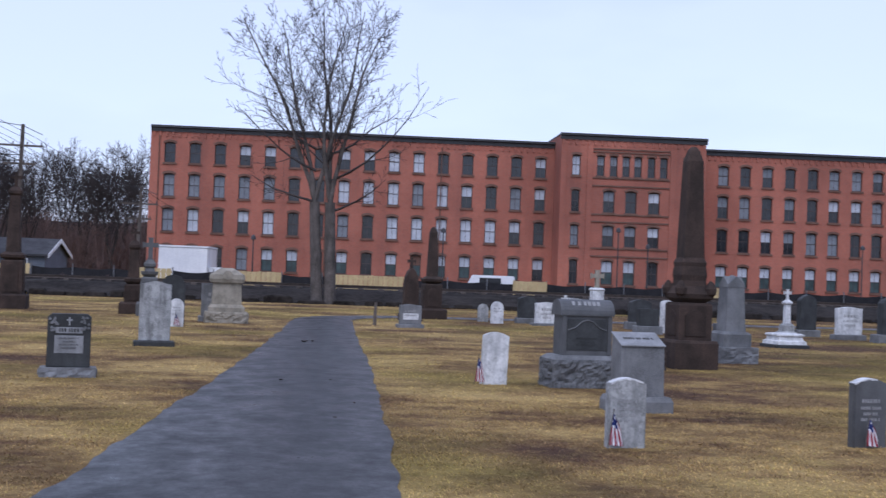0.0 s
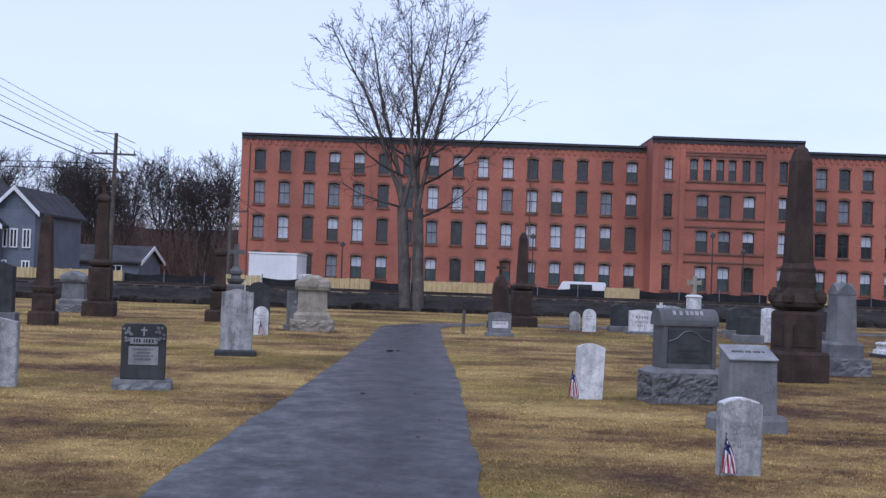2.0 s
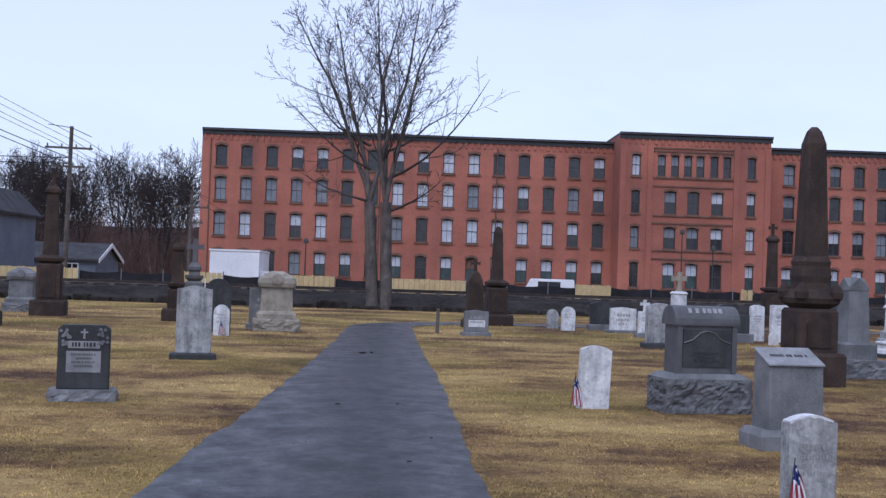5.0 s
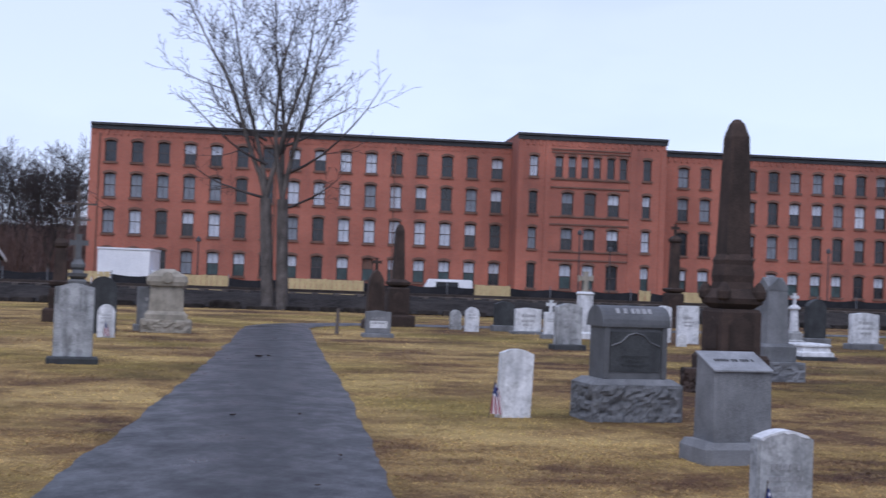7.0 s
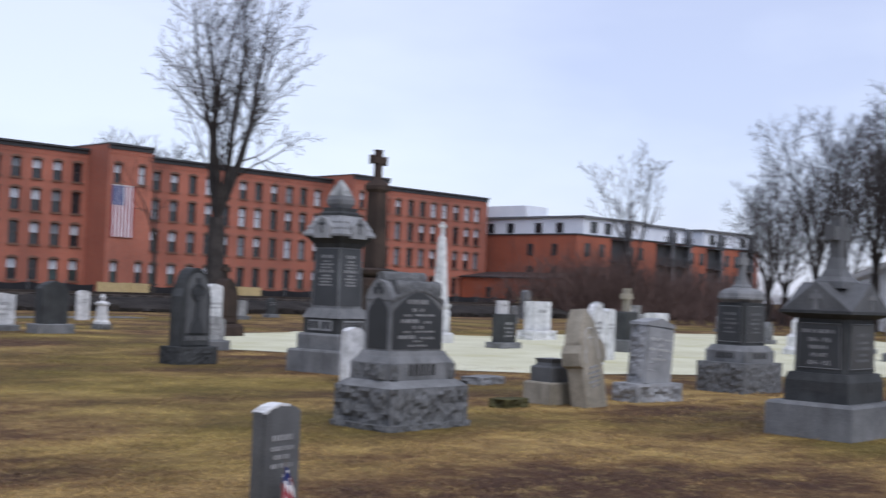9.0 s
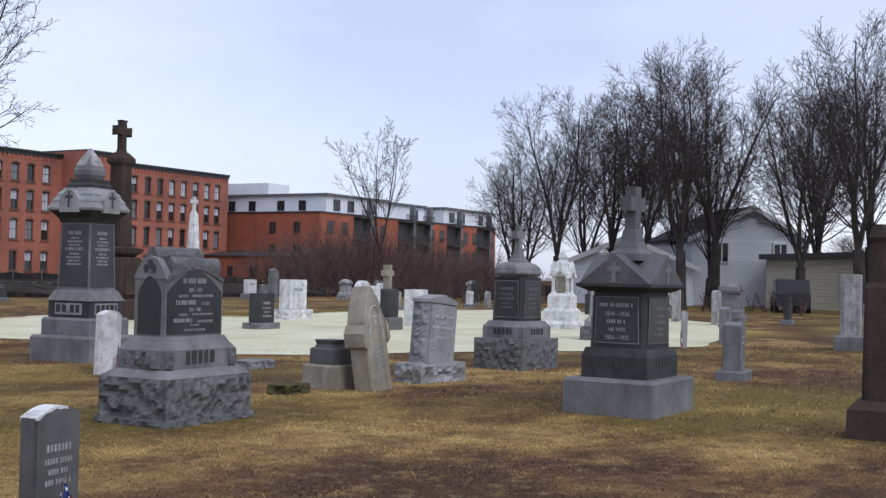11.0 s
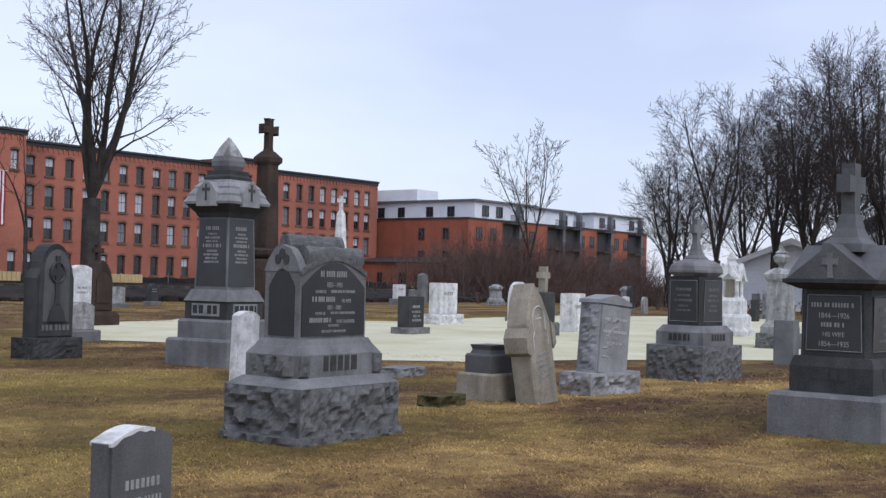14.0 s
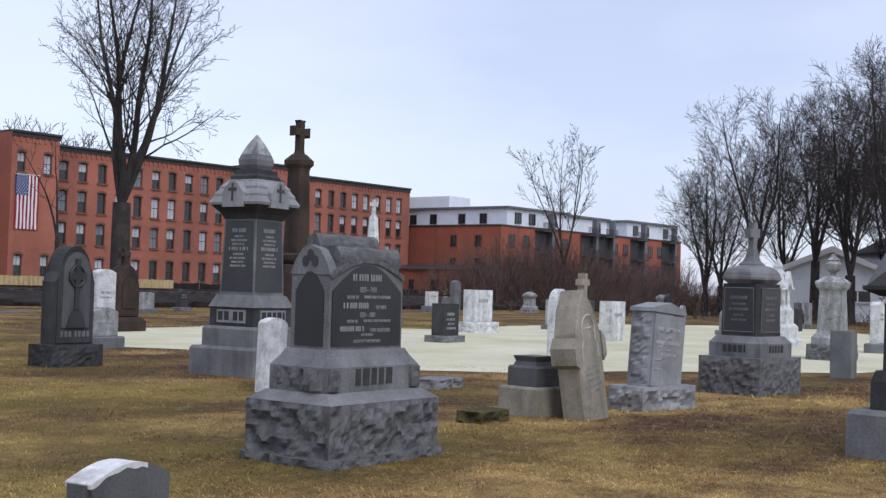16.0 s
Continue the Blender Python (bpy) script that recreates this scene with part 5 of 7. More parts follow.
def headstone(x, y, w, h, d, shape, material, rz=10, base=None, label="", rows=3, dark_letters=True, tilt=(0, 0), flag=None, cross=False, plate=None, name="headstone", size=1.0):
    """A single upright tablet; base: (width, depth, height, material, rough)."""
    g = place(name, x, y, base[1] if base else d, rz, label, tilt=tilt, size=size)
    z0 = -0.04
    if base:
        bw, bd, bh, bmtl, rough = base
        bm = bmesh.new()
        if rough:
            rock(bm, bw, bd, -0.05, bh, 0.025, x)
        else:
            rings(bm, [(bw, bd, -0.05), (bw, bd, bh - 0.02), (bw - 0.03, bd - 0.03, bh)])
        part("base", bm, bmtl, g)
        z0 = bh
    bm = bmesh.new()
    prism(bm, shift(tablet_outline(w, h - z0, shape), 0, z0), -d / 2, d / 2)
    bmesh.ops.bevel(bm, geom=[e for e in bm.edges if abs(e.verts[0].co.y - e.verts[1].co.y) < 1e-6], offset=min(0.012, d * 0.12), segments=2, affect="EDGES")
    part("tablet", bm, material, g)
    if plate:
        bm = bmesh.new()
        a, b, c, e = plate
        box(bm, -w * a / 2, w * a / 2, -d / 2 - 0.006, -d / 2 + 0.01, h * b, h * c)
        part("plaque", bm, e, g)
    if rows:
        hh = w * 0.085
        bm = bars([(hh * (1.3 if i == 0 else 1.0), (0.62, 0.7, 0.5, 0.66, 0.42)[i % 5]) for i in range(rows)], w * 0.85, z0 + (h - z0) * 0.72, -d / 2 - (0.007 if plate else 0.001), gap=0.8, seed=int(abs(x * 37 + y * 11)))
        tagged(part("lettering", bm, M_LETTER_FAINT if dark_letters else M_LETTER, g), kind="stuff")
    if cross:
        bm = bmesh.new()
        prism(bm, shift(cross_outline(w * 0.7, w * 0.95, w * 0.2, 1.4), 0, h - 0.02), -d * 0.3, d * 0.3)
        part("cross", bm, material, g)
    if flag:
        small_flag(x + flag[0], y + flag[1], rz, flag[2] if len(flag) > 2 else 0.4)
    return g


G_BASE = lambda w, d, h, rough=False, m=M_GRANITE: (w, d, h, m, rough)
headstone(3.28, 9.77, 0.37, 0.65, 0.11, "segment", M_OLDMARBLE, 8, None, "mottled grey-white marble veteran's headstone with a curved top", 4, flag=(-0.2, -0.1, 0.34))
headstone(5.82, 10.25, 0.37, 0.68, 0.11, "segment", M_MIDGRANITE, 10, None, "lichen-stained marble veteran's headstone with a curved top", 4, flag=(-0.1, -0.12, 0.3))
headstone(2.74, 15.85, 0.38, 0.75, 0.1, "segment", M_MARBLE, 8, None, "white marble veteran's headstone stained dark at the top", 0, flag=(-0.29, -0.06, 0.4), tilt=(0, 2))
plaque_stone = headstone(-3.05, 15.0, 0.56, 0.84, 0.22, "clip", M_DARK, 12, G_BASE(0.72, 0.36, 0.13, True), "dark granite headstone with clipped corners and a pale plaque", 0, False, plate=(0.66, 0.38, 0.66, M_PALEGRANITE))
bm = bmesh.new()
box(bm, -0.17, 0.17, -0.118, -0.1, 0.585, 0.665)
part("name_plate", bm, M_PALEGRANITE, plaque_stone)
tagged(part("lettering", bars([(0.05, 0.8)], 0.32, 0.65, -0.12, seed=3), M_DARK, plaque_stone), kind="stuff")
tagged(part("inscription", bars([(0.025, 0.8), (0.025, 0.5), (0.025, 0.75), (0.025, 0.6)], 0.34, 0.53, -0.118, gap=0.7, seed=5), M_MIDGRANITE, plaque_stone), kind="stuff")
bm = bmesh.new()
prism(bm, shift(cross_outline(0.08, 0.11, 0.02, 1.2), 0, 0.69), -0.116, -0.1)
part("carved_cross", bm, M_PALEGRANITE, plaque_stone)
for side in (-1, 1):
    bm = bmesh.new()
    rnd_leaf = random.Random(4 + side)
    for k in range(13):
        lx, lz = side * (0.25 - 0.1 * rnd_leaf.random()), 0.6 + 0.19 * rnd_leaf.random()
        rings(bm, [(0.03, 0.014, lz), (0.04, 0.018, lz + 0.015), (0.012, 0.012, lz + 0.035)], lx, -0.114)
    tagged(part("ivy_carving", bm, M_GRANITE, plaque_stone), kind="stuff")
headstone(-3.0, 21.55, 0.58, 1.22, 0.14, "serp", M_OLDMARBLE, 10, G_BASE(0.76, 0.36, 0.1, False, M_DARK), "tall stained marble slab with a wavy top edge", 3)
headstone(-4.9, 14.8, 0.6, 0.87, 0.16, "serp", M_OLDMARBLE, 10, None, "weathered grey marble slab with a wavy top", 3)
headstone(-4.0, 30.4, 0.62, 1.28, 0.2, "round", M_DARK, 8, None, "dark round-topped granite headstone", 0)
headstone(-3.1, 32.3, 0.8, 1.05, 0.25, "flat", M_GRANITE, 8, G_BASE(0.95, 0.45, 0.15), "grey square-topped granite headstone", 2)
headstone(-3.69, 29.0, 0.36, 0.7, 0.1, "round", M_MARBLE, 8, None, "small white round-topped marble headstone", 2, flag=(-0.05, -0.07, 0.35))
headstone(-10.9, 30.9, 0.8, 1.57, 0.4, "segment", M_DARK, 8, G_BASE(1.0, 0.6, 0.25), "large dark granite headstone on a grey base", 0)
headstone(2.32, 32.5, 0.62, 0.66, 0.2, "serp", M_GRANITE, 8, G_BASE(0.76, 0.36, 0.1), "low grey granite headstone with a pale plaque", 2, plate=(0.7, 0.35, 0.62, M_MARBLE))
headstone(5.02, 38.7, 0.36, 0.6, 0.1, "round", M_OLDMARBLE, 8, None, "small grey round-topped headstone", 2)
headstone(5.36, 37.6, 0.42, 0.72, 0.1, "round", M_MARBLE, 8, None, "small white round-topped headstone", 2)
headstone(6.5, 38.5, 0.6, 0.9, 0.22, "segment", M_DARK, 8, G_BASE(0.72, 0.4, 0.18), "dark granite headstone with a curved top", 0)
headstone(6.95, 37.0, 0.78, 0.76, 0.18, "serp", M_MARBLE, 8, G_BASE(1.0, 0.4, 0.08), "wide white marble headstone with a wavy top", 3)
headstone(6.43, 29.4, 0.6, 1.05, 0.24, "segment", M_OLDMARBLE, 8, G_BASE(0.76, 0.42, 0.12, False, M_DARK), "grey marble headstone with a curved top on a dark base", 3)
headstone(7.1, 34.6, 0.36, 0.72, 0.14, "flat", M_MARBLE, 8, G_BASE(0.5, 0.3, 0.12), "white marble headstone topped with a small cross", 2, cross=True)
headstone(10.74, 34.2, 0.6, 1.02, 0.14, "flat", M_MARBLE, 8, None, "white square-topped marble slab", 3)
headstone(10.2, 34.6, 0.4, 1.0, 0.14, "segment", M_MARBLE, 8, None, "white marble slab with a curved top", 3)
headstone(10.05, 32.6, 0.26, 0.32, 0.07, "gothic", M_MARBLE, 8, None, "tiny white gothic footstone", 0)
headstone(9.4, 33.5, 0.62, 0.74, 0.26, "flat", M_DARK, 8, G_BASE(0.8, 0.42, 0.24), "square dark granite headstone on a grey base", 0)
headstone(9.89, 36.6, 0.72, 0.96, 0.24, "segment", M_DARK, 8, G_BASE(0.9, 0.42, 0.24), "wide dark granite headstone with a curved top", 0)
headstone(12.1, 34.2, 0.64, 1.05, 0.3, "segment", M_DARK, 8, G_BASE(0.85, 0.5, 0.36, False, M_MIDGRANITE), "tall dark granite headstone with a pale lettered base", 2, False)
headstone(14.9, 35.3, 0.56, 1.32, 0.26, "gothic", M_DARK, 8, G_BASE(0.76, 0.45, 0.22), "dark pointed granite headstone on a base", 0)
headstone(15.7, 34.0, 0.82, 1.0, 0.2, "serp", M_MARBLE, 8, G_BASE(1.0, 0.4, 0.16), "broad white marble headstone with a wavy top", 3)
headstone(16.5, 32.7, 0.82, 1.36, 0.3, "gothic", M_DARK, 8, G_BASE(1.12, 0.5, 0.25), "large dark shouldered granite headstone", 0)
headstone(22.6, 42.0, 0.5, 1.04, 0.14, "segment", M_MARBLE, 8, None, "white marble headstone with a curved top", 2)
headstone(16.81, 26.3, 0.4, 1.2, 0.16, "segment", M_MARBLE, 8, None, "tall narrow white marble headstone", 2, size=1.2)
headstone(16.35, 25.5, 0.5, 0.62, 0.2, "segment", M_OLDMARBLE, 8, G_BASE(0.62, 0.36, 0.18), "low grey marble headstone on a base", 3, size=1.2)
headstone(17.4, 27.4, 0.55, 0.85, 0.2, "serp", M_OLDMARBLE, 8, None, "grey marble headstone with a raised centre", 2, size=1.2)
headstone(13.1, 17.55, 0.38, 0.72, 0.1, "segment", M_MARBLE, 12, None, "white marble veteran's headstone beside the dark monument", 0, flag=(0.02, -0.08, 0.38), tilt=(0, 2), size=1.2)
headstone(21.7, 19.3, 0.5, 1.1, 0.14, "round", M_MARBLE, 10, None, "white round-topped marble headstone with ring moulding", 3, size=1.2)
headstone(23.7, 20.4, 0.36, 1.0, 0.16, "segment", M_MARBLE, 10, None, "white marble headstone standing behind the tilted stone", 2, size=1.2)
headstone(25.25, 24.7, 0.56, 0.76, 0.28, "flat", M_DARK, 6, G_BASE(0.76, 0.45, 0.14, True, M_GRANITE), "square dark-fronted granite headstone on a rough base", 4, False, size=1.2)
headstone(31.3, 28.4, 0.85, 1.04, 0.32, "flat", M_MARBLE, 6, G_BASE(1.12, 0.55, 0.26, True, M_MARBLE), "large pale rock-edged headstone on a rough base", 1, size=1.2)
headstone(51.6, 47.4, 0.8, 1.0, 0.25, "flat", M_MARBLE, 6, G_BASE(1.03, 0.5, 0.3), "pale square headstone on a grey base", 1, size=1.08)
headstone(56.0, 49.5, 0.6, 1.6, 0.3, "peak", M_GRANITE, 6, None, "tall blue-grey pointed headstone", 0, size=1.08)
headstone(30.7, 23.6, 0.7, 0.88, 0.3, "flat", M_MARBLE, 6, None, "plain white block headstone", 1, size=1.2)
headstone(33.2, 25.4, 0.4, 0.6, 0.2, "round", M_DARK, 6, None, "small dark round-topped granite headstone", 0, size=1.08)
headstone(22.9, 14.38, 0.36, 0.64, 0.28, "flat", M_GRANITE, 8, None, "small square grey granite headstone", 0, size=1.2)
headstone(18.86, 10.45, 0.42, 0.8, 0.24, "peak", M_GRANITE, 8, G_BASE(0.6, 0.4, 0.14), "small grey granite headstone on a base", 2, size=1.08)
headstone(53.2, 33.8, 0.5, 0.8, 0.16, "round", M_OLDMARBLE, 8, None, "pale round-topped marble headstone near the far fence", 1)
headstone(51.5, 27.4, 0.55, 1.1, 0.2, "flat", M_MIDGRANITE, 8, G_BASE(0.75, 0.4, 0.2), "grey square-topped granite headstone behind the marble shrine", 0)
headstone(32.8, 17.35, 0.55, 1.16, 0.2, "segment", M_MARBLE, 8, G_BASE(0.75, 0.4, 0.22), "white marble headstone on a stepped base", 2, size=1.08)
headstone(43.5, 20.5, 0.6, 1.16, 0.2, "flat", M_OLDMARBLE, 8, None, "plain grey square-topped marble headstone", 0, size=1.08)
headstone(29.5, 11.0, 0.66, 1.58, 0.4, "flat", M_OLDMARBLE, 8, G_BASE(1.0, 0.6, 0.3), "tall square grey headstone on a heavy base", 2, size=1.08)
headstone(29.1, 14.0, 0.4, 0.82, 0.2, "segment", M_GRANITE, 8, None, "grey granite headstone with a curved top", 1, size=1.08)
headstone(26.66, 14.2, 0.2, 0.74, 0.1, "flat", M_OLDMARBLE, 8, None, "thin leaning marble footstone", 0, tilt=(0, 8), flag=(-0.35, 0, 0.35), size=1.08)
for k, (x, y, w, h, m) in enumerate(((34, 27.5, 0.6, 0.9, M_GRANITE), (36.5, 29.5, 0.5, 1.0, M_OLDMARBLE), (44, 33, 0.6, 0.8, M_OLDMARBLE), (47, 36, 0.5, 1.1, M_MARBLE), (41, 36, 0.4, 0.7, M_DARK), (50, 38, 0.6, 1.2, M_GRANITE), (55, 41, 0.7, 1.1, M_OLDMARBLE), (52, 34, 0.5, 0.8, M_MARBLE), (56, 36, 0.6, 1.3, M_DARK), (46, 42, 0.5, 0.9, M_GRANITE), (57, 31, 0.6, 0.8, M_MARBLE), (54, 28, 0.5, 1.1, M_OLDMARBLE), (48, 26, 0.6, 0.9, M_DARK), (40, 25, 0.5, 0.8, M_GRANITE), (37, 20, 0.6, 0.9, M_DARK), (42, 18.5, 0.7, 1.2, M_OLDMARBLE), (46, 17, 0.8, 1.0, M_DARK), (50, 20, 0.7, 1.3, M_GRANITE), (35, 12, 0.6, 1.0, M_OLDMARBLE), (40, 11, 0.7, 1.1, M_GRANITE), (33, 8.5, 0.7, 1.0, M_OLDMARBLE), (27, 40, 0.5, 0.9, M_MARBLE), (31, 44, 0.6, 0.8, M_OLDMARBLE), (35, 47, 0.5, 0.9, M_DARK), (40, 46, 0.6, 1.0, M_MARBLE))):
    headstone(x, y, w, h, 0.2, ("segment", "flat", "serp", "round", "peak")[k % 5], m, 6 + k % 5, G_BASE(w + 0.2, 0.4, 0.16) if k % 3 else None, ("dark granite" if m is M_DARK else "grey granite" if m is M_GRANITE else "white marble" if m is M_MARBLE else "weathered grey marble") + " headstone in the far rows", 2 if k % 2 else 0)


def obelisk(x, y, base, steps, shaft, material, label, rz=8, tip=0.25, cross=0.0, cap=0.0, panels=True, size=1.0):
    """A monument: stepped base, panelled die, cornice and a tapered shaft. steps: (width, top z); shaft: (foot width, top width, z0, z1)."""
    o = place("obelisk", x, y, base, rz, label, "obelisk", "monuments", size=size)
    z = -0.05
    for w, z1 in steps:
        bm = bmesh.new()
        rings(bm, [(w, w, z), (w, w, z1 - 0.05), (w - 0.06, w - 0.06, z1)])
        part("step", bm, material, o)
        z = z1
    w0, w1, z0, z1 = shaft
    if panels:
        last = steps[-1][0]
        bm = bmesh.new()
        rings(bm, [(w0 * 1.05, w0 * 1.05, z), (last * 1.02, last * 1.02, z + 0.08), (last * 1.08, last * 1.08, z + 0.16), (w0 * 1.1, w0 * 1.1, z0)])
        part("cornice", bm, material, o)
        pw, pz = last * 0.62, steps[-1][1] - 0.12
        lo = steps[-2][1] + 0.08
        for a in range(4):
            bm = bmesh.new()
            out = [(-pw / 2, lo), (pw / 2, lo)] + arc(-pw / 2, pw / 2, pz - pw * 0.3, pw * 0.28)
            prism(bm, out, -last / 2 - 0.02, -last / 2 + 0.01)
            ob = part("panel", bm, material, o)
            ob.matrix_basis = pose(0, 0, 0, 0, 0, 90 * a)
    bm = bmesh.new()
    rings(bm, [(w0, w0, z0), (w1, w1, z1)] + ([(w1 * 1.35, w1 * 1.35, z1 + 0.06), (w1 * 1.35, w1 * 1.35, z1 + 0.14), (w1 * 0.7, w1 * 0.7, z1 + 0.26)] if cap else [(w1 * 0.62, w1 * 0.62, z1 + tip * 0.75), (w1 * 0.3, w1 * 0.3, z1 + tip)]), cut=w1 * 0.08)
    part("shaft", bm, material, o)
    if cross:
        bm = bmesh.new()
        prism(bm, shift(cross_outline(cross * 0.72, cross, cross * 0.2, 1.5), 0, z1 + (0.26 if cap else tip)), -cross * 0.1, cross * 0.1)
        part("cross", bm, material, o)
    return o


big = obelisk(6.88, 19.86, 0.98, [(0.84, 0.52), (0.64, 1.2)], (0.43, 0.3, 1.52, 3.78), M_SAND, "tall weathered brown sandstone obelisk with a carved pedestal", tip=0.27)
for s in (-1, 1):
    for t in (-1, 1):
        bm = bmesh.new()
        lathe(bm, [(0.03, 1.3), (0.1, 1.36), (0.11, 1.46), (0.07, 1.54), (0.02, 1.6)], 10, s * 0.29, t * 0.29)
        part("corner_scroll", bm, M_SAND, big)
bm = bmesh.new()
rings(bm, [(0.5, 0.5, 1.5), (0.47, 0.47, 1.6), (0.5, 0.5, 1.7), (0.46, 0.46, 1.86), (0.48, 0.48, 1.93), (0.4, 0.4, 2.02)], cut=0.04)
part("carved_collar", bm, M_SAND, big)
for x, y, base, steps, shaft, m, tip, cross, cap, label in (
    (-5.94, 35.4, 0.8, [(0.8, 0.35), (0.5, 0.9)], (0.34, 0.26, 1.1, 1.95), M_SAND, 0.2, 0.38, 1, "brown sandstone pillar with a cross on top"),
    (-9.8, 36.3, 0.95, [(0.95, 0.45), (0.66, 1.5)], (0.42, 0.3, 1.75, 3.5), M_SAND, 0.3, 0.45, 1, "tall brown sandstone obelisk crowned by a cross"),
    (-9.4, 30.0, 0.66, [(0.66, 0.35), (0.5, 0.8)], (0.4, 0.28, 1.0, 2.6), M_SAND, 0.22, 0, 0, "dark brown sandstone obelisk with a blunt tip"),
    (-5.3, 34.4, 0.7, [(0.7, 0.4), (0.46, 1.15)], (0.3, 0.26, 1.3, 1.4), M_MIDGRANITE, 0.2, 0.65, 1, "dark grey stone pedestal carrying a stone cross"),
    (3.4, 39.4, 0.95, [(0.95, 0.35), (0.62, 1.2)], (0.36, 0.26, 1.45, 2.95), M_SAND, 0.2, 0, 0, "slim brown sandstone obelisk on a pedestal"),
    (14.4, 46.5, 0.95, [(0.95, 0.4), (0.6, 1.3)], (0.36, 0.3, 1.5, 3.2), M_SAND, 0.2, 0.45, 1, "brown sandstone pillar with a worn cross"),
    (26.22, 30.36, 0.95, [(0.95, 0.4), (0.62, 1.2)], (0.36, 0.3, 1.4, 2.95), M_SAND, 0.2, 0.62, 1, "tall brown sandstone pillar topped by a carved cross"),
    (25.4, 27.2, 0.6, [(0.6, 0.3), (0.42, 0.95)], (0.34, 0.17, 1.1, 2.95), M_MARBLE, 0.12, 0.36, 0, "slender white marble obelisk topped by a small cross")):
    obelisk(x, y, base, steps, shaft, m, label, tip=tip, cross=cross, cap=cap, size=1.5 if "carved cross" in label else 1.0)


def build_gothic_shaft():
    g = place("gothic_monument", 8.3, 21.9, 0.8, 10, "pale grey granite shaft with four small gables", "monument", "monuments")
    for w, z0, z1, r in ((0.82, -0.05, 0.32, 1), (0.6, 0.32, 0.62, 0)):
        bm = bmesh.new()
        rock(bm, w, w, z0, z1, 0.02, 3) if r else rings(bm, [(w, w, z0), (w, w, z1 - 0.05), (w - 0.1, w - 0.1, z1)])
        part("base", bm, M_GRANITE, g)
    bm = bmesh.new()
    rings(bm, [(0.42, 0.42, 0.62), (0.36, 0.36, 1.55), (0.06, 0.06, 1.74)])
    part("shaft", bm, M_GRANITE, g)
    for a in range(4):
        bm = bmesh.new()
        prism(bm, [(-0.18, 1.5), (0.18, 1.5), (0.18, 1.56), (0, 1.72), (-0.18, 1.56)], -0.19, -0.05)
        ob = part("gable", bm, M_GRANITE, g)
        ob.matrix_basis = pose(0, 0, 0, 0, 0, 90 * a)


build_gothic_shaft()


def bleached_top(stone, w, h, d, x0=-1.0, x1=1.0):
    """A thin white strip painting the sky's sheen on the wet curved top edge of a veteran's headstone, from x0 to x1 of
    its half width.
    """
    top = sorted({(x, z) for x, z in tablet_outline(w, h, "segment") if z > h * 0.85})
    fine = [(w / 2 * (x0 + (x1 - x0) * k / 16)) for k in range(17)]
    ridge = [(x, np.interp(x, [p[0] for p in top], [p[1] for p in top])) for x in fine]
    bm = bmesh.new()
    foot = [(x, z - 0.013 - 0.012 * noise.noise(Vector((x * 21, h, 3)))) for x, z in ridge]
    prism(bm, foot + [(x, z + 0.003) for x, z in reversed(ridge)], -d / 2 - 0.002, d / 2 + 0.002)
    # White marble stands in for sky reflected off the wet top.
    part("bleached_top", bm, M_MARBLE, stone, "white strip standing for sky sheen on the wet top edge")


for ob in list(bpy.data.objects):
    lab = ob.get("label", "")
    if lab.startswith("lichen-stained marble veteran"):
        bleached_top(ob, 0.37, 0.68, 0.11, -0.98, 0.35)
    elif lab.startswith("mottled grey-white marble veteran"):
        bleached_top(ob, 0.37, 0.65, 0.11, -0.9, 0.8)


def build_slant_block():
    g = place("headstone", 4.15, 12.72, 0.45, 9, "grey granite block headstone with a bright sloping top", size=0.94)
    bm = bmesh.new()
    rings(bm, [(0.8, 0.5, -0.05), (0.8, 0.5, 0.14), (0.74, 0.44, 0.2)])
    part("base", bm, M_GRANITE, g)
    bm = bmesh.new()
    prism(bm, [(-0.19, 0.2), (0.19, 0.2), (0.16, 0.97), (-0.16, 0.84)], -0.29, 0.29, "x")
    part("block", bm, M_GRANITE, g)
    # Paler granite puts the sky's light on the slope into its colour.
    bm = bmesh.new()
    prism(bm, [(-0.185, 0.835), (0.185, 0.985), (0.185, 0.999), (-0.185, 0.849)], -0.3, 0.3, "x")
    part("slant_top", bm, M_PALEGRANITE, g, "smooth sloping top coloured paler for the sky light on it")
    bm = bars([(0.045, 0.9)], 0.45, 0.02, 0)
    ob = tagged(part("lettering", bm, M_LETTER_DARK, g), kind="stuff")
    ob.matrix_basis = pose(0, -0.0, 0.928, -68, 0, 0)


build_slant_block()


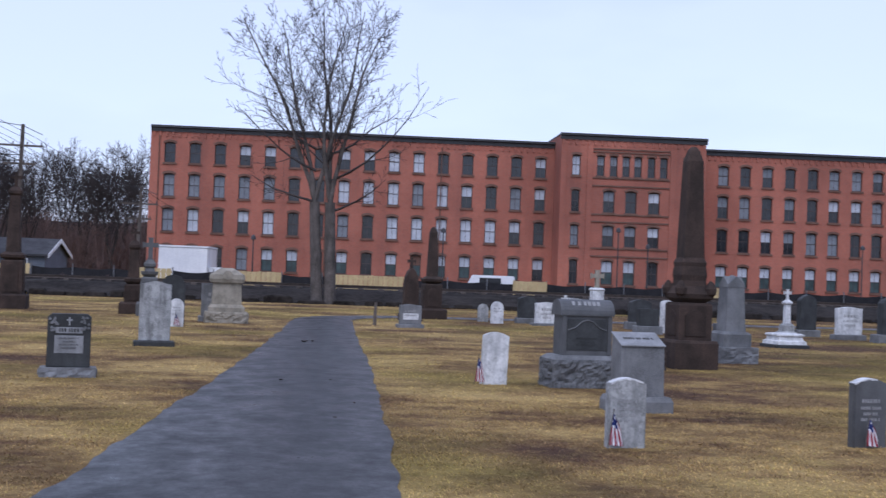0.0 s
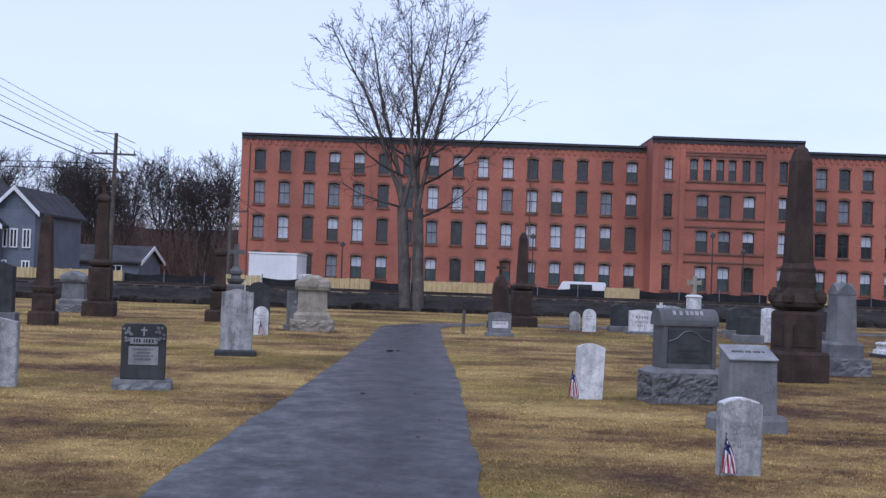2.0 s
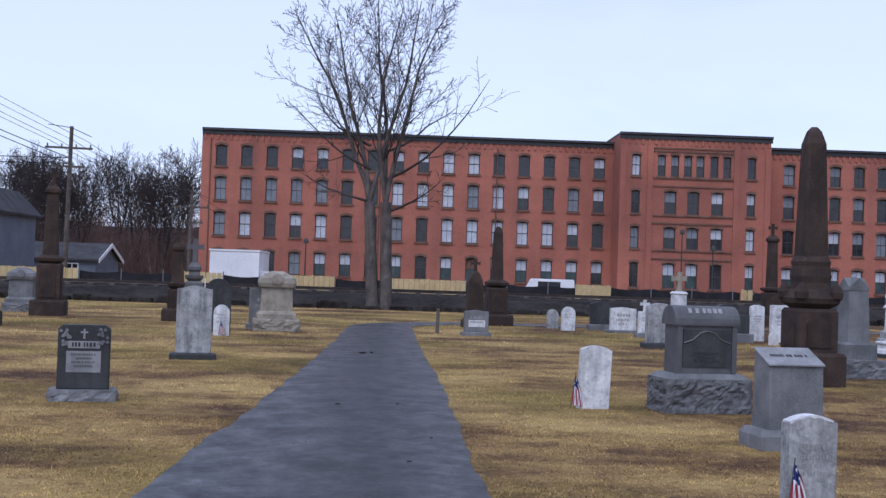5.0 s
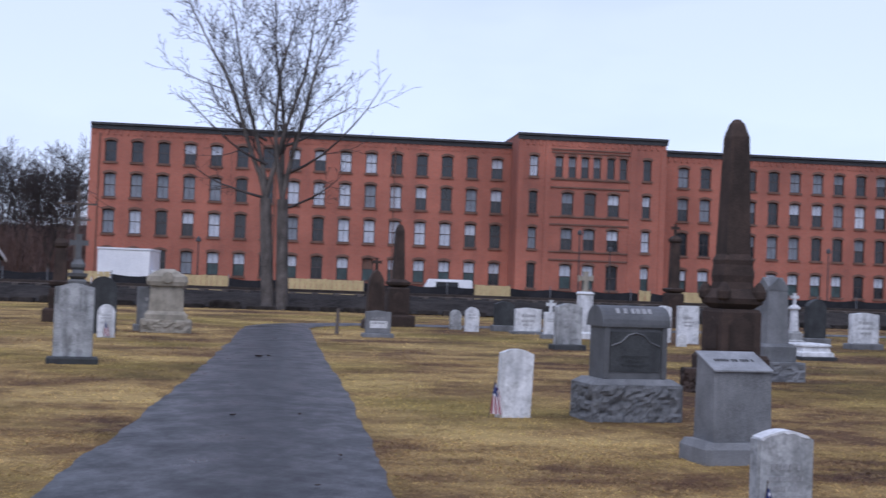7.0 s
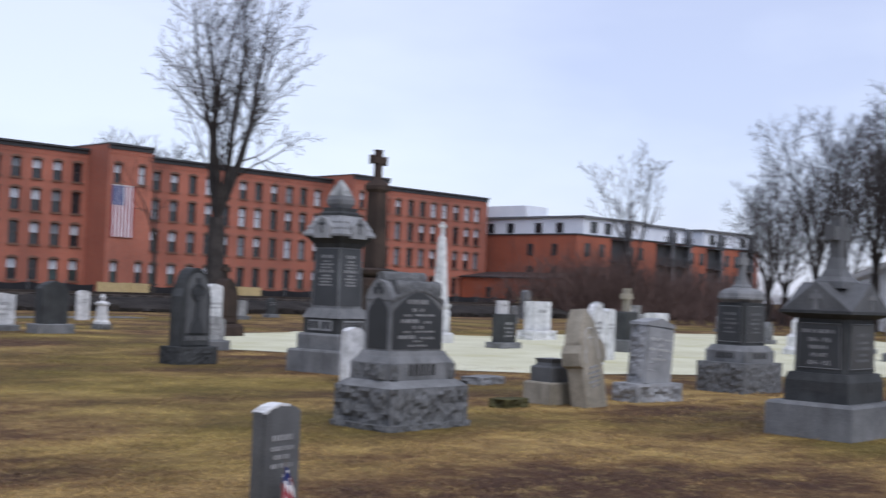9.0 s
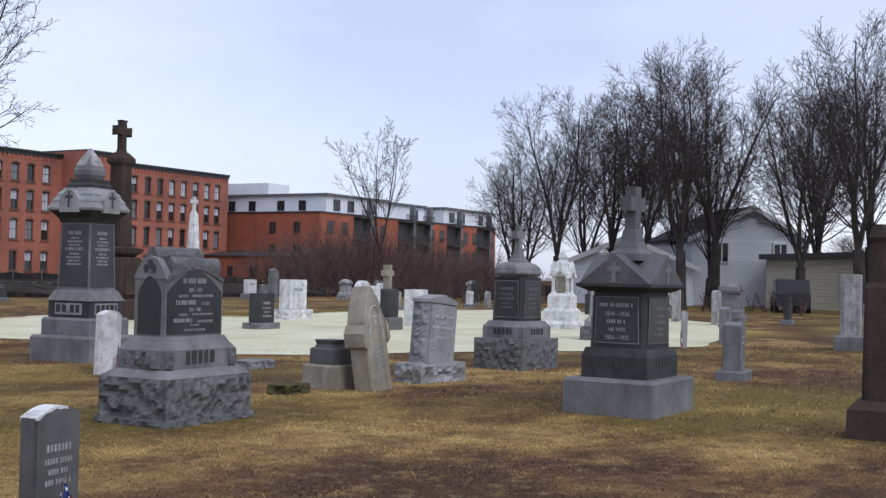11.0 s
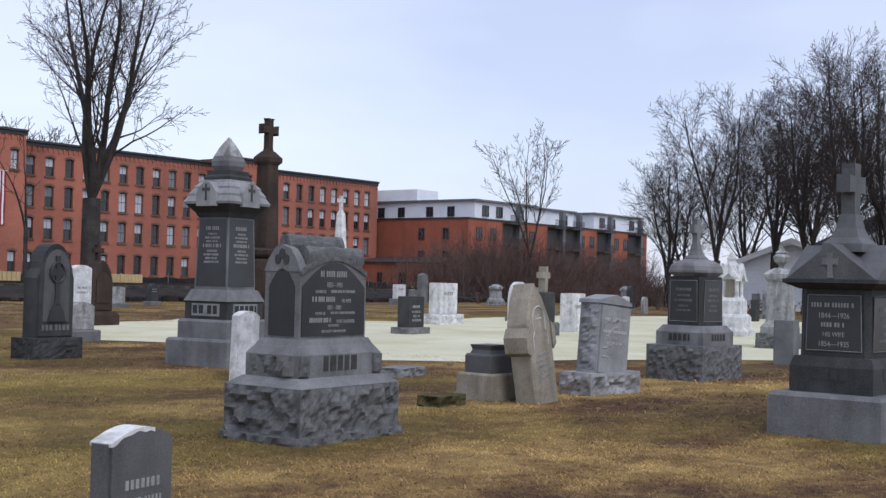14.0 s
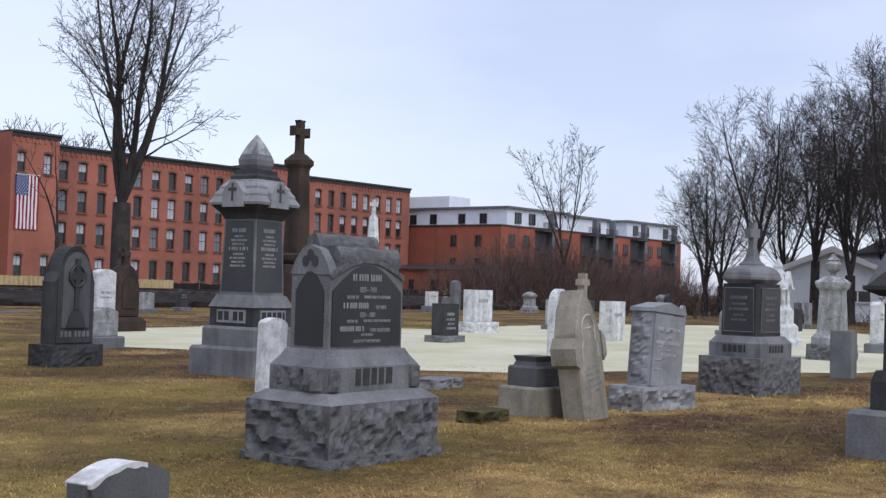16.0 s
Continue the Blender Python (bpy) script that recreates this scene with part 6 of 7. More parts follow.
def build_roll_monument():
    g = place("family_monument", 4.07, 15.7, 0.6, 9, "dark granite monument with a rolled top on a rough base", "monument", "monuments")
    g.scale = (0.88, 1.0, 1.0)
    bm = bmesh.new()
    rock(bm, 1.22, 0.62, -0.05, 0.4, 0.032, 1.7)
    part("base", bm, M_ROCK, g)
    bm = bmesh.new()
    rings(bm, [(1.2, 0.6, 0.402), (1.02, 0.46, 0.46)])
    part("wash", bm, M_GRANITE, g)
    bm = bmesh.new()
    rings(bm, [(0.84, 0.4, 0.46), (0.84, 0.4, 1.06)])
    part("die", bm, M_MIDGRANITE, g)
    bm = bmesh.new()
    prof = [(0.23 * math.cos(math.pi * i / 12), 1.06 + 0.2 * math.sin(math.pi * i / 12)) for i in range(13)]
    prism(bm, [(-0.23, 1.03), (0.23, 1.03)] + prof, -0.46, 0.46, "x")
    part("rolled_top", bm, M_MIDGRANITE, g)
    bm = bmesh.new()
    box(bm, -0.34, 0.34, -0.212, -0.19, 0.54, 0.98)
    part("panel", bm, M_DARK, g, "polished dark panel")
    for s in (-1, 1):
        bm = bmesh.new()
        box(bm, s * 0.39 - 0.035, s * 0.39 + 0.035, -0.22, -0.19, 0.47, 1.03)
        part("pilaster", bm, M_MIDGRANITE, g)
    bm = bars([(0.075, 0.62)], 0.84, 0.04, 0, seed=4)
    ob = tagged(part("lettering", bm, M_LETTER, g), kind="stuff")
    ob.matrix_basis = pose(0, -0.17, 1.2, -38, 0, 0)
    bm = bmesh.new()
    pts = [(-0.33, 0.82), (-0.2, 0.86), (-0.1, 0.94), (0, 0.965), (0.1, 0.94), (0.2, 0.86), (0.33, 0.82)]
    for p, q in zip(pts, pts[1:]):
        rod(bm, (p[0], -0.212, p[1]), (q[0], -0.212, q[1]), 0.012, n=4)
    part("arched_moulding", bm, M_MIDGRANITE, g)
    bm = bars([(0.03, 0.6), (0.03, 0.45), (0.03, 0.6)], 0.6, 0.72, -0.214, seed=6)
    tagged(part("inscription", bm, M_DARK, g), kind="stuff")


build_roll_monument()


def build_domed(x, y, label, s=1.0, m=M_TAN):
    g = place("domed_monument", x, y, 0.9 * s, 8, label, "monument", "monuments")
    bm = bmesh.new()
    rock(bm, 1.15 * s, 0.95 * s, -0.05, 0.3 * s, 0.03, 5)
    part("base", bm, m, g)
    bm = bmesh.new()
    rings(bm, [(0.98 * s, 0.8 * s, 0.3 * s), (0.98 * s, 0.8 * s, 0.42 * s), (0.84 * s, 0.66 * s, 0.5 * s)])
    part("plinth", bm, m, g)
    bm = bmesh.new()
    rings(bm, [(0.8 * s, 0.62 * s, 0.5 * s), (0.76 * s, 0.58 * s, 1.1 * s)])
    part("die", bm, m, g)
    bm = bmesh.new()
    rings(bm, [(0.9 * s, 0.72 * s, 1.1 * s), (0.96 * s, 0.78 * s, 1.2 * s), (0.92 * s, 0.74 * s, 1.32 * s), (0.6 * s, 0.5 * s, 1.42 * s), (0.3 * s, 0.26 * s, 1.5 * s)], cut=0.06 * s)
    part("cap", bm, m, g)
    bm = bmesh.new()
    out = [(0.13 * s * math.cos(6.2832 * i / 14), 1.3 * s + 0.13 * s * math.sin(6.2832 * i / 14)) for i in range(14)]
    prism(bm, out, -0.42 * s, -0.3 * s)
    part("medallion", bm, m, g)


build_domed(-2.74, 31.7, "tan stone block monument with a domed cap")
build_domed(-11.3, 38.6, "grey stone block monument with a domed cap", 0.9, M_GRANITE)
build_domed(69.9, 43.9, "grey block monument with a domed cap near the far fence", 0.85, M_OLDMARBLE)
build_domed(45.0, 18.6, "grey stone block monument with a domed cap", 1.0, M_GRANITE)
build_domed(60.0, 47.0, "weathered block monument with a domed cap", 0.8, M_OLDMARBLE)


def build_brown_gothic(x, y, h, label, m=M_SAND, cross=0.36, w=0.6, size=1.0):
    g = place("gothic_monument", x, y, 0.45, 8, label, "monument", "monuments", size=size)
    bm = bmesh.new()
    rings(bm, [(w + 0.12, 0.5, -0.05), (w + 0.12, 0.5, 0.2), (w, 0.4, 0.28)])
    part("base", bm, m, g)
    bm = bmesh.new()
    a = w / 2 - 0.04
    top = h - cross
    prism(bm, [(-a, 0.28), (a, 0.28), (a * 0.9, top * 0.68), (a * 0.8, top * 0.82), (a * 0.45, top * 0.94), (0, top), (-a * 0.45, top * 0.94), (-a * 0.8, top * 0.82), (-a * 0.9, top * 0.68)], -0.16, 0.16)
    bmesh.ops.bevel(bm, geom=list(bm.edges), offset=0.02, segments=1, affect="EDGES")
    part("body", bm, m, g)
    if cross:
        bm = bmesh.new()
        prism(bm, shift(cross_outline(cross * 0.75, cross, cross * 0.22, 1.5), 0, top - 0.03), -0.05, 0.05)
        part("cross", bm, m, g)
    bm = bmesh.new()
    prism(bm, [(-a * 0.6, 0.45), (a * 0.6, 0.45)] + arc(-a * 0.6, a * 0.6, top * 0.7, a * 0.5), -0.185, -0.15)
    part("panel", bm, m, g)


build_brown_gothic(2.55, 37.4, 2.08, "brown sandstone gothic monument with a stone cross")
build_brown_gothic(20.9, 31.2, 1.62, "brown sandstone bullet-shaped monument with a broken cross", cross=0.32, w=0.66, size=1.25)


def build_white_cross():
    g = place("cross_monument", 8.2, 35.2, 0.45, 8, "white marble pedestal carrying a weathered cross", "monument", "monuments")
    bm = bmesh.new()
    rings(bm, [(0.46, 0.46, -0.05), (0.46, 0.46, 0.15), (0.36, 0.36, 0.2), (0.34, 0.34, 1.2), (0.4, 0.4, 1.24), (0.3, 0.3, 1.3)])
    part("pedestal", bm, M_MARBLE, g)
    bm = bmesh.new()
    prism(bm, shift(cross_outline(0.42, 0.55, 0.12, 1.6), 0, 1.3), -0.06, 0.06)
    part("cross", bm, M_TAN, g)


build_white_cross()


def build_white_plinth():
    g = place("plinth", 11.72, 28.2, 0.8, 10, "low white marble plinth with a spreading cap on dark footing", "plinth", "monuments")
    bm = bmesh.new()
    rings(bm, [(0.92, 0.86, -0.05), (0.92, 0.86, 0.07), (0.86, 0.8, 0.09)])
    part("footing", bm, M_DARK, g)
    bm = bmesh.new()
    rings(bm, [(0.82, 0.76, 0.09), (0.8, 0.74, 0.17), (0.7, 0.64, 0.2), (0.66, 0.6, 0.28), (0.74, 0.68, 0.31), (0.74, 0.68, 0.34), (0.62, 0.56, 0.37)])
    part("slab", bm, M_MARBLE, g)


build_white_plinth()


def build_slender_cross():
    g = place("cross_monument", 14.27, 35.26, 0.5, 8, "slender white marble pedestal topped by a small cross", "monument", "monuments")
    bm = bmesh.new()
    rings(bm, [(0.5, 0.5, -0.05), (0.5, 0.5, 0.12), (0.36, 0.36, 0.16), (0.34, 0.34, 0.34), (0.22, 0.22, 0.4)])
    part("base", bm, M_OLDMARBLE, g)
    bm = bmesh.new()
    rings(bm, [(0.18, 0.18, 0.4), (0.15, 0.15, 0.98), (0.24, 0.24, 1.02), (0.24, 0.24, 1.06), (0.1, 0.1, 1.14)])
    part("shaft", bm, M_MARBLE, g)
    bm = bmesh.new()
    prism(bm, shift(cross_outline(0.24, 0.34, 0.07, 1.5), 0, 1.13), -0.035, 0.035)
    part("cross", bm, M_MARBLE, g)


build_slender_cross()


def build_celtic_slab():
    g = place("cross_headstone", 13.34, 21.88, 0.5, 5, "dark arched granite headstone with a carved cross", "gravestone", size=1.2)
    g.scale = (0.98, 1.02, 1.2)
    bm = bmesh.new()
    rock(bm, 0.92, 0.5, -0.05, 0.26, 0.02, 8)
    part("base", bm, M_DARK, g)
    a = 0.34
    out = [(-a, 0.26), (a, 0.26), (a, 1.0), (a * 0.86, 1.08)] + [(a * 0.78 * math.cos(math.pi * i / 12), 1.12 + 0.31 * math.sin(math.pi * i / 12)) for i in range(13)] + [(-a * 0.86, 1.08), (-a, 1.0)]
    bm = bmesh.new()
    prism(bm, out, -0.17, 0.17)
    bmesh.ops.bevel(bm, geom=[e for e in bm.edges if abs(e.verts[0].co.y - e.verts[1].co.y) < 1e-6], offset=0.02, segments=2, affect="EDGES")
    part("tablet", bm, M_DARK, g)
    bm = bmesh.new()
    prism(bm, [(-a * 0.72, 0.46), (a * 0.72, 0.46)] + [(a * 0.7 * math.cos(math.pi * i / 12), 1.1 + 0.26 * math.sin(math.pi * i / 12)) for i in range(13)], -0.178, -0.15)
    part("panel", bm, M_MIDGRANITE, g, "paler recessed panel")
    bm = bmesh.new()
    prism(bm, shift(cross_outline(0.3, 0.62, 0.08, 1.2), 0, 0.66), -0.2, -0.16)
    prism(bm, [(-0.17, 0.46), (0.17, 0.46), (0.12, 0.6), (0.05, 0.68), (-0.05, 0.68), (-0.12, 0.6)], -0.2, -0.16)
    for k in range(20):
        p, q = radians(18 * k), radians(18 * (k + 1))
        rod(bm, (0.125 * math.cos(p), -0.186, 1.07 + 0.125 * math.sin(p)), (0.125 * math.cos(q), -0.186, 1.07 + 0.125 * math.sin(q)), 0.02, n=6)
    part("carved_cross", bm, M_POLISH, g)
    bm = bars([(0.075, 0.85)], 0.6, 0.42, -0.172, seed=3)
    tagged(part("lettering", bm, M_GRANITE, g), kind="stuff")


build_celtic_slab()


def four(fn):
    for a in range(4):
        fn(pose(0, 0, 0, 0, 0, 90 * a), a)


def build_tall_monument():
    """Four-sided granite monument with arched pediments and a pointed finial."""
    g = thing("family_monument", 14.64, 19.75, 0, 7, "tall four-sided grey granite monument with a pointed finial", "monument", "monuments")
    g.scale = (0.97, 0.97, 1.19)
    for w, z0, z1 in ((1.2, -0.05, 0.33), (0.96, 0.33, 0.56)):
        bm = bmesh.new()
        rings(bm, [(w, w, z0), (w, w, z1 - 0.03), (w - 0.05, w - 0.05, z1)])
        part("step", bm, M_GRANITE, g)
    bm = bmesh.new()
    rings(bm, [(0.82, 0.82, 0.56), (0.82, 0.82, 0.78)])
    part("name_course", bm, M_DARK, g)
    bm = bmesh.new()
    rings(bm, [(0.86, 0.86, 0.78), (0.8, 0.8, 0.83), (0.7, 0.7, 0.92)])
    part("moulding", bm, M_GRANITE, g)
    bm = bmesh.new()
    rings(bm, [(0.64, 0.64, 0.92), (0.58, 0.58, 1.8)])
    part("die", bm, M_GRANITE, g)

    def face(m, a):
        bm = bmesh.new()
        prism(bm, [(-0.29, 0.95), (0.29, 0.95), (0.26, 1.77), (-0.26, 1.77)], -0.328, -0.28)
        ob = part("panel", bm, M_POLISH, g, "polished dark inscription panel")
        ob.matrix_basis = m @ pose(0, -0.029, 0, -1.95, 0, 0)
        bm = bars([(0.05, 0.55), (0.028, 0.35), (0.028, 0.6), (0.028, 0.5), (0.045, 0.75), (0.028, 0.4), (0.028, 0.66), (0.028, 0.5), (0.028, 0.6)], 0.48, 1.68, -0.330, gap=0.6, seed=a)
        ob = tagged(part("inscription", bm, M_LETTER, g), kind="stuff")
        ob.matrix_basis = m @ pose(0, -0.029, 0, -1.95, 0, 0)
        bm = bars([(0.11, 0.66)], 0.74, 0.73, -0.42, seed=a + 20)
        ob = tagged(part("lettering", bm, M_DARK, g), kind="stuff")
        ob.matrix_basis = m
        bm = bmesh.new()
        prism(bm, [(-0.19, 1.93), (0.19, 1.93)] + arc(-0.19, 0.19, 2.1, 0.13), -0.475, -0.2)
        ob = part("pediment", bm, M_PALEGRANITE, g)
        ob.matrix_basis = m
        bm = bmesh.new()
        box(bm, -0.27, 0.27, -0.418, -0.4, 0.6, 0.75)
        part("name_plaque", bm, M_PALEGRANITE, g).matrix_basis = m
        bm = bmesh.new()
        prism(bm, cross_outline(0.15, 0.2, 0.035, 1.3), -0.482, -0.47)
        ob = part("carved_mark", bm, M_POLISH, g)
        ob.matrix_basis = m @ Matrix.Translation((0, 0, 2.0))

    four(face)
    bm = bmesh.new()
    rings(bm, [(0.6, 0.6, 1.8), (0.66, 0.66, 1.86), (0.88, 0.88, 1.96)])
    part("cornice", bm, M_DARK, g)
    bm = bmesh.new()
    rings(bm, [(0.9, 0.9, 1.96), (0.92, 0.92, 1.99), (0.82, 0.82, 2.06), (0.82, 0.82, 2.085), (0.71, 0.71, 2.15), (0.71, 0.71, 2.175), (0.58, 0.58, 2.23), (0.56, 0.56, 2.26)])
    part("cap", bm, M_PALEGRANITE, g, "pale stepped weathered cap")
    bm = bmesh.new()
    rings(bm, [(0.5, 0.5, 2.26), (0.5, 0.5, 2.3), (0.44, 0.44, 2.33), (0.44, 0.44, 2.38)])
    part("neck", bm, M_DARK, g)
    bm = bmesh.new()
    rings(bm, [(0.28, 0.28, 2.38), (0.35, 0.35, 2.44), (0.36, 0.36, 2.5), (0.31, 0.31, 2.56)])
    part("finial_base", bm, M_GRANITE, g)
    bm = bmesh.new()
    rings(bm, [(0.31, 0.31, 2.562), (0.2, 0.2, 2.67), (0.02, 0.02, 2.8)])
    part("finial", bm, M_OLDMARBLE, g, "pale pointed finial")


build_tall_monument()


def build_log_monument():
    """Grey granite monument with dark arched panels and a log-shaped top."""
    cx, cy, rz = 9.35, 12.88, 3.0
    c, s = math.cos(radians(rz)), math.sin(radians(rz))
    hx, hy = 0.62, 0.41
    g = thing("family_monument", cx + c * hx - s * hy, cy + s * hx + c * hy, 0, rz, "grey granite monument with dark arched panels and carved log top", "monument", "monuments")
    g.scale = (0.85, 0.91, 1.2)
    bm = bmesh.new()
    rock(bm, 1.52, 0.96, -0.08, 0.05, 0.05, 11, False)
    part("footing", bm, M_ROCK, g)
    bm = bmesh.new()
    rock(bm, 1.46, 0.9, 0.0, 0.36, 0.045, 2.4)
    part("base", bm, M_ROCK, g)
    bm = bmesh.new()
    rings(bm, [(1.46, 0.9, 0.362), (1.26, 0.66, 0.42)])
    part("wash", bm, M_GRANITE, g)
    bm = bmesh.new()
    rings(bm, [(1.22, 0.62, 0.42), (1.22, 0.62, 0.57), (1.1, 0.5, 0.63), (1.04, 0.45, 0.67)])
    part("plinth", bm, M_GRANITE, g)
    for x0, x1 in ((-0.6, -0.47), (0.48, 0.6)):
        bm = bmesh.new()
        rock(bm, x1 - x0, 0.05, 0.435, 0.562, 0.03, x0, False, (x0 + x1) / 2, -0.31)
        part("rough_panel", bm, M_ROCK, g)
    bm = bmesh.new()
    rock(bm, 0.05, 0.5, 0.435, 0.562, 0.05, 9, False, -0.6, 0)
    part("rough_panel", bm, M_ROCK, g)
    bm = bmesh.new()
    out = [(-0.49, 0.67), (0.49, 0.67), (0.49, 1.13)] + arc(-0.49, 0.49, 1.13, 0.1)[1:-1] + [(-0.49, 1.13)]
    prism(bm, out, -0.205, 0.205)
    part("die", bm, M_GRANITE, g)
    bm = bmesh.new()
    prism(bm, [(-0.46, 0.69), (0.46, 0.69), (0.46, 1.02)] + arc(-0.46, 0.46, 1.02, 0.17)[1:-1] + [(-0.46, 1.02)], -0.213, -0.19)
    part("front_panel", bm, M_POLISH, g, "polished dark arched inscription panel")
    bm = bmesh.new()
    prism(bm, [(-0.15, 0.69), (0.15, 0.69), (0.15, 1.02)] + arc(-0.15, 0.15, 1.02, 0.12)[1:-1] + [(-0.15, 1.02)], -0.5, -0.48, "x")
    part("side_panel", bm, M_POLISH, g, "polished dark arched side panel")
    bm = bmesh.new()
    prism(bm, [(-0.215, 1.12), (0.215, 1.12), (0.17, 1.2), (0.1, 1.27), (0, 1.3), (-0.1, 1.27), (-0.17, 1.2)], -0.5, -0.4, "x")
    part("side_gable", bm, M_GRANITE, g)
    bm = bmesh.new()
    for yy, zz in ((-0.05, 1.2), (0.05, 1.2), (0, 1.24)):
        lathe_pts = [(yy + 0.035 * math.cos(6.2832 * i / 8), zz + 0.035 * math.sin(6.2832 * i / 8)) for i in range(8)]
        prism(bm, lathe_pts, -0.508, -0.49, "x")
    part("trefoil", bm, M_POLISH, g)
    for y0, z0, r, x0, x1 in ((-0.12, 1.22, 0.075, -0.36, 0.47), (0.03, 1.3, 0.07, -0.44, 0.36), (0.12, 1.22, 0.08, -0.4, 0.44)):
        bm = bmesh.new()
        n, m = 40, 24
        prev = None
        for i in range(n + 1):
            x = x0 + (x1 - x0) * i / n
            ring = []
            for k in range(m):
                t = 6.2832 * k / m
                rr = r * (1 + 0.12 * noise.noise(Vector((x * 9, math.cos(t) * 2.5, math.sin(t) * 2.5 + y0 * 9))) + 0.07 * noise.noise(Vector((x * 5, math.cos(t) * 9, math.sin(t) * 9 + y0 * 9))))
                ring.append(bm.verts.new((x, y0 + rr * math.cos(t), z0 + rr * math.sin(t))))
            if prev:
                for k in range(m):
                    bm.faces.new((prev[k], prev[(k + 1) % m], ring[(k + 1) % m], ring[k]))
            else:
                bm.faces.new(ring)
            prev = ring
        bm.faces.new(prev[::-1])
        part("carved_log", bm, M_ROCK, g)
    bm = bmesh.new()
    box(bm, -0.2, 0.3, -0.19, 0.0, 1.16, 1.22, 0.01)
    part("shelf", bm, M_GRANITE, g)
    y = -0.215
    tagged(part("lettering", bars([(0.045, 0.52)], 0.8, 1.13, y, seed=2), M_LETTER, g), kind="stuff")
    words("date_line", "1831—1901", 0.048, 0, y, 1.019, M_LETTER, g)
    words("text_line", "NATIVE OF", 0.031, -0.2, y, 0.977, M_LETTER, g)
    tagged(part("lettering", bars([(0.02, 0.42)], 0.86, 0, 0, seed=5), M_LETTER, g), kind="stuff").matrix_basis = pose(0.13, y, 1.0)
    tagged(part("lettering", bars([(0.038, 0.42)], 0.86, 0, 0, seed=7), M_LETTER, g), kind="stuff").matrix_basis = pose(-0.14, y, 0.955)
    words("text_line", "HIS WIFE", 0.036, 0.18, y, 0.915, M_LETTER, g)
    words("date_line", "1831—1881", 0.043, 0, y, 0.867, M_LETTER, g)
    words("text_line", "NATIVE OF", 0.029, -0.2, y, 0.831, M_LETTER, g)
    tagged(part("lettering", bars([(0.018, 0.42)], 0.86, 0, 0, seed=9), M_LETTER, g), kind="stuff").matrix_basis = pose(0.13, y, 0.853)
    tagged(part("lettering", bars([(0.034, 0.36)], 0.86, 0, 0, seed=11), M_LETTER, g), kind="stuff").matrix_basis = pose(-0.2, y, 0.812)
    words("text_line", "THEIR DAUGHTER", 0.034, 0.17, y, 0.775, M_LETTER, g)
    words("text_line", "REST IN PEACE", 0.024, 0, y, 0.75, M_LETTER, g)
    words("text_line", "ERECTED BY THEIR CHILDREN", 0.026, 0, y, 0.711, M_LETTER, g)
    bm = bars([(0.11, 0.85)], 0.6, 0.56, -0.312, seed=13)
    tagged(part("lettering", bm, M_LETTER_DARK, g), kind="stuff")
    bm = bmesh.new()
    for k in range(26):
        xx = -0.47 + 0.94 * k / 25
        zz = 1.1 + 0.1 * math.sin(math.pi * k / 25)
        rings(bm, [(0.03, 0.02, zz), (0.035, 0.02, zz + 0.015), (0.012, 0.02, zz + 0.035)], xx, -0.212)
    tagged(part("leaf_carving", bm, M_ROCK, g), kind="stuff")


build_log_monument()


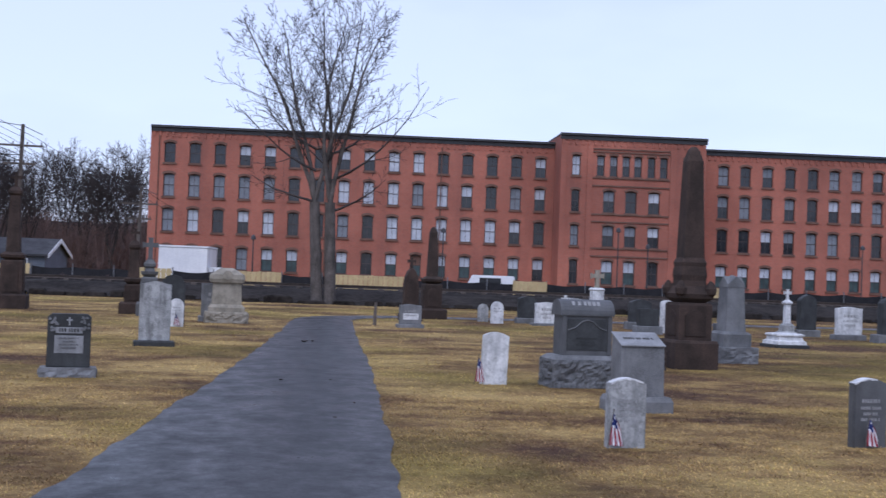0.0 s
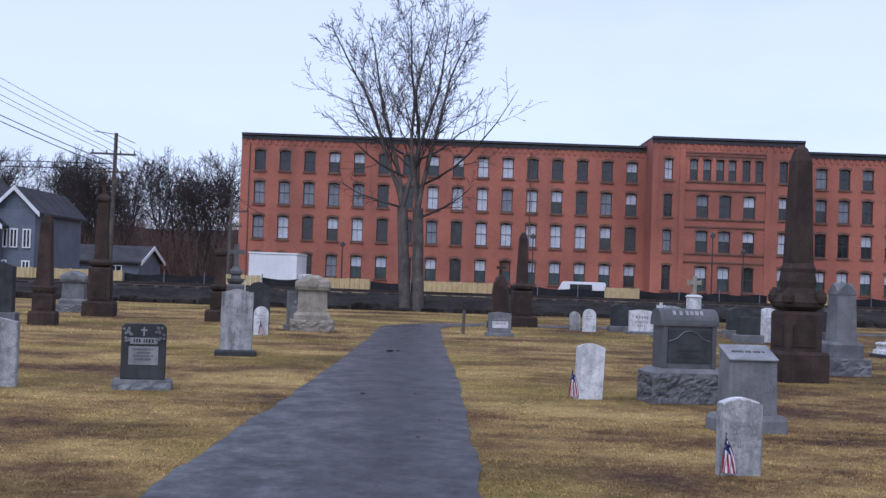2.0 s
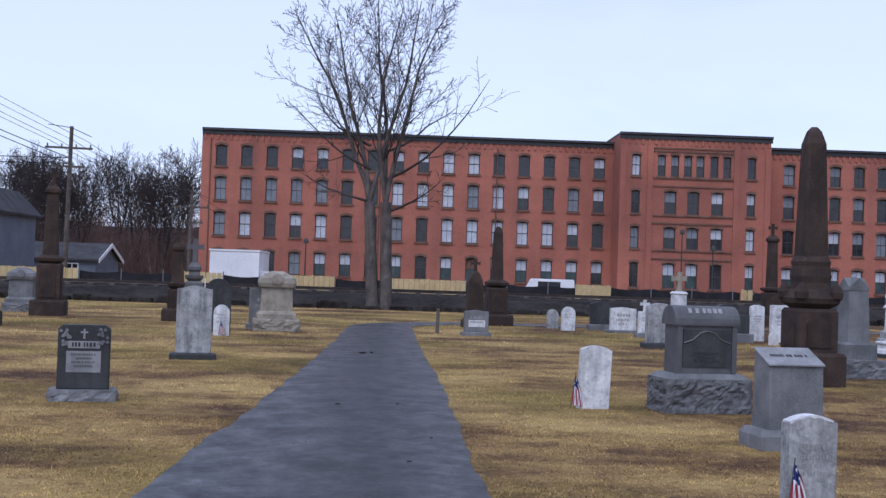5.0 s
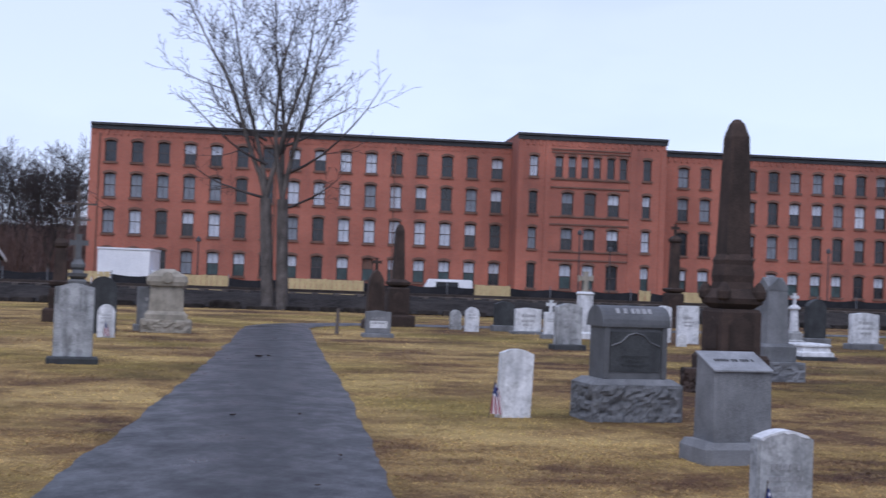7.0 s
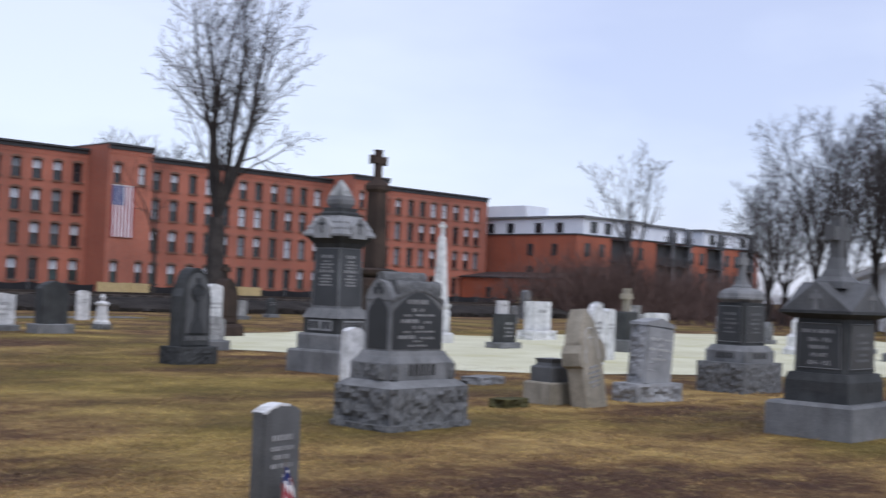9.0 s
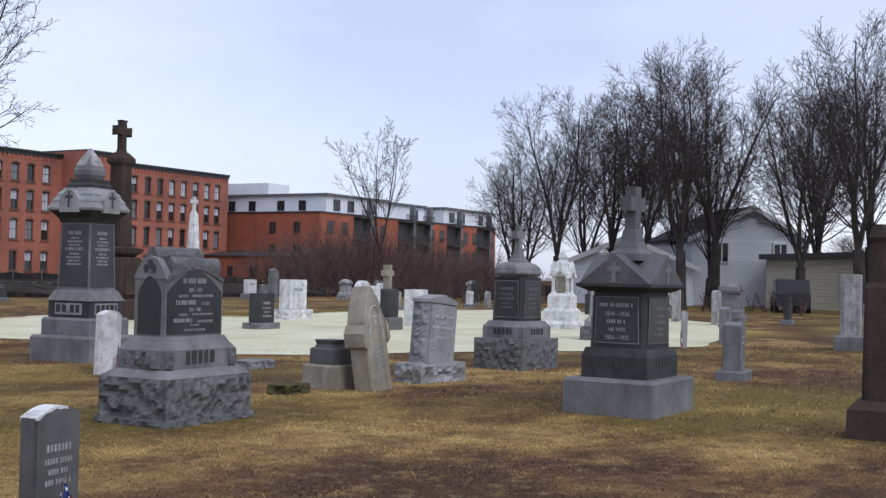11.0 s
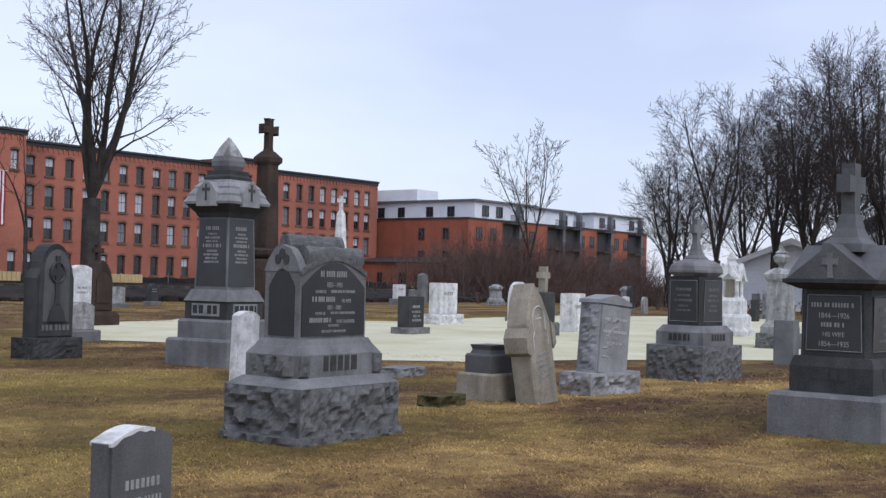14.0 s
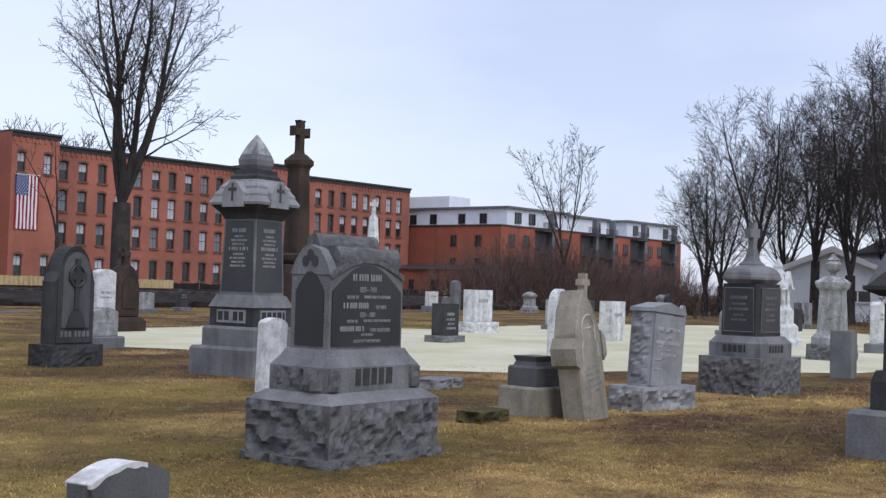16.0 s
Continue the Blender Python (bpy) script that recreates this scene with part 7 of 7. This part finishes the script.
def build_cross_pedestal(x, y, rz, label, base, tier, die, cap, z, dome, cross_h, size, dark=M_DARK, rough=True, panel=M_POLISH):
    """A square pedestal monument; z: tops of base, tier, die, cap."""
    c, s = math.cos(radians(rz)), math.sin(radians(rz))
    g = thing("family_monument", x, y, 0, rz, label, "monument", "monuments")
    g.scale = size
    bm = bmesh.new()
    rock(bm, base[0], base[1], -0.06, z[0], 0.035, x) if rough else rings(bm, [(*base, -0.05), (*base, z[0] - 0.03), (base[0] - 0.06, base[1] - 0.06, z[0])])
    part("base", bm, M_ROCK if rough else M_GRANITE, g)
    bm = bmesh.new()
    rings(bm, [(tier, tier, z[0]), (tier, tier, z[1] - 0.08), (die + 0.06, die + 0.06, z[1])])
    part("tier", bm, M_GRANITE if rough else dark, g)
    bm = bmesh.new()
    rings(bm, [(die, die, z[1]), (die * 0.95, die * 0.95, z[2])], cut=0.05)
    part("die", bm, dark, g)

    def face(m, a):
        bm = bmesh.new()
        prism(bm, [(-die * 0.38, z[1] + 0.06), (die * 0.38, z[1] + 0.06), (die * 0.36, z[2] - 0.06), (-die * 0.36, z[2] - 0.06)], -die / 2 - 0.006, -die / 2 + 0.03)
        ob = part("panel", bm, panel, g, "polished dark panel")
        ob.matrix_basis = m
        bm = bmesh.new()
        corners = [(-die * 0.39, z[1] + 0.05), (die * 0.39, z[1] + 0.05), (die * 0.37, z[2] - 0.05), (-die * 0.37, z[2] - 0.05)]
        for p, q in zip(corners, corners[1:] + corners[:1]):
            rod(bm, (p[0], -die / 2 - 0.004, p[1]), (q[0], -die / 2 - 0.004, q[1]), 0.006, n=4)
        part("panel_border", bm, M_GRANITE, g).matrix_basis = m
        if not dome and a == 3:
            yy = -die / 2 - 0.008
            for text, size_, zz in (("1844—1926", 0.062, z[2] - 0.235), ("HIS WIFE", 0.055, z[2] - 0.385), ("1854—1935", 0.062, z[2] - 0.465)):
                ob = words("text_line", text, size_, 0, yy, zz, M_LETTER, g)
                ob.matrix_basis = m @ ob.matrix_basis
            for wide, zz in ((0.9, z[2] - 0.11), (0.5, z[2] - 0.27)):
                tagged(part("lettering", bars([(0.04, wide)], die * 0.7, zz, yy, seed=int(zz * 90)), M_LETTER, g), kind="stuff").matrix_basis = m
        else:
            bm = bars([(0.04, 0.6), (0.028, 0.5), (0.035, 0.7), (0.028, 0.4), (0.028, 0.55)], die * 0.7, z[2] - 0.14, -die / 2 - 0.008, gap=1.0, seed=a + int(x * 10))
            ob = tagged(part("inscription", bm, M_GRANITE, g), kind="stuff")
            ob.matrix_basis = m
        bm = bars([(0.09, 0.55)], tier * 0.8, z[1] - 0.1, -tier / 2 - 0.002, seed=a + 30)
        ob = tagged(part("lettering", bm, M_LETTER_DARK, g), kind="stuff")
        ob.matrix_basis = m
        if not dome:
            bm = bmesh.new()
            prism(bm, [(-cap / 2, z[2] + 0.06), (cap / 2, z[2] + 0.06), (0, z[3])], -cap / 2 + 0.02, 0)
            ob = part("gable", bm, M_MIDGRANITE, g)
            ob.matrix_basis = m
            bm = bmesh.new()
            prism(bm, shift(cross_outline(0.16, 0.2, 0.05, 1.4), 0, z[2] + 0.09), -cap / 2 + 0.01, -cap / 2 + 0.03)
            ob = part("carved_mark", bm, M_GRANITE, g)
            ob.matrix_basis = m

    four(face)
    bm = bmesh.new()
    if dome:
        rise = z[3] - z[2] - 0.09
        dome_rings = [(cap * (0.36 + 0.62 * math.cos(radians(a))), cap * (0.36 + 0.62 * math.cos(radians(a))), z[2] + 0.09 + rise * math.sin(radians(a))) for a in (0, 18, 36, 54, 72, 90)]
        rings(bm, [(cap * 0.84, cap * 0.84, z[2]), (cap * 0.9, cap * 0.9, z[2] + 0.02), (cap, cap, z[2] + 0.05), (cap, cap, z[2] + 0.08)] + dome_rings, cut=0.16)
    else:
        rings(bm, [(die, die, z[2]), (cap, cap, z[2] + 0.05), (cap, cap, z[2] + 0.08)])
    part("cap", bm, M_GRANITE if dome else dark, g)
    bm = bmesh.new()
    t = cross_h * 0.34
    rings(bm, [(t * 1.75, t * 1.75, z[3] - 0.06), (t * 1.7, t * 1.7, z[3] + 0.01), (t * 1.2, t * 1.2, z[3] + cross_h * 0.09), (t * 0.9, t * 0.9, z[3] + cross_h * 0.2), (t * 0.66, t * 0.66, z[3] + cross_h * 0.38)])
    part("neck", bm, M_GRANITE if dome else M_MIDGRANITE, g)
    bm = bmesh.new()
    prism(bm, shift(cross_outline(cross_h * 0.55, cross_h * 0.75, cross_h * 0.2, 1.1), 0, z[3] + cross_h * 0.25), -cross_h * 0.1, cross_h * 0.1)
    part("cross", bm, M_GRANITE if dome else M_MIDGRANITE, g)


build_cross_pedestal(18.5, 14.12, -4, "grey granite pedestal monument with domed cap and cross", (1.2, 1.1), 0.92, 0.7, 0.78, (0.42, 0.66, 1.26, 1.48), True, 0.5, (0.92, 0.82, 1.15))
build_cross_pedestal(13.73, 10.22, 0, "dark granite pedestal monument with gabled cap and cross", (1.15, 1.1), 0.82, 0.7, 0.94, (0.35, 0.64, 1.19, 1.56), False, 0.68, (1.1, 0.92, 1.1), rough=False)


def build_brown_post():
    g = place("broken_cross", 13.23, 7.24, 0.5, 6, "weathered brown sandstone pillar with a broken cross", "monument", "monuments", size=1.05)
    bm = bmesh.new()
    rings(bm, [(0.5, 0.5, -0.05), (0.48, 0.48, 0.26), (0.34, 0.34, 0.34)])
    part("base", bm, M_SAND, g)
    bm = bmesh.new()
    rings(bm, [(0.26, 0.26, 0.34), (0.24, 0.24, 1.35), (0.19, 0.19, 1.4), (0.16, 0.16, 1.75), (0.2, 0.2, 1.8), (0.12, 0.1, 1.92)], cut=0.03)
    part("shaft", bm, M_SAND, g)


build_brown_post()


def build_broken_pair():
    """A stepped plinth and the tablet that has slid off it and leans beside it."""
    g = place("stepped_plinth", 13.6, 13.92, 0.5, -4, "dark stepped stone plinth that has lost its tablet", "plinth", "monuments", size=1.1)
    g.scale = (0.84, 1.0, 1.1)
    for w, d, z0, z1 in ((0.62, 0.5, -0.05, 0.27), (0.46, 0.38, 0.27, 0.46)):
        bm = bmesh.new()
        rings(bm, [(w, d, z0), (w, d, z1 - 0.02), (w - 0.03, d - 0.03, z1)])
        part("step", bm, M_TAN if z0 < 0 else M_MIDGRANITE, g)
    bm = bmesh.new()
    rings(bm, [(0.38, 0.3, 0.46), (0.34, 0.26, 0.5), (0.38, 0.3, 0.55)])
    part("top_moulding", bm, M_MIDGRANITE, g)
    t = thing("leaning_headstone", 13.78, 13.64, -0.05, 4, "tan stone tablet leaning crookedly beside its plinth", "gravestone", "gravestones", tilt=(-4, -9))
    t.scale = (1.2, 1.2, 1.2)
    a = 0.2
    bm = bmesh.new()
    prism(bm, [(-a, 0), (a, 0), (a, 0.78), (a * 0.55, 1.0), (0, 1.14), (-a * 0.55, 1.0), (-a, 0.78)], -0.11, 0.11)
    bmesh.ops.bevel(bm, geom=list(bm.edges), offset=0.012, segments=1, affect="EDGES")
    part("tablet", bm, M_TAN, t)
    for s in (-1, 1):
        bm = bmesh.new()
        prism(bm, [(s * a, 0.5), (s * (a + 0.06), 0.54), (s * (a + 0.06), 0.68), (s * a, 0.76)], -0.12, 0.12)
        part("shoulder", bm, M_TAN, t)
    bm = bmesh.new()
    pts = [(-0.13, 0.55), (-0.13, 0.66), (-0.1, 0.7)] + [(0.11 * math.cos(math.pi - math.pi * i / 10), 0.8 + 0.12 * math.sin(math.pi * i / 10)) for i in range(11)] + [(0.1, 0.7), (0.13, 0.66), (0.13, 0.55)]
    for p, q in zip(pts, pts[1:]):
        rod(bm, (p[0], -0.112, p[1]), (q[0], -0.112, q[1]), 0.007, n=4)
    rod(bm, (0, -0.112, 0.72), (0, -0.112, 0.85), 0.007, n=4)
    rod(bm, (-0.04, -0.112, 0.81), (0.04, -0.112, 0.81), 0.007, n=4)
    part("carved_outline", bm, M_CONCRETE, t)
    bm = bars([(0.03, 0.5), (0.025, 0.7), (0.025, 0.6), (0.025, 0.7), (0.025, 0.4)], 0.34, 0.5, -0.112, gap=1.0, seed=8)
    tagged(part("lettering", bm, M_OLDMARBLE, t), kind="stuff")


build_broken_pair()


def build_tilted_rock_stone():
    g = place("headstone", 15.32, 13.56, 0.42, -8, "rock-edged granite headstone tilting on its rough base", size=1.13)
    bm = bmesh.new()
    rock(bm, 0.84, 0.42, -0.06, 0.23, 0.035, 6)
    part("base", bm, M_PALEGRANITE, g)
    d = new("die")
    bm = bmesh.new()
    rock(bm, 0.5, 0.26, 0.0, 0.74, 0.03, 12)
    prism(bm, [(-0.27, 0.742), (0.27, 0.742), (0.26, 0.78), (0, 0.85), (-0.26, 0.78)], -0.15, 0.15)
    me = bpy.data.meshes.new("die")
    bm.to_mesh(me)
    bm.free()
    me.materials.append(M_PALEGRANITE)
    bpy.data.objects.remove(d)
    d = again("die", me, g, pose(0, 0.0, 0.2, 0, 5, 0))
    bm = bmesh.new()
    box(bm, -0.24, 0.24, -0.158, -0.12, 0.02, 0.72)
    part("polished_face", bm, M_PALEGRANITE, d)
    bm = bars([(0.035, 0.85), (0.025, 0.25), (0.035, 0.9), (0.02, 0.15), (0.03, 0.55)], 0.46, 0.6, -0.16, gap=1.2, seed=17)
    tagged(part("lettering", bm, M_CONCRETE, d), kind="stuff")


build_tilted_rock_stone()


def build_dark_cross_block():
    g = place("cross_headstone", 27.83, 22.6, 0.45, 6, "dark granite block headstone with a stone cross on top", "gravestone", size=1.15)
    for w, d, z0, z1, m in ((0.66, 0.5, -0.05, 0.3, M_ROCK), (0.5, 0.34, 0.3, 0.95, M_DARK)):
        bm = bmesh.new()
        rings(bm, [(w, d, z0), (w, d, z1 - 0.03), (w - 0.05, d - 0.05, z1)])
        part("block", bm, m, g)
    bm = bmesh.new()
    prism(bm, shift(cross_outline(0.34, 0.55, 0.13, 1.0), 0, 0.95), -0.08, 0.08)
    part("cross", bm, M_TAN, g)


build_dark_cross_block()


def build_white_aedicule():
    g = place("gothic_monument", 33.5, 20.0, 0.8, 8, "white marble gothic canopy monument on a stepped base", "monument", "monuments", size=1.1)
    for w, z0, z1 in ((0.95, -0.05, 0.22), (0.8, 0.22, 0.55), (0.62, 0.55, 0.95)):
        bm = bmesh.new()
        rings(bm, [(w, w, z0), (w, w, z1 - 0.08), (w - 0.12, w - 0.12, z1)])
        part("step", bm, M_MARBLE, g)
    for sx in (-1, 1):
        for sy in (-1, 1):
            bm = bmesh.new()
            lathe(bm, [(0.07, 0.95), (0.05, 1.0), (0.045, 1.3), (0.07, 1.36)], 10, sx * 0.19, sy * 0.19)
            part("column", bm, M_MARBLE, g)
    bm = bmesh.new()
    rings(bm, [(0.24, 0.24, 0.95), (0.22, 0.22, 1.4)])
    part("core", bm, M_TAN, g)

    def gab(m, a):
        bm = bmesh.new()
        prism(bm, [(-0.33, 1.36), (-0.2, 1.36), (0, 1.55), (0.2, 1.36), (0.33, 1.36), (0, 1.8)], -0.3, -0.2)
        ob = part("gable", bm, M_MARBLE, g)
        ob.matrix_basis = m

    four(gab)
    bm = bmesh.new()
    rings(bm, [(0.46, 0.46, 1.4), (0.3, 0.3, 1.75), (0.16, 0.16, 1.85), (0.2, 0.2, 1.92), (0.04, 0.04, 2.1)])
    part("spire", bm, M_MARBLE, g)


build_white_aedicule()


def build_urn_pillar(x, y, label, m=M_OLDMARBLE, k=1.0):
    g = place("urn_monument", x, y, 0.75 * k, 8, label, "monument", "monuments")
    bm = bmesh.new()
    rock(bm, 0.8 * k, 0.75 * k, -0.05, 0.3 * k, 0.03, x)
    part("base", bm, M_ROCK, g)
    bm = bmesh.new()
    rings(bm, [(v[0] * k, v[0] * k, v[1] * k) for v in ((0.62, 0.3), (0.62, 0.42), (0.5, 0.5), (0.46, 0.55), (0.4, 1.3), (0.5, 1.36), (0.54, 1.46), (0.34, 1.54), (0.2, 1.58))])
    part("pillar", bm, m, g)
    bm = bmesh.new()
    lathe(bm, [(v[0] * k, v[1] * k) for v in ((0.06, 1.58), (0.05, 1.63), (0.13, 1.7), (0.16, 1.8), (0.1, 1.86), (0.12, 1.88), (0.05, 1.94), (0.03, 2.0))], 14)
    part("urn", bm, m, g)


build_urn_pillar(28.2, 16.42, "weathered marble pillar with a carved urn", M_OLDMARBLE, 1.12)
build_urn_pillar(19.3, 35.0, "small ornate white marble monument", M_MARBLE, 0.52)
build_urn_pillar(52.0, 24.0, "far grey marble pillar with an urn", M_OLDMARBLE, 0.8)


def low_rock(x, y, w, d, h, m, label, rz=10):
    g = thing("stone_fragment", x, y, 0, rz, label, "stone", "stone fragments")
    bm = bmesh.new()
    rock(bm, w, d, -0.04, h * 0.85, 0.04, x, False)
    part("block", bm, m, g)


low_rock(15.3, 16.9, 0.7, 0.4, 0.14, M_GRANITE, "flat grey stone lying in the grass")
low_rock(14.5, 17.6, 0.3, 0.3, 0.2, M_GRANITE, "broken grey stone fragment in the grass")
low_rock(12.68, 14.12, 0.5, 0.28, 0.13, M_MOSS, "mossy broken stone fragment in the grass", 5)
low_rock(6.05, 19.7, 0.3, 0.3, 0.4, M_SAND, "dark brown block beside the obelisk")


def build_post():
    g = thing("wooden_post", 1.31, 33.4, 0, 0, "short weathered wooden post at the path's bend", "post")
    bm = bmesh.new()
    rod(bm, (0, 0, -0.05), (0.02, 0, 0.66), 0.05, 0.045, 8)
    part("shaft", bm, M_POLE, g)


build_post()
for x in (-4.9, -4.5):
    g = thing("marker_stake", x - 3.4, 51.8, 0, 0, "thin stake with an orange lower half", "stake", "marker stakes")
    bm = bmesh.new()
    rod(bm, (0, 0, 0), (0, 0, 0.6), 0.025)
    part("orange_sleeve", bm, M_ORANGE, g)
    bm = bmesh.new()
    rod(bm, (0, 0, 0.6), (0, 0, 1.1), 0.02)
    part("white_tip", bm, M_WHITE, g)


def build_leaf(x, y, rz, size):
    """A curled dead leaf."""
    g = thing("dead_leaf", x, y, 0.03, rz, "curled dark brown dead leaf on the asphalt", "leaf", "fallen leaves")
    bm = bmesh.new()
    rows = []
    for i in range(5):
        u = i / 4 - 0.5
        half = size * 0.42 * math.cos(u * 2.7)
        rows.append([bm.verts.new((u * size, k * half, 0.006 + 0.35 * size * (u * u + 0.5 * k * k))) for k in (-1, 0, 1)])
    for a, b in zip(rows, rows[1:]):
        for i in range(2):
            bm.faces.new((a[i], b[i], b[i + 1], a[i + 1]))
    part("blade", bm, M_LEAF, g, smooth=True)


for x, y, rz, size in ((-0.3, 23.9, 20, 0.13), (-0.14, 24.1, 110, 0.1), (0.42, 15.4, 60, 0.05), (-0.25, 15.2, 200, 0.06), (0.75, 12.6, 300, 0.045), (0.55, 11.2, 10, 0.04)):
    build_leaf(x, y, rz, size)


# ---- grass ----
def build_grass(name, count, x0, x1, y0, y1, h, seed):
    """Short dead grass: single bent blades, none on the path or the pale sky-reflecting patch."""
    r = np.random.RandomState(seed)
    x, y = r.uniform(x0, x1, count), r.uniform(y0, y1, count)
    ragged = 0.1 * r.rand(count) - 0.03
    keep = (x < np.interp(y, PATH_Y, PATH_LEFT) - ragged) | (x > np.interp(y, PATH_Y, PATH_RIGHT) + ragged) | (y > 36)
    # Outline of the pale patch painted as sky-reflecting meltwater.
    sand = (x > 16.9) & (y > np.interp(x, [16.8, 17.4, 18.6, 18.9, 20.5, 22.2, 24.3, 28, 36, 40], [25.7, 24.3, 21.2, 17.7, 16.8, 15.7, 14.4, 13.8, 15.9, 17.7])) & (y < 32.5)
    keep &= ~sand
    x, y = x[keep], y[keep]
    n = len(x)
    tuft = 0.5 + 0.5 * np.sin(x * 2.3 + 1.7 * np.sin(y * 1.3)) * np.sin(y * 2.9 + 1.1 * np.sin(x * 1.9))
    hh = h * r.uniform(0.4, 1.1, n) * (0.7 + 0.6 * tuft) * np.where(r.rand(n) < 0.12, 1.7, 1.0)
    ang, lean = r.uniform(0, 6.283, n), r.uniform(0.9, 2.6, n)
    w = r.uniform(0.002, 0.0045, n) * (1.0 if h < 0.045 else 1.8)
    dx, dy = np.cos(ang), np.sin(ang)
    base = np.stack([x, y, np.full(n, -0.004)], 1)
    side = np.stack([-dy * w, dx * w, np.zeros(n)], 1)
    mid = base + np.stack([dx * hh * lean * 0.35, dy * hh * lean * 0.45, hh * 0.5], 1)
    tip = base + np.stack([dx * hh * lean, dy * hh * lean, hh * (0.95 - 0.28 * lean)], 1)
    verts = np.stack([base - side, base + side, mid + side * 0.8, mid - side * 0.8, tip], 1).reshape(-1, 3)
    i = (np.arange(n) * 5)[:, None]
    quads = (i + np.array([[0, 1, 2, 3]])).tolist()
    tris = (i + np.array([[3, 2, 4]])).tolist()
    me = bpy.data.meshes.new(name)
    me.from_pydata(verts.tolist(), [], quads + tris)
    me.materials.append(M_BLADE)
    tagged(new(name, me), "short dry straw-coloured winter grass", "grass", kind="stuff")


build_grass("grass", 220000, -5, 13, 6, 14, 0.028, 1)
build_grass("grass", 150000, -9, 20, 14, 25, 0.034, 2)
build_grass("grass", 70000, -14, 40, 25, 52, 0.06, 3)
build_grass("grass", 30000, 13, 30, 5, 14, 0.05, 4)
